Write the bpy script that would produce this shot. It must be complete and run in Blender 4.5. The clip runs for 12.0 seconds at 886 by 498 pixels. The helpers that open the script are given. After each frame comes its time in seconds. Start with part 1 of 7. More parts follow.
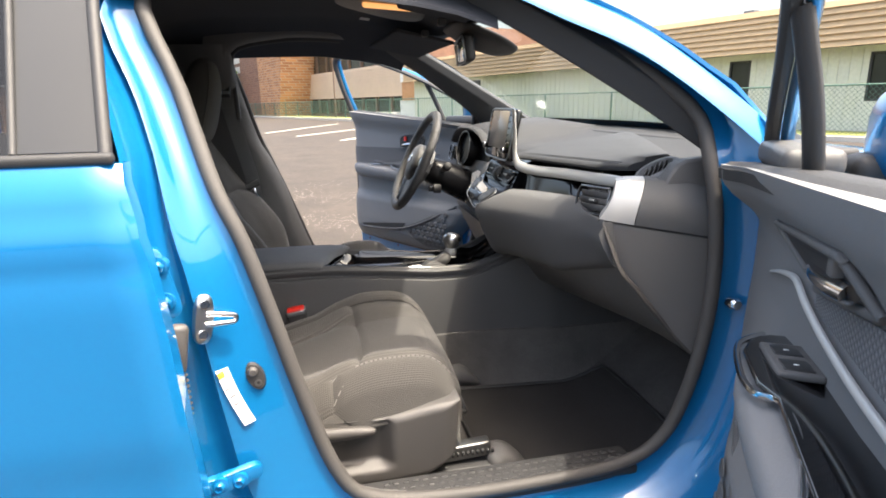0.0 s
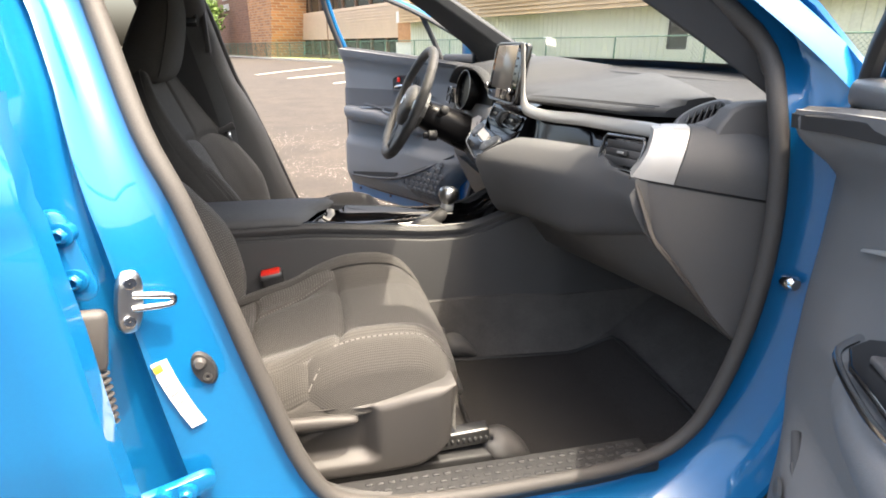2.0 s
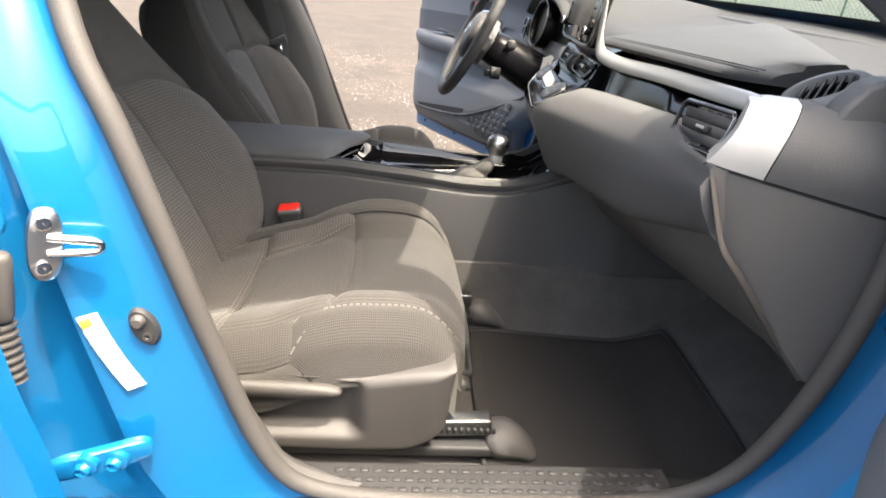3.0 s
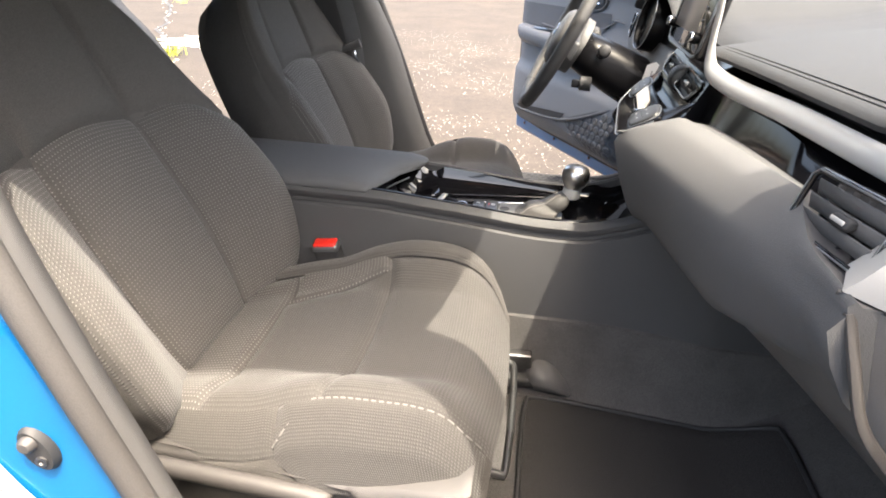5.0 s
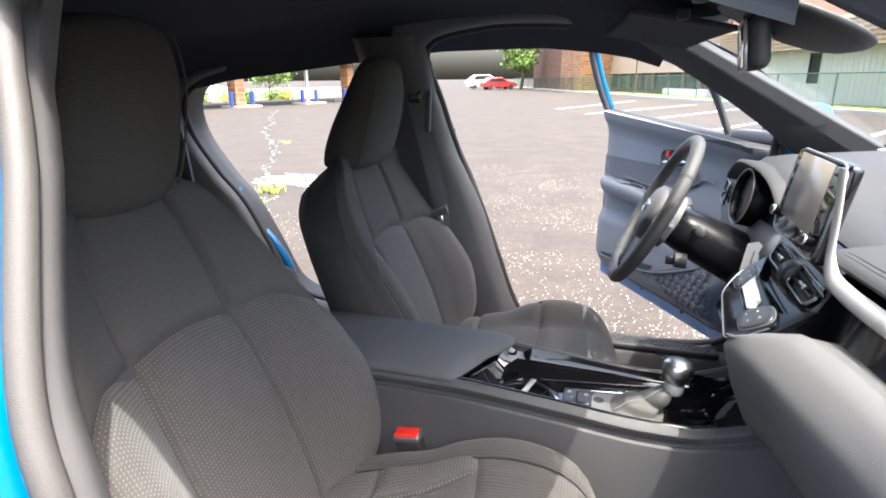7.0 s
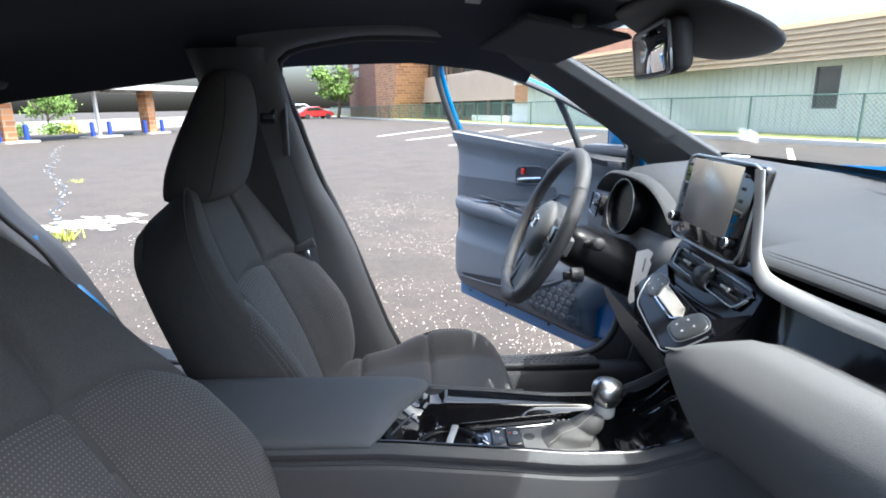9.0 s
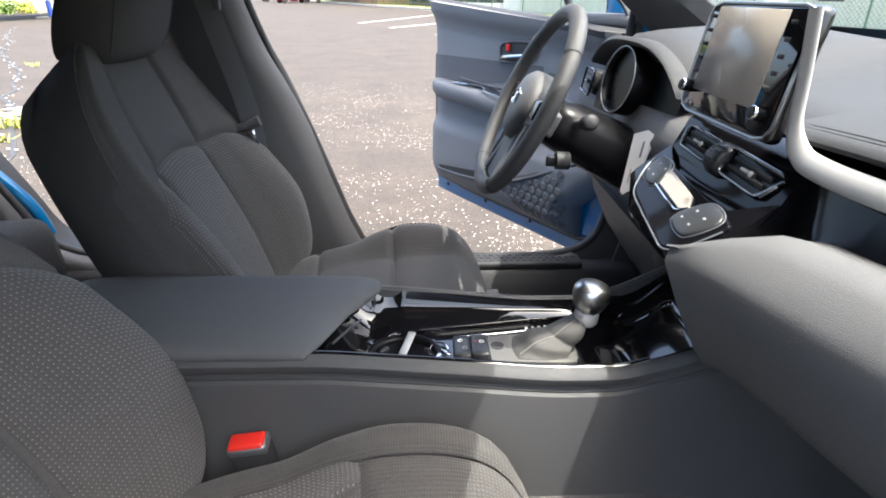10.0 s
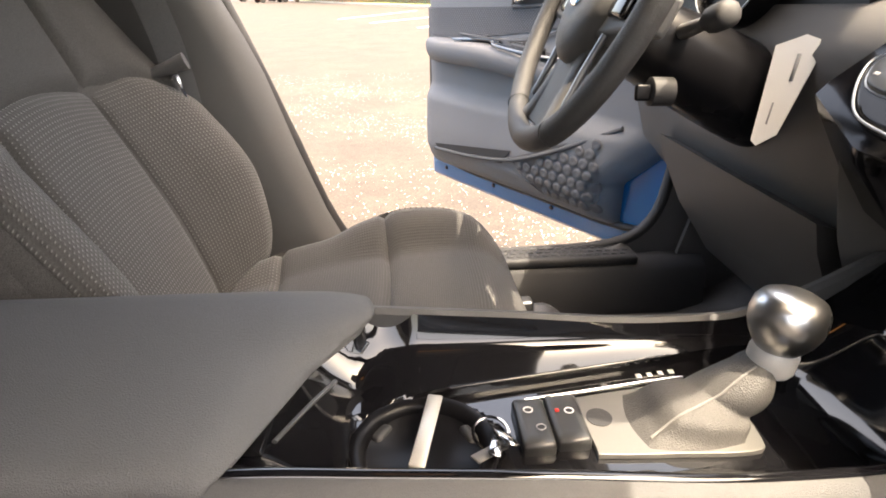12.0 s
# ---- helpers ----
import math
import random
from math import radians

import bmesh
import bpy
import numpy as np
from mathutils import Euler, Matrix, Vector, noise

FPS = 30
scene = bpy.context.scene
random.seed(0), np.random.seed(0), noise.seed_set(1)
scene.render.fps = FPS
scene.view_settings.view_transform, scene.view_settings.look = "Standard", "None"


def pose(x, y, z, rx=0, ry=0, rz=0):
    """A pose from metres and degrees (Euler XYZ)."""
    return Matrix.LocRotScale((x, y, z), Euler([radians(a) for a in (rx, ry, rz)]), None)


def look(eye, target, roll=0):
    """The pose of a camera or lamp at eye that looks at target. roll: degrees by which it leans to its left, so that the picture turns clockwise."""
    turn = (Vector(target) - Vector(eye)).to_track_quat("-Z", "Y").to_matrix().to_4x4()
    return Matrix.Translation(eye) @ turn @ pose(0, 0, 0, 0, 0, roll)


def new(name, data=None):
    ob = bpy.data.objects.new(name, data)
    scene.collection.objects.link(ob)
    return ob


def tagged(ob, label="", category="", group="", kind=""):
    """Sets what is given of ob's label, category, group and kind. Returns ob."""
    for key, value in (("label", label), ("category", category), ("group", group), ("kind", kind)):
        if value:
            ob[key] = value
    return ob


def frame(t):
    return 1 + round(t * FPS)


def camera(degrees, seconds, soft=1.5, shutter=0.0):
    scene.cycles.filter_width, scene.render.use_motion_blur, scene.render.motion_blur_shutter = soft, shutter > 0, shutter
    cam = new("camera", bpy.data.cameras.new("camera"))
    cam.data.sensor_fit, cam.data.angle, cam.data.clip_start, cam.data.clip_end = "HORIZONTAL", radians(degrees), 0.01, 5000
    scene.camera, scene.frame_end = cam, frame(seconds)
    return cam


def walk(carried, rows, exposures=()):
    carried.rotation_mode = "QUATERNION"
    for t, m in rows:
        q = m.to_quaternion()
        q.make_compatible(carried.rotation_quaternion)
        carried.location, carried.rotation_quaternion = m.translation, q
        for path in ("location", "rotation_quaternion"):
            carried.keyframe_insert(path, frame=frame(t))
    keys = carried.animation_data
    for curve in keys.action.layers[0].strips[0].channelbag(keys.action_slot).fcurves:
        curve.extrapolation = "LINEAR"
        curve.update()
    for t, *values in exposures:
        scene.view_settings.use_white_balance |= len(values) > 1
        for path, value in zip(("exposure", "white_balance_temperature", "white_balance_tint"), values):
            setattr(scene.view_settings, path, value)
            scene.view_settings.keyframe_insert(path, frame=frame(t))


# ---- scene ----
cam = camera(76.5, 12.0, soft=1.8)
# seconds, eye, target, roll; the car stands with its nose to +x, its left side to +y, the ground at z 0
PATH = [
    (0, (0.095, -1.594, 1.17), (0.477, 0.302, 0.662), -1.21),
    (0.5, (0.098, -1.576, 1.168), (0.496, 0.31, 0.633), -0.64),
    (1, (0.103, -1.541, 1.16), (0.509, 0.336, 0.599), -0.49),
    (1.5, (0.116, -1.475, 1.149), (0.516, 0.387, 0.539), -1),
    (2, (0.131, -1.415, 1.143), (0.517, 0.424, 0.459), -0.32),
    (2.5, (0.167, -1.347, 1.144), (0.475, 0.462, 0.349), 2.19),
    (3, (0.238, -1.267, 1.134), (0.374, 0.512, 0.23), 4.64),
    (3.2, (0.262, -1.242, 1.136), (0.331, 0.524, 0.201), 5.03),
    (5, (0.354, -1.034, 1.156), (0.083, 0.698, 0.194), 1.68),
    (5.5, (0.356, -0.998, 1.184), (-0.065, 0.718, 0.248), 0.78),
    (6, (0.345, -0.974, 1.207), (-0.199, 0.763, 0.379), 0.51),
    (6.5, (0.327, -0.964, 1.238), (-0.26, 0.812, 0.53), 0.03),
    (7, (0.316, -0.961, 1.261), (-0.257, 0.866, 0.683), -0.52),
    (7.2, (0.309, -0.96, 1.269), (-0.241, 0.886, 0.732), -0.6),
    (8.8, (0.17, -0.878, 1.242), (0.121, 1.08, 0.835), -0.7),
    (9, (0.168, -0.842, 1.233), (0.183, 1.096, 0.74), -1.04),
    (9.5, (0.183, -0.756, 1.198), (0.267, 1.114, 0.492), -0.73),
    (10, (0.212, -0.683, 1.156), (0.273, 1.135, 0.325), 0.18),
    (10.5, (0.203, -0.589, 1.091), (0.242, 1.194, 0.187), -0.02),
    (11, (0.198, -0.48, 1.014), (0.256, 1.308, 0.12), -0.23),
    (11.5, (0.185, -0.39, 0.996), (0.289, 1.42, 0.152), -0.92),
    (12, (0.177, -0.327, 0.985), (0.286, 1.487, 0.15), -0.7),
]
EXPOSURES = [(0, 2.45, 6950, 8), (2.0, 2.72, 7200, 8), (3.2, 2.90, 7150, 8), (5.5, 3.08, 7000, 9), (7.2, 2.92, 6150, 8), (8.8, 2.66, 5700, 4), (9.5, 2.62, 5700, 4), (10.3, 2.95, 6800, 9), (11, 3.28, 7900, 11), (12, 3.40, 8000, 11)]
walk(cam, [(t, look(eye, target, roll)) for t, eye, target, roll in PATH], EXPOSURES)

# ---- light ----
SUN_DIR = Vector((0.30, -0.23, 1.0)).normalized()      # towards the sun
world = bpy.data.worlds.new("sky")
scene.world = world
world.use_nodes = True
wn = world.node_tree.nodes
sky = wn.new("ShaderNodeTexSky")
sky.sky_type, sky.sun_disc = "NISHITA", False
sky.sun_elevation = math.asin(SUN_DIR.z)
sky.sun_rotation = math.atan2(SUN_DIR.x, SUN_DIR.y)
sky.air_density, sky.dust_density, sky.ozone_density = 1.0, 8.0, 0.6
wn["Background"].inputs[1].default_value = 0.15
world.node_tree.links.new(sky.outputs[0], wn["Background"].inputs[0])
sun = new("sun", bpy.data.lights.new("sun", "SUN"))
sun.data.energy, sun.data.angle, sun.data.color = 1.35, radians(0.5), (1.0, 0.95, 0.87)
sun.matrix_world = look(SUN_DIR * 40, (0, 0, 0))

# ---- materials ----
def material(name, color, rough=0.5, metal=0.0, coat=0.0, grain=0.0, grain_size=300.0, bump=0.0, bump_size=800.0, stain=0.12, stain_size=6.0, spec=0.5, tint=None, voronoi=False):
    """A surface with large soft stains, fine grain and relief, in object space."""
    m = bpy.data.materials.new(name)
    m.use_nodes = True
    n, l = m.node_tree.nodes, m.node_tree.links
    b = n["Principled BSDF"]
    b.inputs["Roughness"].default_value, b.inputs["Metallic"].default_value = rough, metal
    b.inputs["Coat Weight"].default_value, b.inputs["Specular IOR Level"].default_value = coat, spec
    b.inputs["Coat Roughness"].default_value = 0.03
    co = n.new("ShaderNodeTexCoord")
    big = n.new("ShaderNodeTexNoise")
    big.inputs["Scale"].default_value, big.inputs["Detail"].default_value = stain_size, 4
    l.new(co.outputs["Object"], big.inputs["Vector"])
    mix = n.new("ShaderNodeMix")
    mix.data_type = "RGBA"
    mix.inputs[6].default_value = (*[c * (1 - stain) for c in color], 1)
    mix.inputs[7].default_value = (*(tint or [min(1, c * (1 + stain)) for c in color]), 1)
    l.new(big.outputs["Fac"], mix.inputs[0])
    out = mix.outputs[2]
    if grain:
        fine = n.new("ShaderNodeTexNoise")
        fine.inputs["Scale"].default_value, fine.inputs["Detail"].default_value = grain_size, 2
        l.new(co.outputs["Object"], fine.inputs["Vector"])
        ramp = n.new("ShaderNodeMapRange")
        ramp.inputs[1].default_value, ramp.inputs[2].default_value = 0.3, 0.7
        ramp.inputs[3].default_value, ramp.inputs[4].default_value = 1 - grain, 1 + grain
        l.new(fine.outputs["Fac"], ramp.inputs[0])
        mul = n.new("ShaderNodeVectorMath")
        mul.operation = "SCALE"
        l.new(out, mul.inputs[0])
        l.new(ramp.outputs[0], mul.inputs["Scale"])
        out = mul.outputs[0]
    l.new(out, b.inputs["Base Color"])
    wear = n.new("ShaderNodeMapRange")
    wear.inputs[3].default_value, wear.inputs[4].default_value = max(0.0, rough - 0.06), min(1.0, rough + 0.06)
    l.new(big.outputs["Fac"], wear.inputs[0])
    l.new(wear.outputs[0], b.inputs["Roughness"])
    if bump:
        tex = n.new("ShaderNodeTexVoronoi" if voronoi else "ShaderNodeTexNoise")
        tex.inputs["Scale"].default_value = bump_size
        l.new(co.outputs["Object"], tex.inputs["Vector"])
        bp = n.new("ShaderNodeBump")
        bp.inputs["Strength"].default_value, bp.inputs["Distance"].default_value = bump, 0.002
        l.new(tex.outputs[0], bp.inputs["Height"])
        l.new(bp.outputs[0], b.inputs["Normal"])
    return m


def fabric(name, color, thread, size, turn=0.0, dots=0.55, relief=0.6):
    """Woven seat cloth: rows of pale stitches on a dark ground, with a rib."""
    m = material(name, color, 0.92, grain=0.25, grain_size=900, stain=0.10, spec=0.25)
    n, l = m.node_tree.nodes, m.node_tree.links
    b = n["Principled BSDF"]
    b.inputs["Sheen Weight"].default_value = 0.15
    co = n.new("ShaderNodeTexCoord")
    mp = n.new("ShaderNodeMapping")
    mp.inputs["Rotation"].default_value = (0, 0, turn)
    mp.inputs["Scale"].default_value = (1 / size, 1 / size, 1)
    l.new(co.outputs["UV"], mp.inputs[0])
    ws = []
    for axis in ("X", "Y"):
        w = n.new("ShaderNodeTexWave")
        w.bands_direction, w.wave_profile = axis, "SIN"
        w.inputs["Scale"].default_value = 0.31416
        l.new(mp.outputs[0], w.inputs["Vector"])
        ws.append(w)
    mu = n.new("ShaderNodeMath")
    mu.operation = "MULTIPLY"
    l.new(ws[0].outputs["Fac"], mu.inputs[0])
    l.new(ws[1].outputs["Fac"], mu.inputs[1])
    st = n.new("ShaderNodeMapRange")
    st.inputs[1].default_value, st.inputs[2].default_value = dots, min(1, dots + 0.25)
    l.new(mu.outputs[0], st.inputs[0])
    mix = n.new("ShaderNodeMix")
    mix.data_type = "RGBA"
    src = b.inputs["Base Color"].links[0].from_socket
    l.new(st.outputs[0], mix.inputs[0])
    l.new(src, mix.inputs[6])
    mix.inputs[7].default_value = (*thread, 1)
    l.new(mix.outputs[2], b.inputs["Base Color"])
    bp = n.new("ShaderNodeBump")
    bp.inputs["Strength"].default_value, bp.inputs["Distance"].default_value = relief, 0.0015
    l.new(mu.outputs[0], bp.inputs["Height"])
    l.new(bp.outputs[0], b.inputs["Normal"])
    return m


def glass_mat(name, color=(1, 1, 1), rough=0.0, most=0.6):
    """Thin clear pane: passes light straight, with a gloss that grows to the grazing edge."""
    m = bpy.data.materials.new(name)
    m.use_nodes = True
    n, l = m.node_tree.nodes, m.node_tree.links
    tr, gl, mx, lw = (n.new("ShaderNodeBsdfTransparent"), n.new("ShaderNodeBsdfGlossy"), n.new("ShaderNodeMixShader"), n.new("ShaderNodeLayerWeight"))
    tr.inputs[0].default_value = (*color, 1)
    gl.inputs["Roughness"].default_value = rough
    pw = n.new("ShaderNodeMath")
    pw.operation = "POWER"
    pw.inputs[1].default_value = 4.0
    rg = n.new("ShaderNodeMapRange")
    rg.inputs[3].default_value, rg.inputs[4].default_value = 0.04, most
    l.new(lw.outputs["Facing"], pw.inputs[0])
    l.new(pw.outputs[0], rg.inputs[0])
    l.new(rg.outputs[0], mx.inputs[0])
    l.new(tr.outputs[0], mx.inputs[1])
    l.new(gl.outputs[0], mx.inputs[2])
    l.new(mx.outputs[0], n["Material Output"].inputs[0])
    return m


PAINT = material("blue_paint", (0.001, 0.136, 0.340), 0.30, metal=0.10, coat=1.0, grain=0.06, grain_size=2500, stain=0.03, stain_size=2, spec=0.3)
PLASTIC = material("grey_black_plastic", (0.100, 0.098, 0.097), 0.48, grain=0.10, grain_size=1500, bump=0.25, bump_size=1400, voronoi=True, stain=0.10)
CONSOLE = material("console_plastic", (0.066, 0.066, 0.067), 0.50, grain=0.10, grain_size=1500, bump=0.25, bump_size=1400, voronoi=True, stain=0.10, spec=0.35)
SOFT = material("soft_grained_plastic", (0.092, 0.093, 0.095), 0.60, grain=0.08, grain_size=1200, bump=0.30, bump_size=1100, voronoi=True, stain=0.08, spec=0.35)
TRIM = material("grey_pillar_trim", (0.050, 0.052, 0.055), 0.6, grain=0.08, grain_size=1500, bump=0.2, bump_size=1500, stain=0.06, spec=0.3)
SEATPLASTIC = material("seat_side_plastic", (0.064, 0.060, 0.058), 0.45, grain=0.06, grain_size=1500, bump=0.2, bump_size=1500, voronoi=True)
GLOSS = material("piano_black", (0.006, 0.006, 0.007), 0.06, coat=0.5, stain=0.2, stain_size=12)
SILVER = material("satin_silver", (0.48, 0.475, 0.455), 0.36, metal=0.25, grain=0.03, grain_size=2000, stain=0.03)
CHROME = material("chrome", (0.75, 0.75, 0.76), 0.10, metal=1.0, stain=0.04)
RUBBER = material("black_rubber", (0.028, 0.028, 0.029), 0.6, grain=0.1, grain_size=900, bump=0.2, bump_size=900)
SEAL = material("worn_grey_rubber", (0.062, 0.058, 0.055), 0.65, grain=0.12, grain_size=700, bump=0.2, bump_size=700)
CARPET = material("black_carpet", (0.115, 0.110, 0.107), 0.95, grain=0.5, grain_size=1200, bump=0.9, bump_size=1500, spec=0.1)
MATPILE = material("mat_pile", (0.050, 0.048, 0.047), 0.95, grain=0.5, grain_size=900, bump=0.9, bump_size=1300, spec=0.1)
HEADLINER = material("dark_headliner", (0.055, 0.058, 0.066), 0.95, grain=0.15, grain_size=1800, spec=0.1)
STEEL = material("dark_steel", (0.18, 0.18, 0.18), 0.4, metal=0.9, grain=0.1)
LEATHER = material("black_leather", (0.055, 0.054, 0.054), 0.5, grain=0.12, grain_size=700, bump=0.35, bump_size=900, voronoi=True)
CLOTH = material("plain_seat_cloth", (0.090, 0.085, 0.080), 0.92, grain=0.35, grain_size=1100, bump=0.5, bump_size=1300, stain=0.10, spec=0.25)
CLOTH_DOT = fabric("dotted_seat_cloth", (0.084, 0.079, 0.074), (0.24, 0.23, 0.217), 0.0062, dots=0.69, relief=0.6)
CLOTH_RIB = fabric("ribbed_seat_cloth", (0.066, 0.062, 0.058), (0.100, 0.096, 0.090), 0.0042, dots=0.5, relief=0.5)
CLOTH_FINE = fabric("finely_dotted_seat_cloth", (0.070, 0.066, 0.062), (0.120, 0.115, 0.109), 0.0045, dots=0.68, relief=0.5)
THREAD = material("grey_thread", (0.19, 0.182, 0.172), 0.8)
RED = material("red_button", (0.75, 0.03, 0.02), 0.35, stain=0.05)
WHITE = material("white_plastic", (0.75, 0.75, 0.74), 0.5, stain=0.05)
PAPER = material("white_paper", (0.80, 0.80, 0.79), 0.7, stain=0.04)
YELLOW = material("yellow_print", (0.8, 0.6, 0.05), 0.6)
GREYINK = material("grey_ink", (0.25, 0.25, 0.26), 0.6)
# dark display glass; the pale tan paints in the reflection lying on it
SCREEN_SHEEN = material("screen_glass", (0.40, 0.365, 0.315), 0.28, coat=0.4, stain=0.30, stain_size=5)
MIRROR = material("mirror_glass", (0.85, 0.85, 0.85), 0.02, metal=1.0, stain=0.01)
GLASS = glass_mat("clear_glass", (0.93, 0.96, 0.95))
TINT = glass_mat("tinted_glass", (0.30, 0.31, 0.31), most=0.35)
ASPHALT = material("old_asphalt", (0.037, 0.029, 0.0225), 0.85, grain=0.55, grain_size=90, bump=0.8, bump_size=120, stain=0.48, stain_size=0.30)
LINE = material("worn_white_line", (0.62, 0.60, 0.52), 0.8, grain=0.3, grain_size=30, stain=0.2, stain_size=3)
CONCRETE = material("pale_concrete", (0.45, 0.43, 0.39), 0.85, grain=0.15, grain_size=40, stain=0.2, stain_size=1.5)
BRICK = material("orange_brick", (0.42, 0.20, 0.10), 0.85, grain=0.3, grain_size=20, stain=0.35, stain_size=3, tint=(0.55, 0.30, 0.16))
DARKBRICK = material("brown_brick", (0.23, 0.12, 0.08), 0.85, grain=0.3, grain_size=20, stain=0.3, stain_size=3)
SIDING_PINK = material("beige_pink_siding", (0.52, 0.40, 0.30), 0.7, grain=0.1, grain_size=15, stain=0.12, stain_size=0.8)
SIDING_TAN = material("tan_lap_siding", (0.50, 0.36, 0.21), 0.75, grain=0.06, grain_size=6, stain=0.15, stain_size=0.4)
WALL_PALE = material("pale_grey_panel", (0.58, 0.59, 0.52), 0.7, grain=0.06, grain_size=10, stain=0.12, stain_size=0.5)
DARKWIN = material("dark_window", (0.03, 0.035, 0.03), 0.15, stain=0.4, stain_size=1.5)
FENCE = material("green_chain_link", (0.06, 0.13, 0.10), 0.6)
GRASS = material("dry_grass", (0.20, 0.22, 0.06), 0.95, grain=0.5, grain_size=30, stain=0.3, stain_size=2)
LEAF = material("leaf", (0.10, 0.17, 0.03), 0.8, grain=0.4, grain_size=5, stain=0.3, stain_size=1.0)
BARK = material("bark", (0.12, 0.09, 0.06), 0.9, grain=0.4, grain_size=20)
BOLLARD = material("blue_bollard_paint", (0.02, 0.06, 0.33), 0.5)
CANOPY = material("grey_canopy", (0.42, 0.42, 0.40), 0.6, stain=0.15, stain_size=1)
CARRED = material("red_vehicle_paint", (0.5, 0.03, 0.03), 0.3, coat=1.0)
CARWHITE = material("white_vehicle_paint", (0.75, 0.75, 0.75), 0.3, coat=1.0)
LEATHER_GREY = material("grey_leather", (0.062, 0.059, 0.055), 0.5, grain=0.12, grain_size=700, bump=0.35, bump_size=900, voronoi=True)
BRUSHED = material("satin_metal", (0.58, 0.58, 0.58), 0.29, metal=1.0, stain=0.04)
SATIN = material("satin_grey_metal", (0.30, 0.31, 0.32), 0.35, metal=0.8)
COVER = material("satin_cover", (0.026, 0.027, 0.028), 0.36, grain=0.03, grain_size=2500, stain=0.04)
WEAVE = fabric("ribbed_insert", (0.085, 0.086, 0.090), (0.125, 0.126, 0.13), 0.0075, turn=0.8, dots=0.5, relief=0.9)
AMBER = material("amber_lens", (0.85, 0.50, 0.25), 0.25, coat=0.5, stain=0.2, stain_size=40)
BELT = material("woven_belt", (0.16, 0.16, 0.162), 0.8, grain=0.3, grain_size=1500, bump=0.5, bump_size=1500)
GRIT = material("grit_and_glints", (0.62, 0.55, 0.47), 0.6, stain=0.2, stain_size=2)
WEED = material("yellow_weed", (0.34, 0.36, 0.06), 0.85, grain=0.3, grain_size=20)
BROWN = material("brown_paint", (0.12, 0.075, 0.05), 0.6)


def brick_wall(name, c1, c2, mortar, length, height):
    """Rough coursed brick in world size, with sunk joints."""
    m = material(name, c1, 0.9, grain=0.3, grain_size=6, stain=0.3, stain_size=0.5)
    n, l = m.node_tree.nodes, m.node_tree.links
    b = n["Principled BSDF"]
    co = n.new("ShaderNodeTexCoord")
    mp = n.new("ShaderNodeMapping")
    mp.inputs["Rotation"].default_value = (radians(90), 0, 0)
    sep = n.new("ShaderNodeSeparateXYZ")
    cmb = n.new("ShaderNodeCombineXYZ")
    add = n.new("ShaderNodeMath")
    add.operation = "SUBTRACT"
    l.new(co.outputs["Object"], sep.inputs[0])
    l.new(sep.outputs["X"], add.inputs[0])
    l.new(sep.outputs["Y"], add.inputs[1])
    l.new(add.outputs[0], cmb.inputs["X"])
    l.new(sep.outputs["Z"], cmb.inputs["Y"])
    br = n.new("ShaderNodeTexBrick")
    br.inputs["Color1"].default_value, br.inputs["Color2"].default_value, br.inputs["Mortar"].default_value = (*c1, 1), (*c2, 1), (*mortar, 1)
    br.inputs["Scale"].default_value = 1.0
    br.inputs["Brick Width"].default_value, br.inputs["Row Height"].default_value, br.inputs["Mortar Size"].default_value = length, height, height * 0.12
    l.new(cmb.outputs[0], br.inputs["Vector"])
    l.new(br.outputs["Color"], b.inputs["Base Color"])
    bp = n.new("ShaderNodeBump")
    bp.inputs["Distance"].default_value = 0.05
    l.new(br.outputs["Fac"], bp.inputs["Height"])
    bp.invert = True
    l.new(bp.outputs[0], b.inputs["Normal"])
    return m


BRICK_W = brick_wall("orange_brickwork", (0.50, 0.24, 0.10), (0.30, 0.13, 0.06), (0.42, 0.30, 0.20), 0.62, 0.24)
DARKBRICK_W = brick_wall("brown_brickwork", (0.24, 0.115, 0.07), (0.16, 0.075, 0.05), (0.22, 0.14, 0.10), 0.62, 0.24)

GLOSS_DARK = material("dark_piano_black", (0.004, 0.004, 0.005), 0.10, stain=0.2, stain_size=12, spec=0.12)
SATIN_PLATE = material("grey_shift_plate", (0.17, 0.165, 0.155), 0.35, metal=0.4, grain=0.05, grain_size=1500)
DASHTOP = material("dark_dash_skin", (0.038, 0.039, 0.041), 0.58, grain=0.10, grain_size=1200, bump=0.30, bump_size=1100, voronoi=True, stain=0.10, spec=0.22)
SILVER_END = material("satin_silver_panel", (0.46, 0.455, 0.435), 0.40, metal=0.2, grain=0.03, grain_size=2000, stain=0.03)
AMBER.node_tree.nodes["Principled BSDF"].inputs["Emission Color"].default_value = (1.0, 0.45, 0.16, 1)
AMBER.node_tree.nodes["Principled BSDF"].inputs["Emission Strength"].default_value = 0.22
TAG = material("pale_tag", (0.45, 0.45, 0.46), 0.6)
LINING = material("grained_door_lining", (0.190, 0.190, 0.192), 0.60, grain=0.08, grain_size=1200, bump=0.30, bump_size=1100, voronoi=True, stain=0.08, spec=0.35)


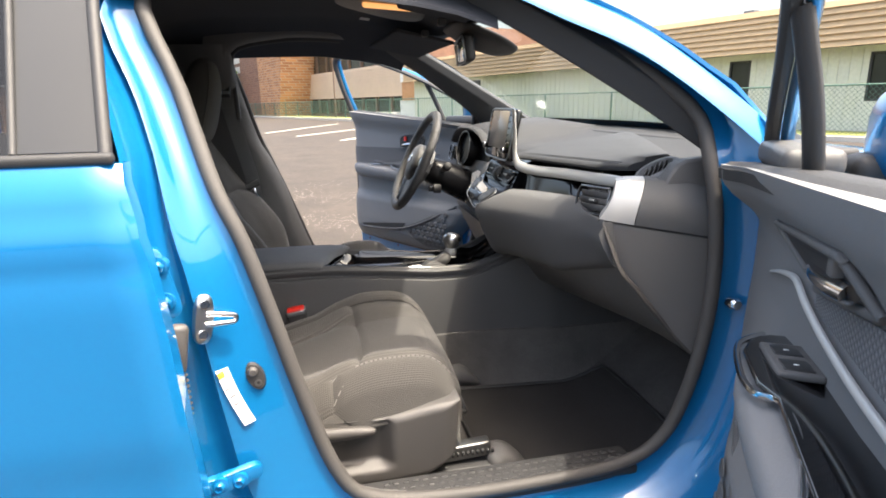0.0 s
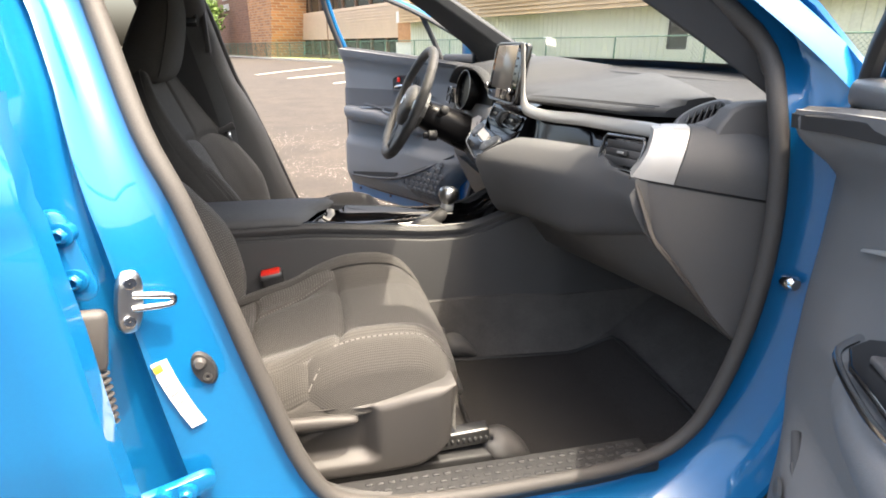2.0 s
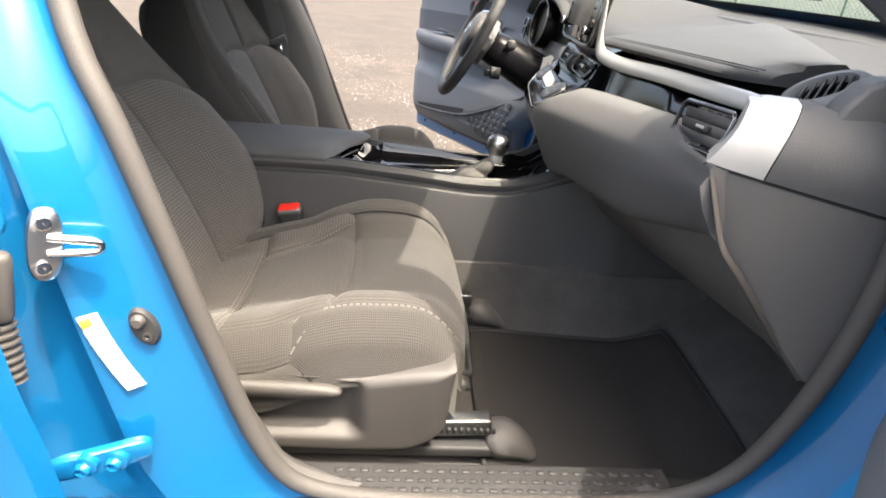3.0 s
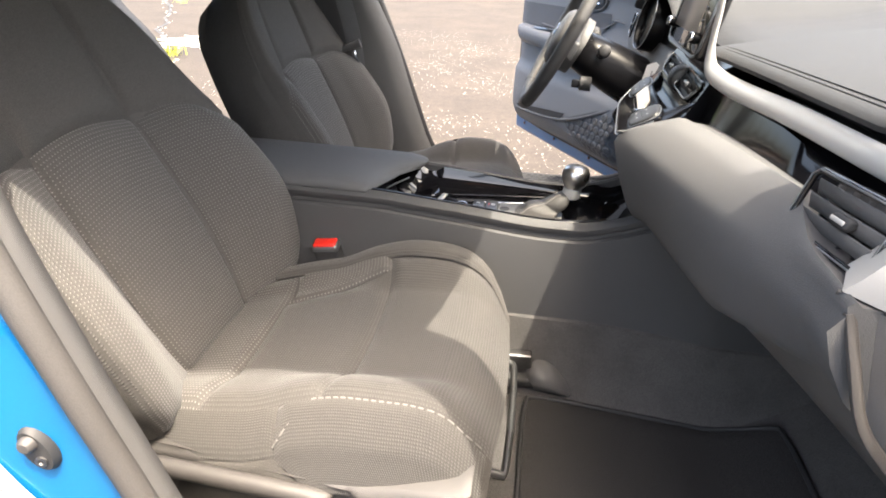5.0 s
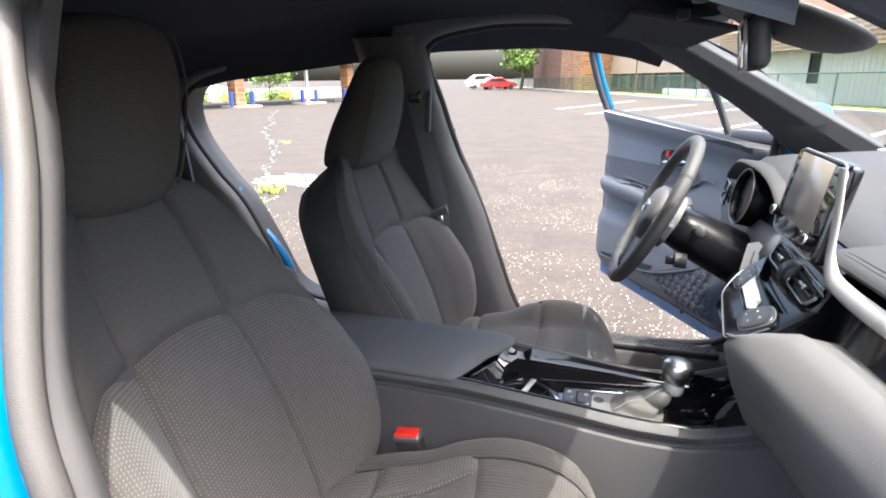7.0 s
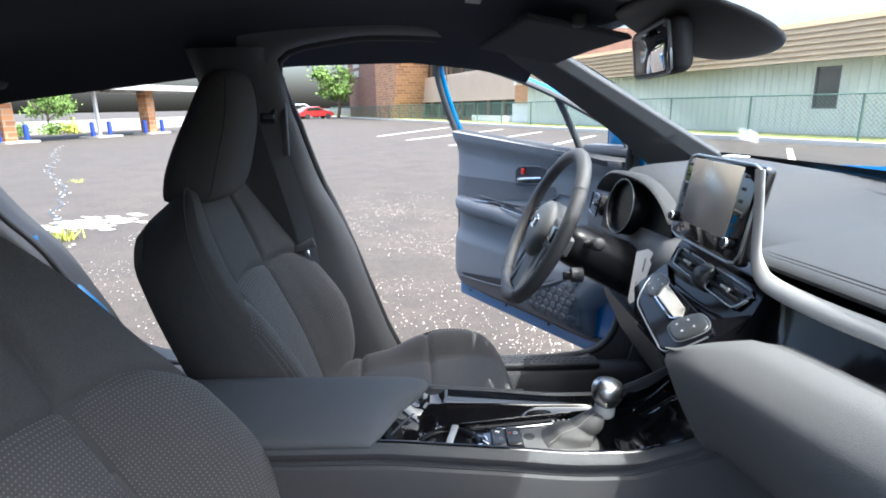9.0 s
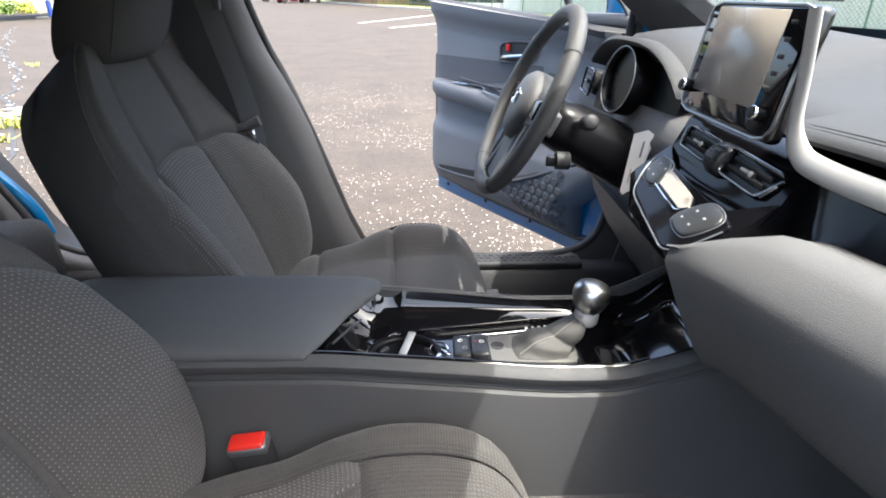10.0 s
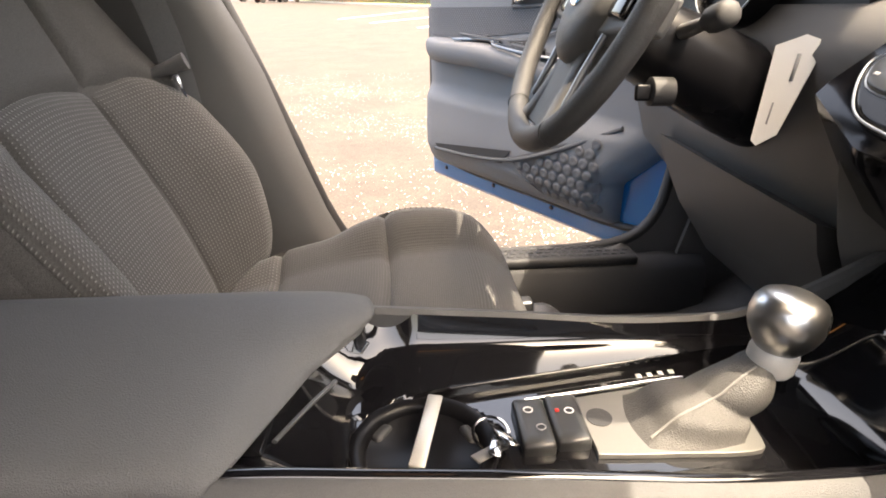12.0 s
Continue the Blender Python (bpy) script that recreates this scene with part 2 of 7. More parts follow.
def mottle(m, scale, low, high):
    """Patches of another scale over a surface's colour."""
    n, l = m.node_tree.nodes, m.node_tree.links
    b = n["Principled BSDF"]
    src = b.inputs["Base Color"].links[0].from_socket
    co, tex, rg, mul = n.new("ShaderNodeTexCoord"), n.new("ShaderNodeTexNoise"), n.new("ShaderNodeMapRange"), n.new("ShaderNodeVectorMath")
    tex.inputs["Scale"].default_value, tex.inputs["Detail"].default_value, tex.inputs["Roughness"].default_value = scale, 6, 0.65
    rg.inputs[1].default_value, rg.inputs[2].default_value, rg.inputs[3].default_value, rg.inputs[4].default_value = 0.32, 0.68, low, high
    mul.operation = "SCALE"
    l.new(co.outputs["Object"], tex.inputs["Vector"])
    l.new(tex.outputs["Fac"], rg.inputs[0])
    l.new(src, mul.inputs[0])
    l.new(rg.outputs[0], mul.inputs["Scale"])
    l.new(mul.outputs[0], b.inputs["Base Color"])


mottle(ASPHALT, 1.6, 0.72, 1.25)
mottle(ASPHALT, 14.0, 0.75, 1.28)
mottle(CARPET, 9.0, 0.85, 1.15)
BLACKSATIN = material("satin_black", (0.006, 0.006, 0.007), 0.28, grain=0.1, grain_size=900, stain=0.2, stain_size=8, spec=0.14)

# ---- building helpers ----
def thing(name, label, category, group="", at=(0, 0, 0)):
    ob = new(name)
    ob.location = at
    ob.empty_display_size = 0.05
    bpy.context.view_layer.update()
    return tagged(ob, label, category, group)


def part(name, bm, mat, parent=None, label="", smooth=True, sub=0, bevel=0.0, auto=50):
    """Links a bmesh, in world places, as one mesh object under a thing or part."""
    bmesh.ops.recalc_face_normals(bm, faces=bm.faces)
    me = bpy.data.meshes.new(name)
    bm.to_mesh(me)
    bm.free()
    for p in me.polygons:
        p.use_smooth = smooth
    if smooth and not sub and auto:
        me.set_sharp_from_angle(angle=radians(auto))
    for mm in (mat if isinstance(mat, (list, tuple)) else [mat]):
        me.materials.append(mm)
    ob = new(name, me)
    if bevel:
        md = ob.modifiers.new("bevel", "BEVEL")
        md.width, md.segments, md.limit_method, md.angle_limit = bevel, 3, "ANGLE", radians(40)
        md.harden_normals = False
    if sub:
        md = ob.modifiers.new("smooth", "SUBSURF")
        md.levels = md.render_levels = sub
    if parent is not None:
        ob.parent = parent
        if parent.type == "EMPTY":
            ob.matrix_parent_inverse = Matrix.Translation(-parent.location)
    if label:
        ob["label"] = label
    return ob


def solo(name, bm, mat, label, category, group="", kind="", **kw):
    return tagged(part(name, bm, mat, **kw), label, category, group, kind)


def loft(rings, closed=True, caps=True, bm=None, loop=False):
    """Joins rings of equal counts by quads. closed: each ring closes on itself; loop: the last ring joins the first."""
    bm = bm or bmesh.new()
    vs = [[bm.verts.new(p) for p in r] for r in rings]
    n = len(rings[0])
    for i in range(len(vs) if loop else len(vs) - 1):
        a, b = vs[i], vs[(i + 1) % len(vs)]
        for j in range(n if closed else n - 1):
            k = (j + 1) % n
            try:
                bm.faces.new((a[j], a[k], b[k], b[j]))
            except ValueError:
                pass
    if caps and closed and not loop:
        bm.faces.new(vs[0][::-1])
        bm.faces.new(vs[-1])
    return bm


def box(lo, hi, bm=None):
    bm = bm or bmesh.new()
    (a, b, c), (d, e, f) = lo, hi
    v = [bm.verts.new(p) for p in ((a, b, c), (d, b, c), (d, e, c), (a, e, c), (a, b, f), (d, b, f), (d, e, f), (a, e, f))]
    for q in ((0, 3, 2, 1), (4, 5, 6, 7), (0, 1, 5, 4), (1, 2, 6, 5), (2, 3, 7, 6), (3, 0, 4, 7)):
        bm.faces.new([v[i] for i in q])
    return bm


def obox(m, size, bm=None):
    """A box of that size about the pose m."""
    bm = bm or bmesh.new()
    x, y, z = [s / 2 for s in size]
    v = [bm.verts.new(m @ Vector(p)) for p in ((-x, -y, -z), (x, -y, -z), (x, y, -z), (-x, y, -z), (-x, -y, z), (x, -y, z), (x, y, z), (-x, y, z))]
    for q in ((0, 3, 2, 1), (4, 5, 6, 7), (0, 1, 5, 4), (1, 2, 6, 5), (2, 3, 7, 6), (3, 0, 4, 7)):
        bm.faces.new([v[i] for i in q])
    return bm


def rbox(m, size, r=0.01, seg=3, bm=None):
    """A box with rounded edges about the pose m."""
    b = obox(m, size)
    bmesh.ops.bevel(b, geom=list(b.edges), offset=min(r, min(size) * 0.49), segments=seg, profile=0.5, affect="EDGES", clamp_overlap=True)
    if bm is None:
        return b
    me = bpy.data.meshes.new("tmp")
    b.to_mesh(me)
    b.free()
    bm.from_mesh(me)
    bpy.data.meshes.remove(me)
    return bm


def spline(points, steps=6, loop=False):
    """A smooth curve through points (Catmull-Rom)."""
    p = [Vector(q) for q in points]
    n, out = len(p), []
    for i in range(n if loop else n - 1):
        a, b, c, d = (p[(i - 1) % n] if loop or i else p[0] * 2 - p[1]), p[i], p[(i + 1) % n], (p[(i + 2) % n] if loop or i < n - 2 else p[-1] * 2 - p[-2])
        for k in range(steps):
            t = k / steps
            out.append(0.5 * (2 * b + (c - a) * t + (2 * a - 5 * b + 4 * c - d) * t * t + (3 * b - a - 3 * c + d) * t ** 3))
    if not loop:
        out.append(p[-1])
    return out


def tube(path, r, n=8, loop=False, bm=None, flat=1.0, up=None):
    """A tube along a path; r is a number or one for each point; flat squeezes it along the second axis."""
    path = [Vector(p) for p in path]
    m, rings, side = len(path), [], None
    for i, p in enumerate(path):
        a, b = (path[(i - 1) % m], path[(i + 1) % m]) if loop else (path[max(i - 1, 0)], path[min(i + 1, m - 1)])
        t = (b - a).normalized()
        if up is not None:
            side = t.cross(Vector(up)).normalized()
        elif side is None:
            side = t.orthogonal().normalized()
        else:
            side = (side - t * side.dot(t)).normalized()
        w = t.cross(side)
        rr = r[i] if isinstance(r, (list, tuple)) else r
        rings.append([p + rr * (math.cos(2 * math.pi * k / n) * side + flat * math.sin(2 * math.pi * k / n) * w) for k in range(n)])
    return loft(rings, True, not loop, bm, loop)


def lathe(profile, m, n=24, bm=None):
    """Turns (radius, height) pairs about the z axis of the pose m."""
    rings = [[m @ Vector((max(r, 1e-4) * math.cos(2 * math.pi * k / n), max(r, 1e-4) * math.sin(2 * math.pi * k / n), h)) for k in range(n)] for r, h in profile]
    return loft(rings, True, True, bm)


def prism(outline, depth, bm=None):
    """A flat outline pushed along the vector depth."""
    bm = bm or bmesh.new()
    d = Vector(depth)
    a = [bm.verts.new(Vector(p)) for p in outline]
    b = [bm.verts.new(Vector(p) + d) for p in outline]
    bm.faces.new(a[::-1])
    bm.faces.new(b)
    n = len(a)
    for i in range(n):
        bm.faces.new((a[i], a[(i + 1) % n], b[(i + 1) % n], b[i]))
    return bm


def sheet(f, nu, nv, bm=None, size=None, thick=None):
    """A grid over f(u, v), u and v from 0 to 1, with a UV map in metres; thick (a vector) gives it a back."""
    bm = bm or bmesh.new()
    uv = bm.loops.layers.uv.verify()
    g = [[Vector(f(i / nu, j / nv)) for j in range(nv + 1)] for i in range(nu + 1)]
    vs = [[bm.verts.new(p) for p in row] for row in g]
    lu = sum((g[i + 1][nv // 2] - g[i][nv // 2]).length for i in range(nu))
    lv = sum((g[nu // 2][j + 1] - g[nu // 2][j]).length for j in range(nv))
    for i in range(nu):
        for j in range(nv):
            fc = bm.faces.new((vs[i][j], vs[i + 1][j], vs[i + 1][j + 1], vs[i][j + 1]))
            for lp, (a, b) in zip(fc.loops, ((i, j), (i + 1, j), (i + 1, j + 1), (i, j + 1))):
                lp[uv].uv = (a / nu * lu, b / nv * lv)
    if thick is not None:
        d = Vector(thick)
        edge = [vs[i][0] for i in range(nu)] + [vs[nu][j] for j in range(nv)] + [vs[i][nv] for i in range(nu, 0, -1)] + [vs[0][j] for j in range(nv, 0, -1)]
        bs = [[bm.verts.new(v.co + d) for v in row] for row in vs]
        back = [bs[i][0] for i in range(nu)] + [bs[nu][j] for j in range(nv)] + [bs[i][nv] for i in range(nu, 0, -1)] + [bs[0][j] for j in range(nv, 0, -1)]
        k = len(edge)
        for i in range(k):
            bm.faces.new((edge[i], back[i], back[(i + 1) % k], edge[(i + 1) % k]))
        for i in range(nu):
            for j in range(nv):
                bm.faces.new((bs[i][j], bs[i][j + 1], bs[i + 1][j + 1], bs[i + 1][j]))
    return bm


def lerp(a, b, t):
    return a + (b - a) * t


def table(xs, ys):
    """A smooth function through the pairs of xs and ys."""
    def f(x):
        return float(np.interp(x, xs, ys))
    return f

def facing(at, right, back):
    """A pose at a place, x along right, z out along back."""
    x = Vector(right).normalized()
    z = Vector(back)
    z = (z - x * z.dot(x)).normalized()
    y = z.cross(x)
    return Matrix.Translation(at) @ Matrix((x, y, z)).transposed().to_4x4()

# ---- front seats ----
def curve(xs, ys):
    """A smooth function through pairs, with no kinks at them."""
    xs, ys = list(xs), list(ys)
    n = len(xs)
    s = [(ys[i + 1] - ys[i]) / (xs[i + 1] - xs[i]) for i in range(n - 1)]
    m = [s[0]] + [0.0 if s[i - 1] * s[i] <= 0 else 2 * s[i - 1] * s[i] / (s[i - 1] + s[i]) for i in range(1, n - 1)] + [s[-1]]
    def f(x):
        if x <= xs[0]:
            return ys[0]
        if x >= xs[-1]:
            return ys[-1]
        i = max(j for j in range(n - 1) if xs[j] <= x)
        h = xs[i + 1] - xs[i]
        t = (x - xs[i]) / h
        return (2 * t ** 3 - 3 * t * t + 1) * ys[i] + (t ** 3 - 2 * t * t + t) * h * m[i] + (3 * t * t - 2 * t ** 3) * ys[i + 1] + (t ** 3 - t * t) * h * m[i + 1]
    return f


BACK_X = curve([0, 0.26, 0.61, 0.79, 1.0], [-0.125, -0.187, -0.270, -0.303, -0.335])
BACK_HALF = curve([0, 0.1, 0.28, 0.45, 0.62, 0.79, 0.89, 0.95, 1.0], [0.215, 0.240, 0.255, 0.250, 0.235, 0.206, 0.172, 0.144, 0.108])
BACK_WING = curve([0, 0.12, 0.28, 0.45, 0.62, 0.8, 1], [0.050, 0.085, 0.102, 0.086, 0.052, 0.030, 0.012])
SECT_Y = curve([0, 0.43, 0.58, 0.72, 0.86, 0.95, 1.0, 1.06, 1.2, 1.5], [0, 0.42, 0.56, 0.70, 0.855, 0.955, 0.99, 1.005, 0.985, 0.86])
SECT_F = curve([0, 0.43, 0.58, 0.72, 0.86, 0.94, 1.0, 1.06, 1.2, 1.5], [0, 0.03, 0.30, 0.68, 0.96, 0.99, 0.86, 0.60, 0.0, 0.0])
SECT_D = curve([0, 1.0, 1.2, 1.5], [0, 0, -0.028, -0.105])
CUSH_RISE = curve([0, 0.36, 0.52, 0.66, 0.80, 0.94, 1], [0.022, 0.022, 0.042, 0.052, 0.047, 0.022, 0.006])
CUSH_HALF = curve([0, 0.3, 0.7, 0.93, 1], [0.205, 0.228, 0.236, 0.222, 0.192])


def make_seat(name, label, side, cy, dx=0.0, dz=0.0, recline=0.0, head=0.0):
    """A cloth bucket seat with its middle at y = cy; side -1 has its outer flank at the right of the car, 1 at the left."""
    seat = thing(name, label, "car seat", "front seats", (0.05 + dx, cy, 0.37))
    nrm_ = Vector((0.93, 0, 0.37))
    def back(u, w, lift=0.0):
        """The backrest's skin: u 0 in the middle, 1 at the outer edge of the bolster, 1.5 at the rear of its side; w up."""
        a = abs(u)
        x = BACK_X(w) + dx - recline * w
        fwd = BACK_WING(w) * SECT_F(a) + SECT_D(a) + 0.014 * math.cos(min(a, 1) * 1.5) * math.sin(math.pi * min(1, w * 1.1))
        p = Vector((x, cy + math.copysign(SECT_Y(a), u) * BACK_HALF(w), 0.555 + 0.565 * w + dz)) + nrm_ * fwd
        if a > 1.0:
            p.z += 0.55 * SECT_D(a) * min(1, max(0, (w - 0.70) / 0.25))
            p.y += math.copysign(lift, u)
            return p
        return p + nrm_ * lift

    def pad(f, uL, uR, vB, vT, nu, nv, puff=0.007, gap=0.007):
        """A stitched panel over the surface f, its rim drawn in at the seams."""
        def g(s, t):
            u = lerp(uL(t), uR(t), s)
            v = lerp(vB(s), vT(s), t)
            e = min(s, 1 - s, t, 1 - t)
            return f(u, v, (puff + 0.004) * min(1, e * 12) ** 0.5 - gap)
        return sheet(g, nu, nv)

    c = lambda q: (lambda t: q)
    arch = lambda s: 0.598 + 0.022 * math.sin(math.pi * s)
    bolster_top = lambda s: 0.598 - 0.004 * s - 0.11 * max(0, (s - 0.45) / 0.55) ** 2
    inner = lambda t: 0.433 + 0.13 * t
    part("backrest_insert", pad(back, c(-0.43), c(0.43), c(0.0), arch, 26, 26, 0.010), CLOTH_DOT, seat, "dark cloth with rows of pale stitches")
    for sg in (-1, 1):
        part("backrest_bolster", pad(back, lambda t, sg=sg: sg * 0.433, lambda t, sg=sg: sg * 1.0, c(0.0), bolster_top, 26, 26, 0.008), CLOTH_DOT, seat)
        part("shoulder_panel", pad(back, lambda t, sg=sg: sg * inner(t), lambda t, sg=sg: sg * 1.0, bolster_top, c(0.985), 22, 22, 0.008), CLOTH, seat)
        part("backrest_side", pad(back, c(sg * 1.004), c(sg * 1.48), c(0.0), c(0.97), 12, 26, 0.006, 0.004), CLOTH, seat, "plain dark cloth side")
        part("seam", tube([back(sg * (0.62 + 0.13 * t / 8), 0.66 + 0.22 * t / 8, 0.0030) for t in range(9)], 0.0014, 5), THREAD, seat)
    part("upper_back_panel", pad(back, lambda t: -inner(t), lambda t: inner(t), arch, c(0.985), 24, 22, 0.008), CLOTH, seat)
    # shell behind the pads
    rear_depth = curve([0, 0.4, 0.75, 0.90, 0.96, 1.0], [0.12, 0.128, 0.130, 0.120, 0.108, 0.085])
    us = [-1.5, -1.35, -1.2, -1.06, -0.95, -0.8, -0.6, -0.4, -0.2, 0, 0.2, 0.4, 0.6, 0.8, 0.95, 1.06, 1.2, 1.35, 1.5]
    rings = []
    for i in range(19):
        w = 0.99 * i / 18
        ring = [back(u, w, -0.007) for u in us]
        mid = back(0, w)
        rear = [Vector((mid.x - rear_depth(w) - 0.012 * math.cos(math.pi * q / 2), cy + q * 0.80 * BACK_HALF(w), mid.z - 0.035 - 0.035 * min(1, max(0, (w - 0.70) / 0.25)))) for q in (1.0, 0.7, 0.35, 0, -0.35, -0.7, -1.0)]
        rings.append(ring + rear)
    part("backrest_shell", loft(rings), CLOTH, seat, "dark cloth back")
    # headrest
    hr = []
    h0 = back(0, 0.985) + Vector((head, 0, 0))
    for i in range(14):
        w = i / 13
        z = lerp(-0.040, 0.235, w)
        hw = curve([0, 0.06, 0.25, 0.6, 0.85, 0.95, 1], [0.088, 0.102, 0.112, 0.108, 0.096, 0.084, 0.060])(w)
        fx = h0.x + curve([0, 0.06, 0.3, 0.73, 0.94, 1], [0.040, 0.060, 0.088, 0.110, 0.104, 0.090])(w)
        rx = h0.x + curve([0, 0.2, 0.435, 0.73, 0.95, 1], [-0.074, -0.062, -0.034, 0.012, 0.046, 0.066])(w)
        ring = []
        for k in range(28):
            a = 2 * math.pi * k / 28
            ca, sa = math.cos(a), math.sin(a)
            q = math.copysign(abs(ca) ** 0.42, ca)
            yy = hw * math.copysign(abs(sa) ** 0.5, sa) * (1.0 if q > 0 else 1.0 - 0.22 * abs(q))
            ring.append(Vector((lerp(rx, fx, 0.5 + 0.5 * q) - 0.25 * (yy / hw) ** 2 * 0.05, cy + yy, h0.z + z)))
        hr.append(ring)
    head = part("headrest", loft(hr), CLOTH, seat, "dark cloth headrest", sub=1)
    for sg in (-1, 1):
        part("headrest_seam", tube([Vector((lerp(r[0].x, r[14].x, 0.16), cy + sg * (abs(r[7].y - cy) * 0.965), r[0].z)) for r in hr[1:-1]], 0.0020, 5), CLOTH, head)
    # cushion
    def cush(u, v, lift=0.0):
        x = lerp(-0.152, 0.330, v) + dx
        a = abs(u)
        k = max(0.0, (a - 0.5) / 0.5)
        z = 0.555 + 0.078 * v + 0.021 * math.sin(math.pi * v) + dz
        up = CUSH_RISE(v) * math.sin(min(1, k * 1.5) * math.pi / 2) - (0.06 * ((min(k, 1) - 0.6) / 0.4) ** 2 if k > 0.6 else 0) - 0.42 * max(0, a - 1)
        nose = -0.075 * max(0, (v - 0.86) / 0.14) ** 2
        w = min(a, 1 + 0.25 * max(0, a - 1))
        a = min(a, 1.0)
        return Vector((x + 0.026 * max(0, (v - 0.86) / 0.14) ** 0.7 * (1 - 0.5 * a * a), cy + math.copysign(w, u) * CUSH_HALF(v), z + up + nose + lift))
    lo, hi = (-0.86, 0.70) if side < 0 else (-0.70, 0.86)
    seam_x = lambda s: 0.585 + 0.030 * math.sin(math.pi * s)
    strip = lambda s: 0.215 + 0.02 * math.sin(math.pi * s)
    part("cushion_rear_strip", pad(cush, c(lo), c(hi), c(0.0), strip, 26, 9, 0.008), CLOTH_DOT, seat, "dark cloth with rows of pale stitches")
    fold_ = lambda t: -side * lerp(0.36, 0.62, t)
    outer = lo if side < 0 else hi
    part("cushion_insert", pad(cush, c(outer), fold_, strip, lambda s: seam_x(s * 0.9), 24, 16, 0.009), CLOTH_FINE, seat, "finely dotted dark cloth")
    part("cushion_inner_strip", pad(cush, lambda t: fold_(t) - side * 0.003, c(-side * 0.70), strip, lambda s: seam_x(0.9 + 0.1 * s), 10, 14, 0.007), CLOTH_DOT, seat)
    part("cushion_front", pad(cush, c(lo), c(hi), seam_x, c(1.0), 28, 20, 0.008), CLOTH_RIB, seat, "finely ribbed dark cloth")
    part("cushion_bolster", pad(cush, c(-side * 0.703), c(-side * 1.0), c(0.0), c(1.0), 12, 30, 0.004, 0.004), CLOTH_RIB, seat)
    part("cushion_side_inner", pad(cush, c(-side * 1.004), c(-side * 1.17), c(0.0), c(0.99), 6, 20, 0.006), CLOTH, seat)
    # the outer side: plain cloth behind, a ribbed patch with a stitched edge in front
    edge_ = lambda t: 0.47 + 0.10 * t
    part("cushion_edge", pad(cush, c(side * 0.863), c(side * 1.0), c(0.0), c(0.47), 8, 26, 0.006, 0.005), CLOTH_RIB, seat)
    part("cushion_side", pad(cush, c(side * 1.004), c(side * 1.17), c(0.0), lambda s: edge_(s), 6, 14, 0.006), CLOTH, seat)
    part("side_patch", pad(cush, c(side * 0.863), c(side * 1.15), lambda s: edge_(max(0, s * 2 - 1)), c(0.985), 18, 22, 0.009), CLOTH_RIB, seat, "ribbed cloth patch")
    for k in range(26):
        a0_, a1_ = 0.47 + 0.51 * k / 26, 0.47 + 0.51 * (k + 0.62) / 26
        part("edge_stitch", tube([cush(side * (0.872 + 0.12 * max(0, 1 - (t - 0.47) / 0.10)), t, 0.003) for t in (a0_, (a0_ + a1_) / 2, a1_)], 0.0013, 5), THREAD, seat)
    rings = []
    for i in range(13):
        v = i / 12
        ring = [cush(-1 + 2 * j / 12, v, -0.008) for j in range(13)]
        rings.append(ring + [Vector((p.x - 0.02 * v, lerp(p.y, cy, 0.03), 0.50 + 0.03 * v + dz)) for p in ring[::-1]])
    part("cushion_shell", loft(rings), CLOTH, seat)
    # moulded plastic flank, hollowed behind the lever
    oy = cy + side * 0.238
    cover_top = curve([-0.22, 0.03, 0.175, 0.29, 0.34], [0.552, 0.558, 0.566, 0.582, 0.584])
    cover_low = curve([-0.22, 0.05, 0.17, 0.25, 0.285, 0.34], [0.428, 0.418, 0.416, 0.420, 0.436, 0.500])
    def flank(u, v):
        x = lerp(-0.20, 0.326 - 0.010 * (1 - v), u)
        z = lerp(cover_low(x), cover_top(x), v)
        e = min(1, u / 0.05, (1 - u) / 0.07, v / 0.10, (1 - v) / 0.10)
        hx = min(1, max(0, (0.192 - x) / 0.035))
        hz = min(1, max(0, (z - 0.446) / 0.022)) * min(1, max(0, (0.562 - z) / 0.010))
        hollow = (hx * hx * (3 - 2 * hx)) * (hz * hz * (3 - 2 * hz))
        return Vector((x + dx, oy + side * (0.012 * (1 - (1 - max(0, e)) ** 2) - 0.026 * hollow + 0.006 * u), z + dz))
    part("side_cover", sheet(flank, 70, 36, thick=(0, -side * 0.045, 0)), SEATPLASTIC, seat, "grey moulded plastic side cover", auto=60)
    lever = []
    for x, zc, h, o in ((-0.16, 0.540, 0.030, 0.002), (-0.05, 0.541, 0.032, 0.006), (0.05, 0.541, 0.032, 0.010), (0.11, 0.541, 0.028, 0.011), (0.142, 0.540, 0.020, 0.009), (0.154, 0.538, 0.010, 0.004)):
        lever.append([Vector((x + dx, oy + side * (o + q), zc + dz + h * r)) for q, r in ((0.012, 0.0), (0.010, 0.34), (0.004, 0.5), (-0.006, 0.5), (-0.012, 0.2), (-0.012, -0.4), (-0.004, -0.5), (0.007, -0.38))])
    part("recline_lever", loft(lever), SEATPLASTIC, seat, "long plastic lever", sub=2)
    for ry in (cy - 0.20, cy + 0.20):
        part("seat_rail", rbox(pose(0.12 + dx, ry, 0.424, 0, -3, 0), (0.56, 0.030, 0.034), 0.005), STEEL, seat, "dark steel rail")
        part("rail_track", rbox(pose(0.13 + dx, ry, 0.398), (0.66, 0.062, 0.022), 0.006), RUBBER, seat)
        for k in range(9):
            part("rail_tooth", rbox(pose(0.315 + 0.011 * k + dx, ry - 0.017 * (1 if ry < cy else -1), 0.436), (0.006, 0.006, 0.010), 0.0012, 1), RUBBER, seat)
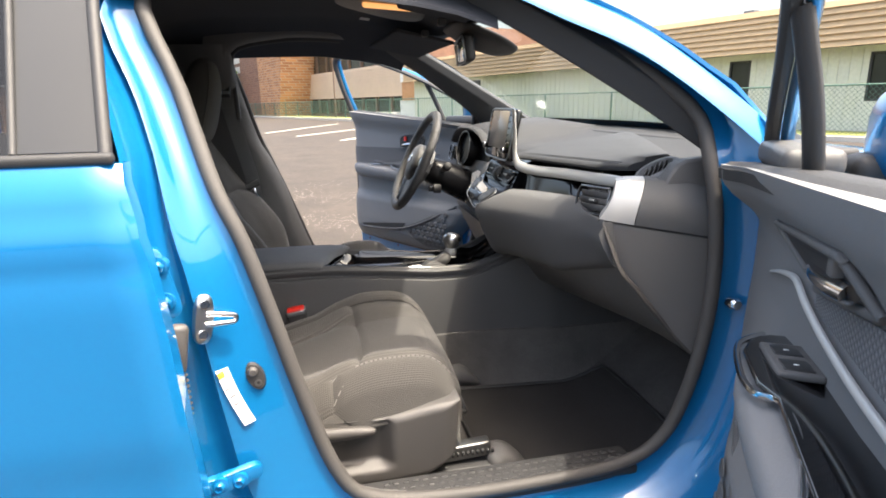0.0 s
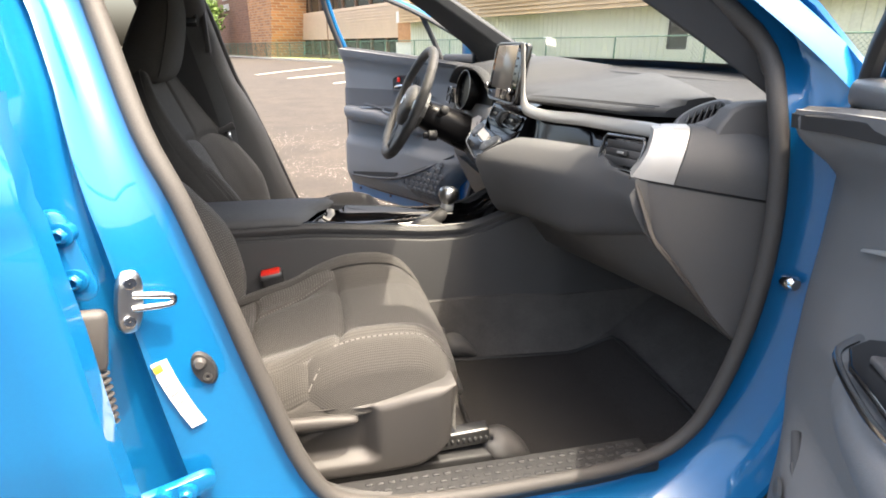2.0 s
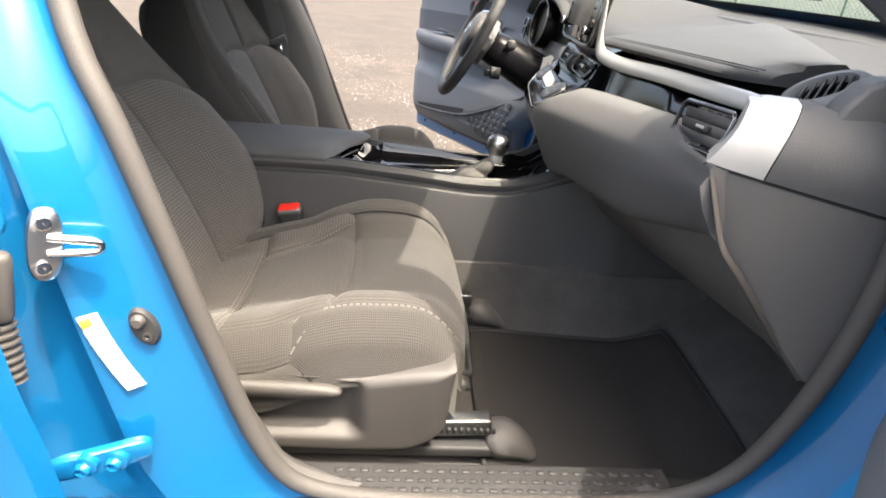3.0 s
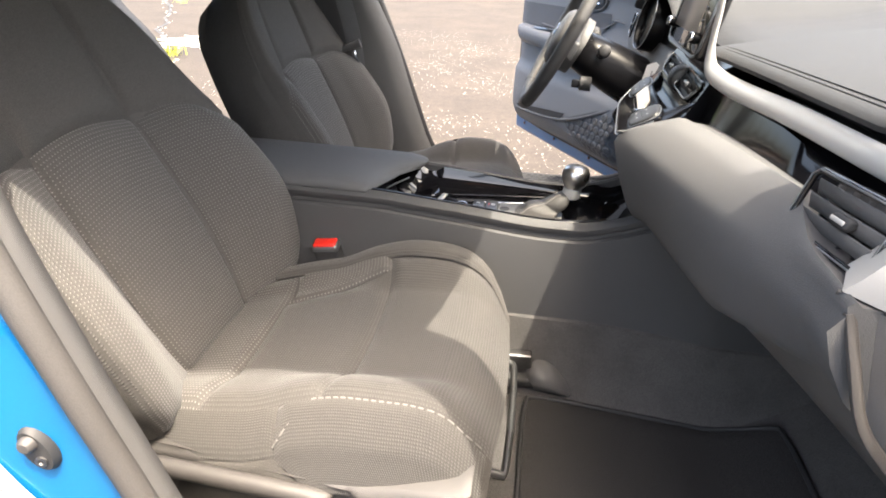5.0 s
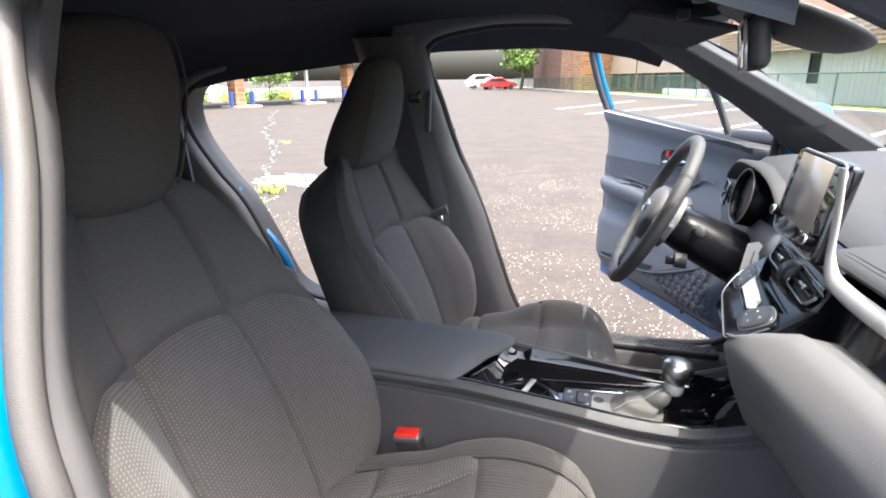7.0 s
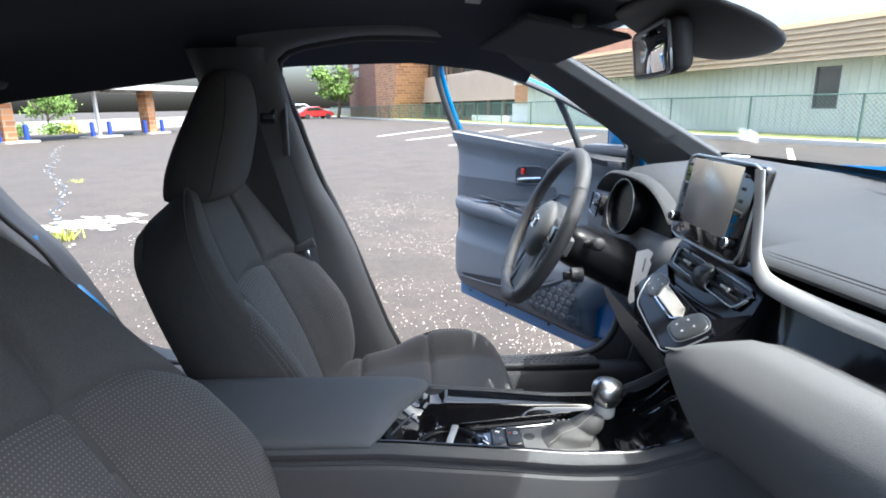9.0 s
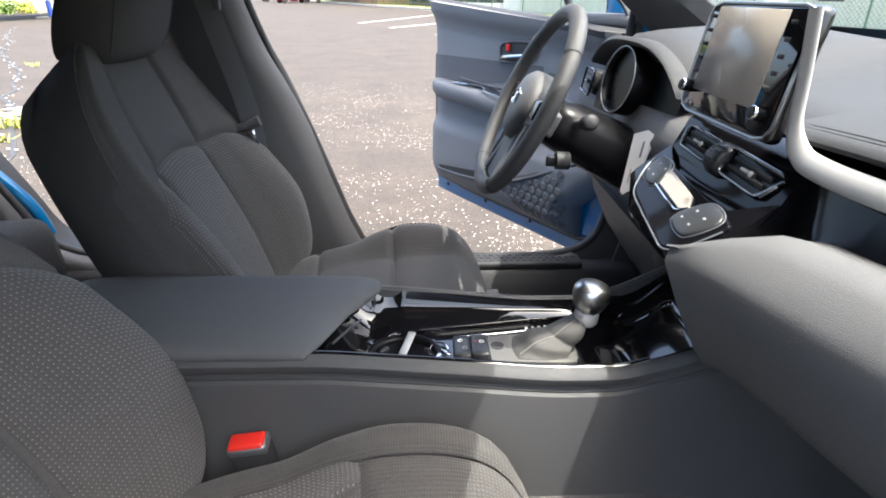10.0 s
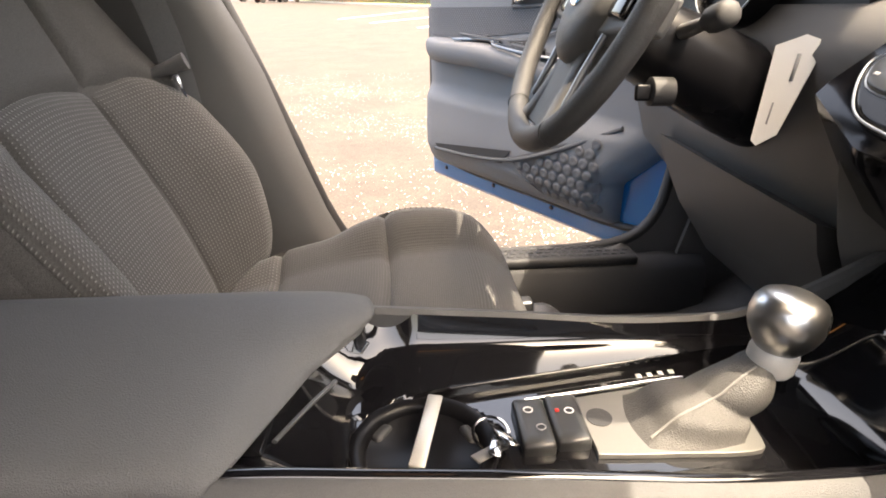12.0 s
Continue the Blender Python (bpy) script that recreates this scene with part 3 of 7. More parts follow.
        cap = loft([[Vector((0.385 + dx, ry + a, z)) for a, z in ((-0.048, 0.375), (0.048, 0.375), (0.038, 0.440), (-0.038, 0.440))], [Vector((0.43 + dx, ry + a, z)) for a, z in ((-0.05, 0.372), (0.05, 0.372), (0.038, 0.446), (-0.038, 0.446))], [Vector((0.455 + dx, ry + a, z)) for a, z in ((-0.048, 0.372), (0.048, 0.372), (0.034, 0.425), (-0.034, 0.425))], [Vector((0.49 + dx, ry + a, z)) for a, z in ((-0.045, 0.370), (0.045, 0.370), (0.03, 0.380), (-0.03, 0.380))]])
        part("rail_cover", cap, PLASTIC, seat, "grey plastic rail cover", sub=1)
    bar = spline([(0.30 + dx, cy - 0.13, 0.505 + dz), (0.352 + dx, cy - 0.125, 0.486 + dz), (0.366 + dx, cy - 0.10, 0.480 + dz), (0.366 + dx, cy + 0.10, 0.480 + dz), (0.352 + dx, cy + 0.125, 0.486 + dz), (0.30 + dx, cy + 0.13, 0.505 + dz)], 4)
    part("slide_bar", tube(bar, 0.006, 8), STEEL, seat)
    return seat


make_seat("front_seat", "dark grey cloth bucket seat with stitched panels, empty", -1, -0.348, recline=0.03, head=-0.035)
make_seat("front_seat", "dark grey cloth bucket seat behind the steering wheel", 1, 0.385, 0.0, -0.03)

# belt buckle between seat and console
bk = thing("seat_belt_buckle", "black belt buckle with a bright red release button", "seat belt", at=(-0.03, -0.118, 0.55))
BKM = pose(-0.010, -0.128, 0.606, 8, -8, 0)
part("buckle_body", rbox(BKM @ pose(0, 0, -0.03), (0.050, 0.028, 0.130), 0.006), RUBBER, bk)
part("button_surround", rbox(BKM @ pose(0, 0, 0.030), (0.051, 0.029, 0.016), 0.005), SATIN, bk)
part("release_button", rbox(BKM @ pose(0, -0.001, 0.036), (0.045, 0.024, 0.012), 0.004), RED, bk, "bright red button")

# ---- car body ----
car = thing("car_body", "bright blue compact crossover with its doors open", "car", at=(0, 0, 0.15))
# the front door opening on the car's right side; the left one mirrors it
OPEN = [(-0.163, -0.585, 1.345), (-0.114, -0.650, 1.195), (-0.070, -0.712, 1.055), (-0.036, -0.732, 0.972), (-0.004, -0.738, 0.855), (0.028, -0.738, 0.724), (0.072, -0.74, 0.575), (0.125, -0.74, 0.507),
        (0.25, -0.74, 0.483), (0.42, -0.74, 0.480), (0.60, -0.74, 0.492), (0.682, -0.745, 0.540), (0.716, -0.76, 0.640), (0.732, -0.775, 0.78), (0.730, -0.78, 0.927), (0.716, -0.765, 1.060),
        (0.698, -0.722, 1.155), (0.57, -0.64, 1.259), (0.384, -0.58, 1.339), (0.25, -0.56, 1.378), (0.10, -0.55, 1.392), (-0.05, -0.55, 1.388)]
REAR = [(-0.33, -0.60, 1.365), (-0.55, -0.60, 1.345), (-0.80, -0.60, 1.305), (-0.98, -0.61, 1.265), (-1.09, -0.64, 1.20), (-1.13, -0.70, 1.09), (-1.06, -0.73, 0.95), (-0.97, -0.74, 0.84), (-0.87, -0.74, 0.66), (-0.80, -0.74, 0.54),
        (-0.65, -0.74, 0.49), (-0.40, -0.74, 0.483), (-0.26, -0.74, 0.495), (-0.215, -0.74, 0.56), (-0.235, -0.74, 0.80), (-0.265, -0.73, 0.98), (-0.285, -0.70, 1.06), (-0.305, -0.64, 1.20)]


def ring_frame(curve):
    """For each point of a closed curve, the way out of the opening in the body's side."""
    n, out = len(curve), []
    for i, p in enumerate(curve):
        t = curve[(i + 1) % n] - curve[i - 1]
        out.append(Vector((t.z, 0, -t.x)).normalized())
    mid = sum(curve, Vector()) / n
    if sum(o.dot(p - mid) for o, p in zip(out, curve)) < 0:
        out = [-o for o in out]
    return out


def side_y(x, z):
    """The outer skin's distance from the middle of the car, at a height."""
    return table([0.2, 0.35, 0.5, 0.75, 0.95, 1.08, 1.14, 1.28, 1.42, 1.5], [0.80, 0.855, 0.872, 0.892, 0.886, 0.868, 0.82, 0.735, 0.62, 0.40])(z) - 0.05 * max(0, (x - 0.7) / 0.9) ** 2


OPEN_LEFT = [(-0.205, -0.57, 1.345), (-0.185, -0.64, 1.195), (-0.155, -0.70, 1.055), (-0.125, -0.73, 0.972), (-0.082, -0.74, 0.855), (-0.035, -0.74, 0.724), (0.020, -0.74, 0.575), (0.085, -0.74, 0.490)] + OPEN[8:]
for sd in (1, -1):
    mir = lambda p: Vector((p[0], p[1] * sd, p[2]))
    for k, pts in enumerate((OPEN if sd == 1 else OPEN_LEFT, REAR)):
        cv = [mir(p) for p in spline(pts, 4, True)]
        out = ring_frame(cv)
        outy = Vector((0, -sd, 0))
        part("door_seal", tube([p + o * 0.001 + outy * 0.002 for p, o in zip(cv, out)], 0.0120, 10, True), SEAL if sd == 1 and k == 0 else RUBBER, car, "grey rubber door seal" if sd == 1 and k == 0 else "")
        # inner trim ring behind the seal
        inner = [[p + o * 0.002, p - outy * 0.02 * (0.2 if o.x > 0.3 and p.z < 1.1 else 1) + o * 0.000, p - outy * 0.045 * (0.2 if o.x > 0.3 and p.z < 1.1 else 1) + o * 0.016, p - outy * 0.055 * (0.2 if o.x > 0.3 and p.z < 1.1 else 1) + o * (0.024 if o.x > 0.15 and p.z > 1.04 else 0.09)] for p, o in zip(cv, out)]
        part("opening_trim", loft(inner, False, False, None, True), PLASTIC, car)
        # painted jamb from the seal out to the edge of the skin
        rings = []
        for p, o in zip(cv, out):
            w = (0.062 if sd == 1 else 0.036) if k else 0.075
            s = 0.0 if k else min(1.0, max(0.0, (-o.x - 0.25) / 0.5))        # towards the rear door's edge
            s = s * s * (3 - 2 * s)
            w = lerp(w, max(w, min(0.22, (p.x + 0.160) / max(0.3, -o.x))), s)
            up_ = 0.0 if k else min(1.0, max(0.0, (p.z - 1.08) / 0.10)) * min(1.0, max(0.0, (o.z + 0.1) / 0.4))      # along the front pillar and roof
            w = lerp(w, 0.046, up_)
            q = p + o * w
            yo = -sd * lerp(side_y(q.x, q.z) - 0.018, abs(p.y) + 0.046, up_)
            base = p + outy * 0.004
            sill = max(0.0, -o.z) if p.z < 0.7 else 0.0
            r = [base + o * 0.008, base + o * 0.022, base + o * (0.034) + outy * 0.004, *[p + o * lerp(0.034, w, f) + Vector((0, (yo - p.y) * lerp(g0, g1, s), 0)) for f, g0, g1 in ((0.25, 0.12, 0.15), (0.42, 0.25, 0.28), (0.50, 0.30, 0.30), (0.56, 0.36, 0.20), (0.64, 0.42, 0.17), (0.82, 0.55, 0.24), (0.92, 0.80, 0.32), (1.0, 0.97, 0.60))], Vector((q.x, lerp(yo, p.y + (yo - p.y) * 0.7, s), q.z)) + o * 0.006]
            if k and sd == -1:
                r = [base + o * 0.006, base + o * 0.008 + outy * 0.03, base + o * 0.010 + outy * 0.07, base + o * 0.016 + outy * 0.11]
            rings.append(r)
        part("door_jamb", loft(rings, False, False, None, True), RUBBER if k and sd == -1 else PAINT, car, auto=50)

# outer skin of sill, roof rail, front fender and rear quarter, as strips along the car
def skin(name, zf, x0, x1, sd, nx=24, nz=8, mat=None):
    def f(u, v):
        x = lerp(x0, x1, u)
        z0, z1 = zf(x)
        z = lerp(z0, z1, v)
        return Vector((x, -sd * side_y(x, z), z))
    return part(name, sheet(f, nx, nz, thick=(0, sd * 0.012, 0)), mat or PAINT, car)

for sd in (1, -1):
    skin("sill_panel", lambda x: (0.22, 0.415), -0.75, 0.72, sd)
    skin("sill_cladding", lambda x: (0.17, 0.225), -0.78, 1.1, sd, mat=PLASTIC)
    skin("front_fender", lambda x: (0.225, 1.07 - 0.05 * max(0, x - 0.8)), 0.835, 1.95, sd)
    skin("rear_quarter", lambda x: (0.30, table([-2.0, -1.5, -1.3, -1.16], [1.12, 1.12, 0.86, 0.66])(x)), -2.0, -1.16, sd)
    # a pillar and roof rail, outer face
    rail = spline([(0.86, -0.80, 1.07), (0.77, -0.775, 1.15), (0.63, -0.705, 1.268), (0.50, -0.655, 1.335), (0.36, -0.615, 1.395), (0.10, -0.590, 1.445), (-0.2, -0.59, 1.452), (-0.6, -0.60, 1.43), (-1.0, -0.61, 1.36), (-1.35, -0.62, 1.22)], 5)
    prof = [(-0.028, -0.045), (-0.018, -0.005), (0.010, 0.012), (0.045, 0.010)]
    rings = []
    for i, p in enumerate(rail):
        t = (rail[min(i + 1, len(rail) - 1)] - rail[max(i - 1, 0)]).normalized()
        upv = Vector((-t.z, 0, t.x))
        if upv.z < 0:
            upv = -upv
        rings.append([Vector((p.x, sd * (p.y + a), p.z)) + upv * b for a, b in prof])
    part("roof_rail", loft(rings, False, False), PAINT, car)

# roof skin and headliner
def roof_z(x, y):
    return table([-1.6, -1.2, -0.8, -0.2, 0.1, 0.36, 0.5], [1.27, 1.38, 1.46, 1.50, 1.495, 1.465, 1.43])(x) - 0.085 * (abs(y) / 0.62) ** 3
part("roof_panel", sheet(lambda u, v: Vector((lerp(-1.5, 0.44 + 0.06 * (1 - (2 * v - 1) ** 2), u), lerp(-0.565, 0.565, v), roof_z(lerp(-1.5, 0.44, u), lerp(-0.565, 0.565, v)))), 24, 14, thick=(0, 0, -0.012)), PAINT, car)
def liner(u, v):
    y = lerp(-0.62, 0.62, v)
    x = lerp(-1.45, 0.40 + 0.075 * (1 - (y / 0.6) ** 2), u)
    e = max(0.0, (abs(y) - 0.40) / 0.22)
    return Vector((x, y, table([-1.45, -0.9, -0.2, 0.1, 0.3, 0.48], [1.26, 1.365, 1.438, 1.442, 1.420, 1.362])(x) - 0.104 * e ** 1.7))
part("headliner", sheet(liner, 26, 24, thick=(0, 0, 0.006)), HEADLINER, car, "dark cloth headliner")

# windscreen with its black border
def screen_glass(u, v):
    y = lerp(-1, 1, u)
    half = lerp(0.72, 0.585, v)
    x = lerp(1.04 - 0.10 * y * y, 0.47 - 0.085 * y * y, v)
    return Vector((x, y * half, lerp(1.085, 1.375 - 0.02 * y * y, v) + 0.02 * math.sin(math.pi * v)))
ws = part("windscreen", sheet(screen_glass, 16, 8), GLASS, car, "clear windscreen")
ws.visible_shadow = False
band = bmesh.new()
sheet(lambda u, v: screen_glass(u, lerp(-0.03, 0.035, v)) + Vector((0, 0, 0.003)), 24, 2, band)
sheet(lambda u, v: screen_glass(u, lerp(0.94, 1.02, v)) + Vector((0, 0, 0.003)), 24, 2, band)
part("windscreen_border", band, RUBBER, car)
# inner trim of the front pillars
PILLAR_X = curve([0, 0.25, 0.5, 0.75, 1.0], [0.738, 0.648, 0.548, 0.438, 0.320])
for sd in (1, -1):
    rings = []
    for i in range(-2, 13):
        t = i / 12
        yb = lerp(0.665, 0.515, t)
        fx, fz = lerp(0.925, 0.425, t), lerp(1.092, 1.362, t)          # edge on the windscreen
        bx, bz = PILLAR_X(max(0, t)) - 0.36 * min(0, t), lerp(1.075, 1.352, t)                    # edge on the door opening
        rings.append([Vector((fx + 0.02, -sd * (yb + 0.030), fz + 0.004)), Vector((fx, -sd * (yb - 0.004), fz)), Vector((lerp(fx, bx, 0.30), -sd * (yb - 0.006), lerp(fz, bz, 0.30) - 0.010)), Vector((lerp(fx, bx, 0.72), -sd * (yb + 0.020), lerp(fz, bz, 0.72) - 0.004)), Vector((bx, -sd * (yb + 0.052), bz)), Vector((bx + 0.03, -sd * (yb + 0.085), bz + 0.025)), Vector((fx - 0.01, -sd * (yb + 0.075), fz + 0.006))])
    part("front_pillar_trim", loft(rings), TRIM, car, "grey plastic pillar trim", auto=25, bevel=0.004)
    # pillar between the doors, inner trim
    rings = []
    for i in range(15):
        z = lerp(0.47, 1.37, i / 14)
        fx = table([0.47, 0.58, 0.724, 0.855, 0.972, 1.055, 1.195, 1.345, 1.4], [0.13, 0.075, 0.025, -0.015, -0.062, -0.105, -0.134, -0.150, -0.152])(z)
        rx = table([0.47, 0.56, 0.8, 0.98, 1.06, 1.2, 1.37], [-0.255, -0.215, -0.235, -0.265, -0.285, -0.305, -0.33])(z)
        yy = table([0.47, 0.9, 1.055, 1.2, 1.37], [0.735, 0.73, 0.695, 0.635, 0.565])(z)
        fx -= 0.055 if sd == -1 else 0.012
        rx -= 0.085 * min(1, max(0, (z - 0.6) / 0.2)) if sd == -1 else 0.0
        rings.append([Vector((fx, -sd * (yy - 0.014), z)), Vector((fx - 0.01, -sd * (yy - 0.04), z)), Vector((fx - 0.045, -sd * (yy - 0.062), z)), Vector((rx + 0.045, -sd * (yy - 0.062), z)), Vector((rx + 0.01, -sd * (yy - 0.04), z)), Vector((rx, -sd * (yy - 0.014), z)), Vector((rx, -sd * (yy - 0.012), z)), Vector((fx - 0.006, -sd * (yy - 0.012), z))])
    part("middle_pillar_trim", loft(rings), PLASTIC, car)
    part("sill_plate", rbox(pose(0.36, -sd * 0.715, 0.478), (0.56, 0.07, 0.022), 0.008), RUBBER, car)
    kn = bmesh.new()
    for i in range(26):
        for j in range(3):
            rbox(pose(0.16 + 0.018 * i + 0.009 * (j % 2), -sd * (0.698 + 0.016 * j), 0.4895), (0.012, 0.008, 0.003), 0.0012, 1, kn)
    part("sill_plate_tread", kn, RUBBER, car)
    part("inner_sill", loft([[Vector((x, -sd * y, z)) for y, z in ((0.74, 0.36), (0.745, 0.475), (0.70, 0.478), (0.672, 0.46), (0.655, 0.36))] for x in np.linspace(-0.8, 0.78, 12)]), RUBBER, car)
# floor, footwells and the firewall
def floor_f(u, v):
    x = lerp(-1.0, 1.02, u)
    return Vector((x, lerp(-0.70, 0.70, v), 0.368 + 0.9 * max(0, x - 0.72) ** 1.4 + (0.28 if x < -0.95 else 0)))
part("floor_carpet", sheet(floor_f, 40, 14, thick=(0, 0, -0.03)), CARPET, car, "black carpet")
part("bulkhead", sheet(lambda u, v: Vector((1.02 + 0.03 * v, lerp(-0.76, 0.76, u), lerp(0.36, 1.06, v))), 8, 8, thick=(0.03, 0, 0)), CARPET, car)
part("tail_wall", sheet(lambda u, v: Vector((-1.5 - 0.05 * v, lerp(-0.75, 0.75, u), lerp(0.36, 1.3, v))), 8, 8, thick=(-0.03, 0, 0)), HEADLINER, car)
for sd in (1, -1):
    part("footwell_side", sheet(lambda u, v: Vector((lerp(lerp(0.70, 0.80, min(1, v * 1.8)), 1.05, u), -sd * lerp(0.70, 0.745, v), lerp(0.36, 1.05, v))), 6, 10, thick=(0, -sd * 0.01, 0)), PLASTIC, car)
    part("rear_side_lining", sheet(lambda u, v: Vector((lerp(-1.5, -1.10, u), -sd * lerp(0.70, 0.60, v), lerp(0.4, 1.27, v))), 6, 6, thick=(0, -sd * 0.01, 0)), PLASTIC, car)
# mat in the passenger footwell
mat_ = thing("floor_mat", "black carpet floor mat in the passenger footwell", "floor mat", at=(0.6, -0.42, 0.37))
def mat_f(u, v):
    a, b = 2 * u - 1, 2 * v - 1
    a, b = a * (1 - 0.03 * abs(b) ** 8), b * (1 - 0.05 * abs(a) ** 8)
    x = 0.615 + 0.225 * a
    return Vector((x, -0.425 + (0.225 - 0.02 * a) * b, 0.374 + 0.9 * max(0, x - 0.72) ** 1.4 + 0.006 * min(1, 14 * min(1 - abs(a), 1 - abs(b)))))
part("carpet_face", sheet(mat_f, 30, 26), MATPILE, mat_, "black carpet")
rimp = [Vector(mat_f(*q)) + Vector((0, 0, 0.002)) for q in [(t, 0) for t in np.linspace(0, 1, 16)[:-1]] + [(1, t) for t in np.linspace(0, 1, 16)[:-1]] + [(t, 1) for t in np.linspace(1, 0, 16)[:-1]] + [(0, t) for t in np.linspace(1, 0, 16)[:-1]]]
part("bound_edge", tube(rimp, 0.005, 8, True), RUBBER, mat_, "stitched edge binding")
# bonnet
part("bonnet", sheet(lambda u, v: Vector((lerp(1.02, 1.95, u), lerp(-0.80, 0.80, v), lerp(1.06, 0.93, u ** 1.5) - 0.05 * abs(2 * v - 1) ** 4 + 0.02 * math.sin(math.pi * v) + 0.015 * math.exp(-((abs(2 * v - 1) - 0.75) / 0.15) ** 2))), 14, 20, thick=(0, 0, -0.015)), PAINT, car)
part("cowl", rbox(pose(1.02, 0, 1.055), (0.12, 1.42, 0.03), 0.01), RUBBER, car)
part("underbody", box((-1.9, -0.72, 0.15), (1.85, 0.72, 0.345)), RUBBER, car)

# nose, tail and wheels
part("front_bumper", sheet(lambda u, v: Vector((1.95 + 0.22 * math.sin(math.pi * v) - 0.30 * abs(2 * u - 1) ** 3, lerp(-0.83, 0.83, u), lerp(0.22, 0.95, v))), 20, 10, thick=(-0.03, 0, 0)), PAINT, car)
part("tailgate", sheet(lambda u, v: Vector((-2.0 - 0.15 * math.sin(math.pi * min(1, v * 1.6)) + 0.52 * max(0, v - 0.55) / 0.45, lerp(-0.84, 0.84, u) * (1 - 0.3 * max(0, v - 0.55) / 0.45), lerp(0.30, 1.32, v))), 16, 14, thick=(0.03, 0, 0)), PAINT, car)
for wx in (1.42, -1.22):
    for sd in (1, -1):
        wh = part("wheel", lathe([(0.19, -0.10), (0.30, -0.10), (0.335, -0.07), (0.335, 0.07), (0.30, 0.10), (0.19, 0.10)], pose(wx, -sd * 0.775, 0.335, 90, 0, 0), 28), RUBBER, car, "black tyre")
        part("rim", lathe([(0.0, 0.05), (0.06, 0.07), (0.17, 0.055), (0.20, 0.085), (0.20, -0.08), (0.0, -0.08)], pose(wx, -sd * 0.775, 0.335, 90 * sd, 0, 0), 20), SILVER, wh, "silver alloy rim")

# rear bench
bench = thing("rear_bench", "dark cloth rear bench seat", "car seat", at=(-0.8, 0, 0.37))
part("bench_cushion", rbox(pose(-0.93, 0, 0.56, 0, -5, 0), (0.50, 1.26, 0.18), 0.05), CLOTH, bench)
part("bench_back", rbox(pose(-1.24, 0, 0.86, 0, 24 - 46, 0), (0.14, 1.24, 0.58), 0.05), CLOTH, bench)

# ---- centre console ----
con = thing("center_console", "black centre console with piano black tray and padded armrest", "console", at=(0.2, 0, 0.37))
ztop = curve([-0.34, -0.10, 0.07, 0.16, 0.25, 0.40, 0.45, 0.51, 0.58, 0.70], [0.738, 0.745, 0.744, 0.737, 0.729, 0.716, 0.716, 0.730, 0.758, 0.80])
rim_half = lambda x: 0.1015 + 0.035 * min(1, max(0, (x - 0.46) / 0.24)) ** 2
rings, skirt = [], []
for x in np.linspace(-0.34, 1.0, 66):
    zt = ztop(min(x, 0.70))
    hb = rim_half(x)
    deep = 0.10 if 0.03 < x < 0.62 else 0.012
    half = [(hb + 0.026, 0.528), (hb + 0.016, 0.60), (hb + 0.009, zt - 0.052), (hb + 0.006, zt - 0.036), (hb + 0.001, zt - 0.033), (hb, zt - 0.024), (hb + 0.004, zt - 0.020), (hb + 0.005, zt - 0.010), (hb - 0.001, zt - 0.002), (hb - 0.008, zt), (hb - 0.0125, zt - 0.004), (hb - 0.016, zt - deep)]
    rings.append([Vector((x, -y, z)) for y, z in half] + [Vector((x, y, z)) for y, z in half[::-1]])
    low = [(hb + 0.085, 0.36), (hb + 0.058, 0.40), (hb + 0.040, 0.46), (hb + 0.032, 0.525), (hb + 0.020, 0.530)]
    skirt.append([Vector((x, -y, z)) for y, z in low] + [Vector((x, y, z)) for y, z in low[::-1]])
part("console_body", loft(rings), CONSOLE, con, auto=40)
part("tunnel_carpet", loft(skirt), CARPET, con, "black carpet over the tunnel", auto=60)
for sg in (1, -1):
    part("console_seam", tube([Vector((x, sg * (rim_half(x) + 0.0005), ztop(min(x, 0.70)) - 0.0310)) for x in np.linspace(-0.33, 0.66, 34)], 0.0014, 6), RUBBER, con)
CUP = Vector((0.180, -0.016, 0.683))
floor_y = curve([-1, -0.90, -0.72, -0.60, 0.55, 0.78, 0.94, 1], [0.0, 0.12, 0.78, 1.0, 1.0, 0.72, 0.12, 0.0])
bank = curve([0.0, 0.25, 0.55, 0.78, 0.90, 1.0], [0.0, 0.08, 0.20, 0.36, 0.62, 1.0])
def tray(u, v):
    x = lerp(0.030, 0.66, u)
    hw = rim_half(x) - 0.0125
    yr = lerp(0.040, 0.068, (x - 0.206) / 0.19) - 0.2 * max(0, 0.19 - x)
    yr = min(yr, hw - 0.012)
    y = lerp(-hw, yr, v / 0.70) if v <= 0.70 else lerp(yr + 0.0012, hw, (v - 0.72) / 0.28) if v >= 0.72 else yr + 0.0012
    q = y / hw
    zt = ztop(x) - 0.003
    # flat floor, rising under the armrest behind and to the dash in front
    rear = min(1, max(0, (0.135 - x) / 0.06))
    front = min(1, max(0, (x - 0.49) / 0.13))
    base = 0.683 + 0.045 * rear ** 1.3 - 0.012 * min(1, max(0, (x - 0.43) / 0.03)) + 0.062 * front * front * (3 - 2 * front)
    k = min(1, max(0, (x - 0.125) / 0.05)) * (1 - front)
    z = lerp(zt, base, lerp(floor_y(q), 1.0, k) if q > 0 else floor_y(q))
    # the bank on the driver's side of a sharp ridge
    if y > yr + 0.0005 and k:
        z = lerp(z, lerp(0.6915, zt, bank((y - yr) / max(0.004, hw - yr))), k)
    d = (Vector((x, y, 0)) - Vector((CUP.x, CUP.y, 0))).length
    if d < 0.050:
        z -= 0.050 * min(1, (0.050 - d) / 0.010)
    return Vector((x, y, z))
part("tray_panel", sheet(tray, 126, 50), GLOSS, con, "piano black tray", auto=50)
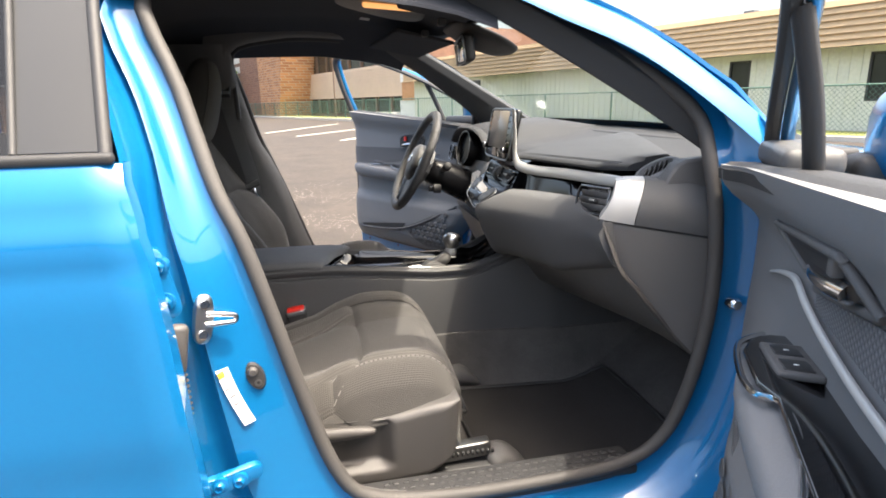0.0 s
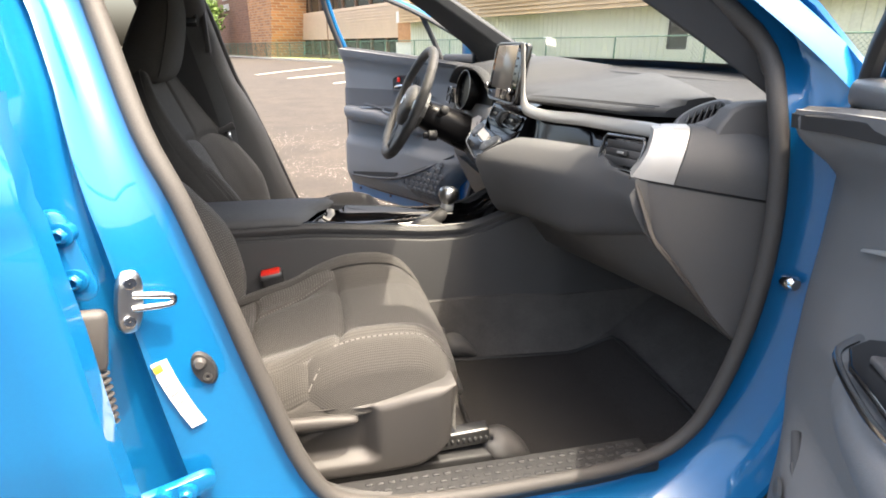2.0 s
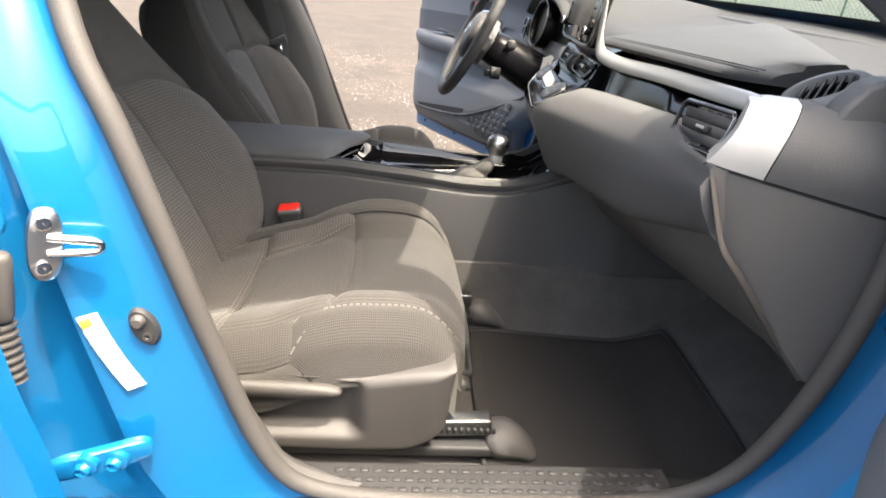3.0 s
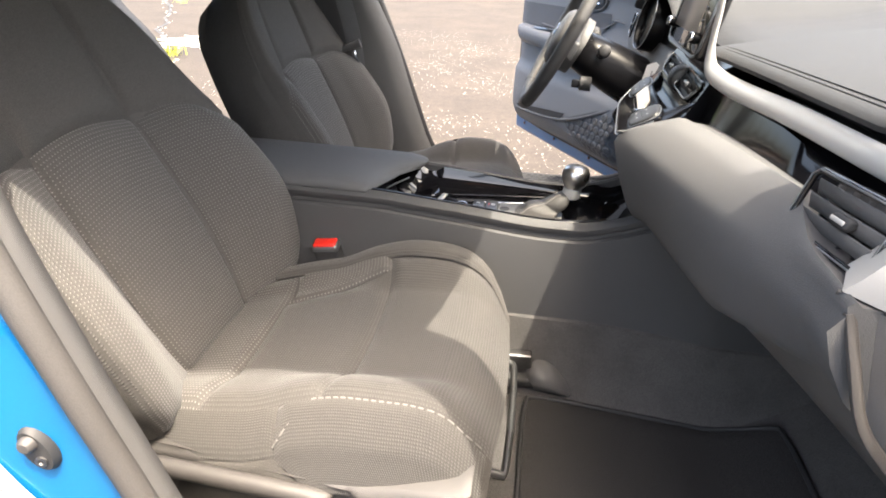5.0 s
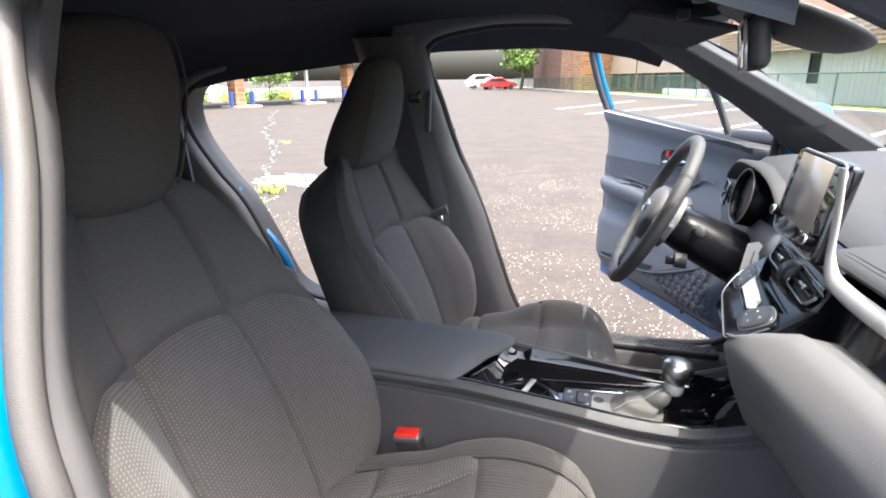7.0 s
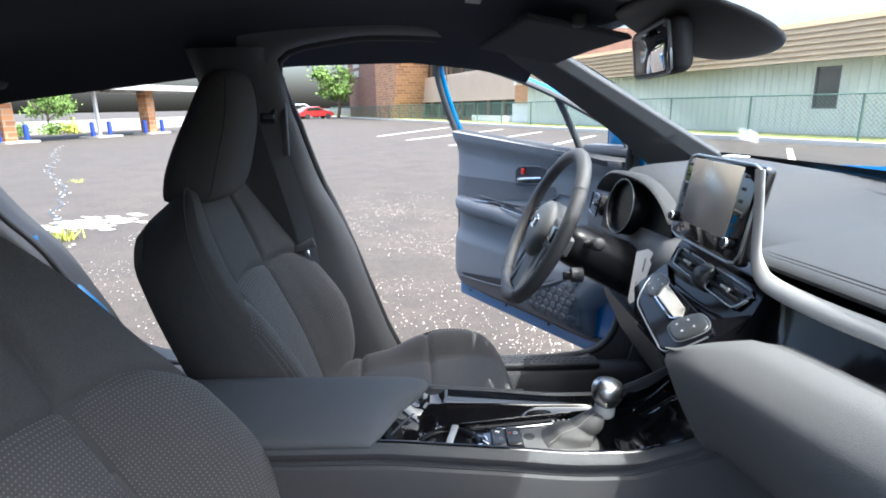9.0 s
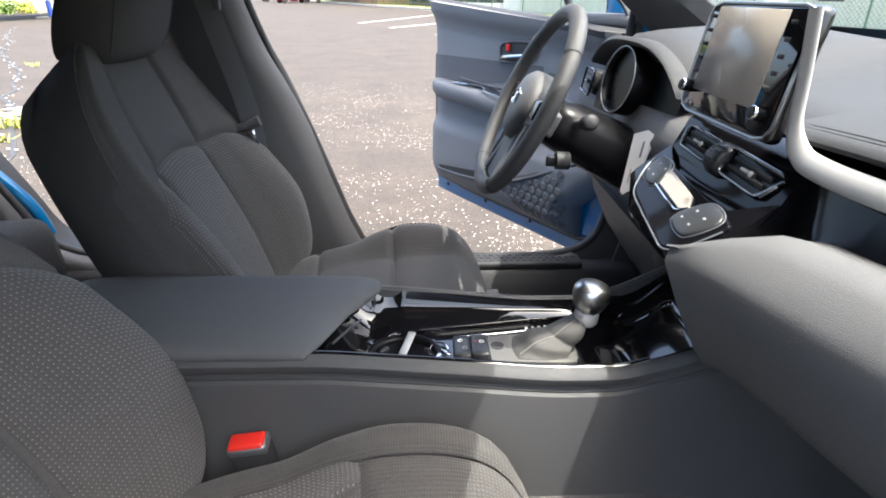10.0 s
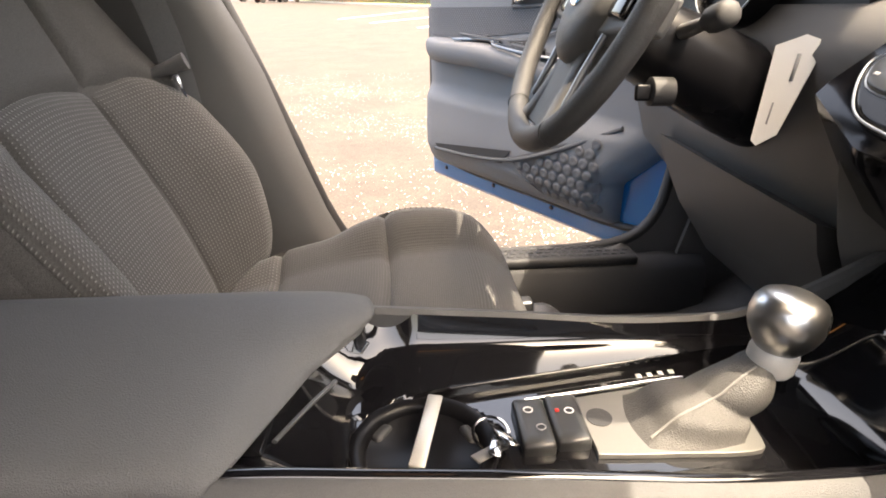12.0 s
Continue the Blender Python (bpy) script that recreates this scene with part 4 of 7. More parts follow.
part("tray_lip", tube([Vector((x, -rim_half(x) + 0.0125, ztop(x) - 0.0010)) for x in np.linspace(0.04, 0.50, 40)], 0.0042, 8, flat=0.6, up=(0, 0, 1)), GLOSS, con, "gloss black edge of the tray")
part("tray_edge_strip", tube(spline([(0.203, 0.0400, 0.6915), (0.26, 0.0484, 0.6915), (0.33, 0.0587, 0.6915), (0.40, 0.0690, 0.6915)], 6), 0.0016, 8), GLOSS, con, "sharp gloss ridge")
part("plate_edge_strip", tube(spline([(0.262, 0.027, 0.6865), (0.31, 0.033, 0.6865), (0.365, 0.041, 0.6865), (0.40, 0.045, 0.6865)], 6), 0.0018, 8), CHROME, con, "thin chrome strip")
rim_ = lathe([(0.0405, -0.030), (0.0425, -0.002), (0.0445, 0.002), (0.050, 0.005), (0.0535, 0.004), (0.0545, 0.000), (0.052, -0.004)], Matrix.Translation(CUP), 40)
part("cup_liner", rim_, BLACKSATIN, con, "round black cup holder liner", auto=60)
part("cup_floor", lathe([(0.0, -0.030), (0.041, -0.030), (0.041, -0.034), (0.0, -0.034)], Matrix.Translation(CUP), 32), COVER, con)
for a in (25, 145, 265):
    part("cup_finger", rbox(Matrix.Translation(CUP) @ pose(0.037 * math.cos(radians(a)), 0.037 * math.sin(radians(a)), -0.012, 0, 20, a), (0.012, 0.020, 0.022), 0.004), RUBBER, con)
part("cup_clip", rbox(pose(0.1825, -0.013, 0.6985, 0, 0, -13), (0.0115, 0.074, 0.003), 0.001, 1), SILVER, con, "flat silver tab")
part("latch_strip", tube(spline([(0.088, -0.056, 0.734), (0.104, -0.030, 0.737), (0.120, -0.006, 0.739)], 4), 0.0032, 8, flat=0.5), PLASTIC, con)
# switches behind the shifter
for bx, w, mark in ((0.2625, 0.0245, GREYINK), (0.2885, 0.0255, RED)):
    rows = [[Vector((bx + w * a, -0.004 + 0.026 * b + (0.003 if mark is RED else 0), 0.683 + h)) for a, b in ((-0.5, -0.9), (-0.42, -1), (0.42, -1), (0.5, -0.9), (0.5, 0.9), (0.42, 1), (-0.42, 1), (-0.5, 0.9))] for h in (0.0, 0.0065)]
    rows += [[lerp(p, Vector((bx, -0.004, p.z)), k) + Vector((0, 0, h)) for p in rows[1]] for k, h in ((0.03, 0.0022), (0.12, 0.0036), (0.5, 0.0026))]
    sw = part("console_switch", loft(rows), COVER, con, "black rounded switch", auto=60)
    for mx_, my_, ml in ((-0.002, 0.007, WHITE), (0.004, -0.012, GREYINK)) if mark is GREYINK else ((0.003, 0.004, WHITE), (-0.006, 0.005, RED)):
        ring_ = [Vector((bx + mx_ + 0.0034 * math.cos(q), my_ + 0.0030 * math.sin(q), 0.6936)) for q in [2 * math.pi * k / 12 for k in range(12)]]
        part("switch_mark", tube(ring_, 0.0005, 4, True) if ml is not RED else rbox(pose(bx + mx_, my_, 0.6934), (0.003, 0.003, 0.0008), 0.0002, 1), ml, sw)
gate = prism(spline([Vector((x, y, 0.683)) for x, y in ((0.303, -0.030), (0.308, -0.036), (0.36, -0.039), (0.412, -0.041), (0.425, -0.03), (0.425, 0.02), (0.40, 0.038), (0.35, 0.032), (0.308, 0.026), (0.303, 0.02))], 3, True), (0, 0, 0.0045))
part("shift_plate", gate, SATIN_PLATE, con, "grey shift plate", bevel=0.0015)
part("plate_hole", lathe([(0.0098, 0.0), (0.0098, 0.0012), (0.0, 0.0012)], pose(0.3145, 0.001, 0.687), 20), RUBBER, con)
for i in range(4):
    part("gear_mark", rbox(pose(0.366 + 0.010 * i, 0.0530 + 0.0012 * i, 0.6838, 0, 0, 0), (0.0045, 0.005, 0.0008), 0.0002, 1), WHITE, con)
# a wrinkled leather boot and the metal knob
def boot(u, v):
    a = 2 * math.pi * u
    body = math.sin(math.pi * v)
    fold = 0.05 * math.sin(2 * a + 4 * v) * body + 0.30 * body * (abs(math.sin(7.5 * v + 1.3 * math.cos(a - 0.4) + 0.4)) - 0.55) * (0.70 + 0.30 * math.cos(a + 2.2))
    r = lerp(0.042, 0.0155, v ** 0.75) * (1 + fold)
    sq = 1 / max(abs(math.cos(a)), abs(math.sin(a))) ** (0.55 * (1 - v))
    return Vector((0.374 + 0.066 * v ** 0.95 + r * sq * math.cos(a), -0.004 + 0.006 * v + r * 0.84 * sq * math.sin(a), 0.686 + 0.050 * v ** 0.9 + 0.004 * math.sin(8 * v + 1.5 * math.cos(a) + 1.0) * body))
part("shift_boot", sheet(boot, 72, 40), LEATHER_GREY, con, "wrinkled grey leather boot", auto=0)
part("boot_seam", tube([Vector(boot(0.60, v)) + Vector((0, -0.0008, 0.0006)) for v in np.linspace(0.06, 0.94, 24)], 0.0009, 5), THREAD, con)
KM = pose(0.440, 0.002, 0.733, 0, 6, 0)
part("knob_collar", lathe([(0.0150, -0.008), (0.0172, -0.004), (0.0172, 0.008), (0.0160, 0.012), (0.013, 0.013)], KM, 28), SILVER, con, "satin silver collar")
part("shift_knob", lathe([(0.0150, 0.011), (0.0172, 0.014), (0.0222, 0.022), (0.0252, 0.030), (0.0262, 0.038), (0.0252, 0.046), (0.0215, 0.052), (0.0150, 0.0555), (0.007, 0.0568), (0.0, 0.0570)], KM, 40), BRUSHED, con, "satin metal knob", auto=0)
# armrest: a padded lid with a swept, overhanging front edge
arm_front = curve([-0.105, -0.095, -0.06, -0.03, 0.0, 0.027, 0.062, 0.10], [0.060, 0.069, 0.078, 0.084, 0.093, 0.114, 0.152, 0.140])
def lid(x, q, h):
    """x from the rear (0) to the swept front (1), q across, h over the lid's lower edge."""
    y = 0.1035 * q
    return Vector((lerp(-0.315, arm_front(y), x), y, h))
rings = []
sect = [(-0.97, 0.0), (-1.0, 0.16), (-1.0, 0.34), (-0.985, 0.56), (-0.94, 0.76), (-0.84, 0.90), (-0.62, 0.985), (-0.3, 1.0), (0, 1.0), (0.3, 1.0), (0.62, 0.985), (0.84, 0.90), (0.94, 0.76), (0.985, 0.56), (1.0, 0.34), (1.0, 0.16), (0.97, 0.0), (0.5, -0.02), (0, -0.02), (-0.5, -0.02)]
for s, w, z0, h in ((0.0, 0.78, 0.744, 0.010), (0.012, 0.90, 0.741, 0.020), (0.05, 0.97, 0.740, 0.027), (0.2, 1.0, 0.739, 0.028), (0.45, 1.0, 0.738, 0.027), (0.70, 1.0, 0.739, 0.025), (0.86, 1.0, 0.738, 0.0245), (0.92, 1.0, 0.738, 0.0225), (0.955, 1.0, 0.738, 0.0195), (0.980, 1.0, 0.7385, 0.0150), (0.994, 1.0, 0.7395, 0.0095), (1.0, 0.995, 0.741, 0.004)):
    rings.append([lid(s, w * q, z0 + h * r) for q, r in sect])
part("armrest", loft(rings), SOFT, con, "padded black armrest", sub=1)
# keys in the cup tray
keys = thing("key_bunch", "bunch of keys on a ring lying in the tray", "keys", at=(0.226, -0.02, 0.69))
part("key_ring", tube([Vector((0.229 + 0.013 * math.cos(a), -0.014 + 0.013 * math.sin(a), 0.692 + 0.004 * math.sin(a))) for a in [2 * math.pi * k / 24 for k in range(24)]], 0.0012, 6, True), CHROME, keys)
for i in range(3):
    part("key", rbox(pose(0.226 + 0.006 * i, -0.030 + 0.006 * i, 0.690 + 0.002 * i, 10 * i, 12, 40 + 35 * i), (0.032, 0.009, 0.0022), 0.0008, 1), CHROME if i else PLASTIC, keys)

# ---- dashboard ----
dash = thing("dashboard", "dark soft-touch dashboard with silver strip and gloss black band", "dashboard", at=(0.75, 0, 0.6))
def dash_row(y):
    """The base of the dashboard's top at y."""
    k = min(1.0, abs(y) / 0.75)
    hump = math.exp(-((y - 0.43) / 0.19) ** 4)
    r = 0.665 + 0.02 * k ** 2 - 0.055 * hump
    zt = 1.024 + 0.062 * hump
    return [(1.03 - 0.06 * k * k, 1.082), (0.88, zt + 0.02), (r + 0.07, zt + 0.006), (r + 0.02, zt - 0.002), (r, zt - 0.018), (r + 0.01, zt - 0.03), (r + 0.05, 0.985), (1.03 - 0.06 * k * k, 0.95)]
part("dash_top", loft([[Vector((x, y, z)) for x, z in dash_row(y)] for y in np.linspace(-0.690, 0.745, 45)]), DASHTOP, dash, "grained black top", auto=60)
# raised pad on the passenger's side, sloping down to a crisp edge over the silver strip
rings = []
for i in range(29):
    t = i / 28
    y = lerp(-0.060, -0.600, t)
    r = lerp(0.607, 0.626, t) + 0.035 * max(0, (t - 0.88) / 0.12) ** 2
    zf = lerp(1.018, 1.042, t ** 0.85)
    f, zb = lerp(0.96, 0.745, t ** 1.2), lerp(1.074, 1.062, t)
    rings.append([Vector((x, y, z)) for x, z in ((f + 0.05, zb - 0.030), (f, zb), (lerp(r, f, 0.75), lerp(zf, zb, 0.75) + 0.004), (lerp(r, f, 0.45), lerp(zf, zb, 0.45) + 0.007), (r + 0.035, zf + 0.009), (r + 0.012, zf + 0.0045), (r + 0.003, zf + 0.0005), (r, zf - 0.004), (r + 0.002, zf - 0.009), (r + 0.05, zf - 0.012))])
part("passenger_pad", loft(rings), DASHTOP, dash, "raised grained pad", auto=50)
for off, h in ((0.016, 0.0060), (0.024, 0.0078)):
    part("pad_seam", tube([Vector((lerp(0.607, 0.626, t) + off, lerp(-0.080, -0.600, t), lerp(1.018, 1.042, t ** 0.85) + h)) for t in np.linspace(0, 1, 25)], 0.0009, 5), RUBBER, dash)
# lower pad and glovebox
pad_x = table([-0.70, -0.62, -0.57, -0.55, -0.4, -0.3, -0.2, -0.15, -0.1], [0.572, 0.570, 0.580, 0.588, 0.580, 0.573, 0.563, 0.532, 0.494])
pad_z = table([-0.70, -0.62, -0.57, -0.55, -0.4, -0.3, -0.2, -0.15, -0.1], [0.960, 0.962, 0.972, 0.979, 0.966, 0.957, 0.946, 0.921, 0.890])
def low_row(y):
    """The padded lower dash at y: from its top edge over the rounded front to the edge of the glovebox."""
    t = min(1, max(0, (-y - 0.08) / 0.57))
    x = lerp(0.486, 0.560, t)
    z = lerp(0.893, 0.955, t ** 0.85)
    xt, zt = max(pad_x(y), x + 0.006), max(pad_z(y), z - 0.004)
    xb, zb = table([0, 0.7, 1], [0.530, 0.565, 0.602])(t), table([0, 0.7, 1], [0.765, 0.812, 0.866])(t)
    return [(xt + 0.08, zt - 0.012), (xt + 0.003, zt - 0.004), (xt - 0.002, zt), (lerp(xt, x, 0.5), lerp(zt, z - 0.008, 0.38)), (x + 0.008, z - 0.006), (x, z - 0.020), (lerp(x, xb, 0.25), lerp(z - 0.012, zb, 0.45)), (lerp(x, xb, 0.7), lerp(z - 0.012, zb, 0.85)), (xb, zb), (xb + 0.02, zb - 0.010)]
rings = []
for y in np.linspace(-0.694, -0.090, 30):
    row = low_row(y) + [(0.80, low_row(y)[-1][1]), (0.80, 0.92)]
    cut = 0.065 * min(1, max(0, (y + 0.26) / 0.17)) ** 2
    rings.append([Vector((x, y - cut * min(1, max(0, (0.90 - z) / 0.10)), z)) for x, z in row])
part("dash_lower_pad", loft(rings), SOFT, dash, "padded grained lower dash", auto=75)
gb_rings = []
for y in np.linspace(-0.700, -0.10, 14):
    xb, zb = low_row(y)[-1]
    t = min(1, max(0, (-y - 0.08) / 0.57))
    gb_rings.append([Vector((x, y, z)) for x, z in ((xb + 0.004, zb + 0.004), (lerp(xb, 0.70, 0.45), lerp(zb, 0.71, 0.42)), (lerp(0.66, 0.733, t), lerp(0.665, 0.708, t)), (0.80, 0.655), (0.96, 0.64), (0.98, 0.80))])
part("glovebox_door", loft(gb_rings), PLASTIC, dash, "dark plastic glovebox", auto=40)
# end faces towards the door: one swept surface, silver above and dark below
end_y = table([0.55, 0.585, 0.62, 0.668, 0.72, 0.785], [-0.668, -0.694, -0.710, -0.727, -0.745, -0.766])
def end_panel(u, v):
    top = Vector((lerp(0.572, 0.778, u), 0, lerp(0.955, 0.921, u)))
    low = Vector((table([0, 0.35, 0.7, 1], [0.600, 0.664, 0.735, 0.775])(u), 0, table([0, 0.35, 0.7, 1], [0.868, 0.790, 0.706, 0.690])(u)))
    p = top.lerp(low, v)
    p.y = end_y(p.x) + 0.012 * v
    return p
part("dash_end_panel", sheet(end_panel, 20, 12, thick=(0.012, 0.05, 0)), PLASTIC, dash, "dark plastic end panel", auto=40)
part("pad_end_edge", tube(spline([(0.571, -0.690, 0.950), (0.582, -0.698, 0.915), (0.600, -0.706, 0.868), (0.63, -0.712, 0.832), (0.664, -0.718, 0.790), (0.70, -0.722, 0.748), (0.735, -0.735, 0.706)], 4), [0.0055] * 25, 8, flat=0.7), SEATPLASTIC, dash, "grey edge strip")
# gloss band below the silver strip
part("gloss_band", loft([[Vector((x, y, z)) for x, z in ((0.68, 0.990), (0.618, 0.990), (max(0.600, pad_x(y) + 0.014), min(0.975, pad_z(y) - 0.004)), (pad_x(y) + 0.02, pad_z(y) - 0.02), (0.68, pad_z(y) - 0.03))] for y in np.linspace(-0.085, -0.665, 24)]), GLOSS_DARK, dash, "gloss black band below the strip")
strip = spline([(0.604, -0.086, 1.143), (0.605, -0.093, 1.080), (0.603, -0.101, 1.032), (0.602, -0.120, 1.006), (0.603, -0.155, 0.997), (0.609, -0.25, 0.997), (0.617, -0.40, 1.007), (0.622, -0.55, 1.014), (0.622, -0.62, 1.018), (0.618, -0.655, 1.020)], 6)
nrm = len(strip)
part("silver_strip", tube(strip, [0.0100 if i < 12 else min(0.0125, 0.0100 + 0.0006 * (i - 12)) if i < 30 else lerp(0.0125, 0.0105, (i - 30) / (nrm - 30)) for i in range(nrm)], 14, flat=0.38, up=(-1, 0, 0.38)), SILVER, dash, "satin silver strip")
def end_block(u, v):
    low = Vector((lerp(0.566, 0.776, u), 0, lerp(0.960, 0.926, u)))
    top = Vector((table([0, 0.12, 0.35, 0.7, 1], [0.596, 0.612, 0.648, 0.722, 0.772])(u), 0, table([0, 0.12, 0.35, 0.7, 1], [1.026, 1.030, 1.030, 1.022, 1.006])(u)))
    p = low.lerp(top, v)
    bulge = math.sin(math.pi * v) * min(1, u * 3 + 0.3)
    p.y = end_y(p.x) - 0.002 - 0.007 * bulge + 0.022 * v ** 2.5
    return p
def end_split(v):
    """Where the sunlit silver of the end panel meets its part painted as shade."""
    return lerp(0.25, 0.31, v) - 0.04 * math.sin(math.pi * v)
part("silver_end", sheet(lambda u, v: end_block(u * (end_split(v) - 0.004), v), 14, 14, thick=(0.02, 0.04, 0.0)), SILVER_END, dash, "satin silver end panel", auto=50)
# the rest of the silver end, its shade put in as a darker material
part("end_shade", sheet(lambda u, v: end_block(lerp(end_split(v) + 0.004, 1, u), v), 20, 14, thick=(0.02, 0.04, 0.0)), SOFT, dash, "shaded part of the end panel, painted darker", auto=50)
part("end_gap", tube([Vector((lerp(0.566, 0.776, u), end_y(lerp(0.566, 0.776, u)) + 0.003, lerp(0.9572, 0.9232, u))) for u in np.linspace(0, 1, 16)], 0.0024, 6), RUBBER, dash)
# oval side vent on top, and the grey pillar foot beside it
VM = facing((0.688, -0.652, 1.043), (0.032, -0.036, 0.023), (-0.62, -0.10, 0.78))
ov = [(0.034 * math.cos(a), 0.020 * math.sin(a)) for a in [2 * math.pi * k / 32 for k in range(32)]]
def oval(sx, sy, z):
    return [VM @ Vector((x * sx, y * sy, z)) for x, y in ov]
tv = part("side_defroster", loft([oval(1.9, 2.3, -0.045), oval(1.42, 1.6, -0.010), oval(1.22, 1.3, 0.0), oval(1.02, 1.02, 0.001), oval(0.98, 0.96, -0.002), oval(0.96, 0.93, -0.014)], True, True), LINING, dash, "oval grey vent surround")
part("vent_well", loft([oval(0.94, 0.90, -0.013), oval(0.94, 0.90, -0.010)]), BLACKSATIN, tv)
for i in range(6):
    w_ = 0.034 * (-0.82 + 1.64 * (i + 0.5) / 6)
    part("vent_slat", rbox(VM @ pose(w_, 0, -0.006, 0, 28, -14), (0.0022, 0.036 * math.sqrt(1 - (w_ / 0.036) ** 2), 0.010), 0.0007, 1), SEATPLASTIC, tv)
part("pillar_foot", prism([Vector((x, -0.706 - 0.19 * max(0, x - 0.63), z)) for x, z in ((0.668, 1.016), (0.676, 1.034), (0.690, 1.056), (0.706, 1.064), (0.741, 1.067), (0.790, 1.066), (0.790, 0.96), (0.69, 0.98))], (0, 0.03, 0)), PLASTIC, dash, "grey pillar foot cover", bevel=0.005)

def air_vent(m, w, h, slats, parent, tabs=1):
    """A rectangular air vent facing +z of m: frame, slats and a slider."""
    out = [(-w / 2, -h / 2), (w / 2, -h / 2), (w / 2, h / 2), (-w / 2, h / 2)]
    fr = part("air_vent", rbox(m @ pose(0, 0, -0.034), (w - 0.004, h - 0.004, 0.03), 0.003, 1), RUBBER, parent, "black air vent")
    rim = [m @ Vector((x, y, 0)) for x, y in [(-w / 2 + 0.006, -h / 2), (w / 2 - 0.006, -h / 2), (w / 2, -h / 2 + 0.006), (w / 2, h / 2 - 0.006), (w / 2 - 0.006, h / 2), (-w / 2 + 0.006, h / 2), (-w / 2, h / 2 - 0.006), (-w / 2, -h / 2 + 0.006)]]
    part("vent_rim", tube(rim, 0.0028, 8, True), GLOSS, fr, "gloss black rim")
    part("rim_line", tube([p + m.to_3x3() @ Vector((0, 0, 0.0022)) for p in rim], 0.0009, 6, True), SATIN, fr, "thin satin line")
    for i in range(slats):
        part("vent_slat", rbox(m @ pose(0, -h / 2 + h * (i + 1) / (slats + 1), -0.006, 24, 0, 0), (w - 0.006, 0.013, 0.0022), 0.001, 1), PLASTIC, fr)
    for i in range(5):
        part("vent_louvre", rbox(m @ pose(-w * 0.36 + w * 0.18 * i, 0, -0.017), (0.0016, h - 0.006, 0.010), 0.0005, 1), RUBBER, fr)
    for i in range(tabs):
        sl = part("vent_slider", rbox(m @ pose(0.006, -h / 2 + h * 0.5, 0.000), (0.020, 0.010, 0.010), 0.003, 2), RUBBER, fr, "black slider")
        part("slider_bar", rbox(m @ pose(0.006, -h / 2 + h * 0.5, 0.0055), (0.016, 0.0035, 0.0015), 0.0006, 1), SILVER, sl, "silver bar")
    return fr

air_vent(facing((0.585, -0.612, 0.982), (0.14, -1, 0.05), (-1, -0.25, 0.30)), 0.100, 0.050, 3, dash)
air_vent(facing((0.592, 0.655, 0.972), (-0.10, -1, 0), (-1, 0.1, 0.2)), 0.10, 0.055, 3, dash)
# display
SR = Vector((0.0, -1.0, 0.0))
SM = facing((0.612, 0.034, 1.081), SR, (-0.98, 0.0, 0.18))
disp = part("display", rbox(SM @ pose(0, -0.008, 0), (0.232, 0.146, 0.022), 0.009), GLOSS, dash, "gloss black display housing")
part("display_rim", tube([SM @ Vector((x, y, 0.009)) for x, y in [(0.1145 * math.copysign(min(1, abs(math.cos(a)) * 1.32), math.cos(a)), -0.008 + 0.0715 * math.copysign(min(1, abs(math.sin(a)) * 1.32), math.sin(a))) for a in [2 * math.pi * k / 40 for k in range(40)]]], 0.0022, 6, True), SATIN, disp, "thin satin rim")
part("display_screen", rbox(SM @ pose(-0.010, 0.004, 0.0112), (0.158, 0.108, 0.002), 0.0008, 1), SCREEN_SHEEN, disp, "dark glass screen with a pale reflection painted in")
for kx, ky in ((-0.102, -0.048), (0.089, -0.052)):
    kb = part("display_knob", lathe([(0.0090, 0), (0.0088, 0.006), (0.0078, 0.013), (0.0068, 0.0145), (0.0, 0.0145)], SM @ pose(kx, ky, 0.010), 24), BLACKSATIN, disp, "small black knob with a chrome ring")
    part("knob_ring", lathe([(0.0086, 0.0), (0.0084, 0.0028), (0.0070, 0.0040)], SM @ pose(kx, ky, 0.0205), 24), CHROME, kb, "chrome ring")
    part("knob_face", lathe([(0.0068, 0.0), (0.0, 0.001)], SM @ pose(kx, ky, 0.0248), 20), RUBBER, kb)
for i in range(5):
    for kx in (-0.100, 0.082):
        part("display_button", rbox(SM @ pose(kx, 0.046 - 0.018 * i, 0.0115), (0.011, 0.005, 0.0016), 0.0006, 1), RUBBER, disp)
# centre stack below the display
stk_rows = [(0.70, 1.010), (0.640, 0.998), (0.616, 0.992), (0.608, 0.986), (0.586, 0.938), (0.578, 0.926), (0.570, 0.922), (0.554, 0.924), (0.506, 0.888), (0.497, 0.878), (0.503, 0.864), (0.56, 0.80), (0.70, 0.78)]
def stack_row(y):
    """The section of the centre stack at y, drawn back towards both sides along the edge of the climate panel."""
    k, q = max(0, -0.080 - y), max(0, y - 0.05)
    return [Vector((x + (0.80 * k + 0.34 * q if x < 0.562 else 0), y, z + (0.55 * k + 0.22 * q if x < 0.562 and z > 0.85 else 0.0))) for x, z in stk_rows]
part("center_stack_body", loft([stack_row(y) for y in np.linspace(-0.130, 0.150, 24)]), GLOSS_DARK, dash, "gloss black centre stack", auto=30)
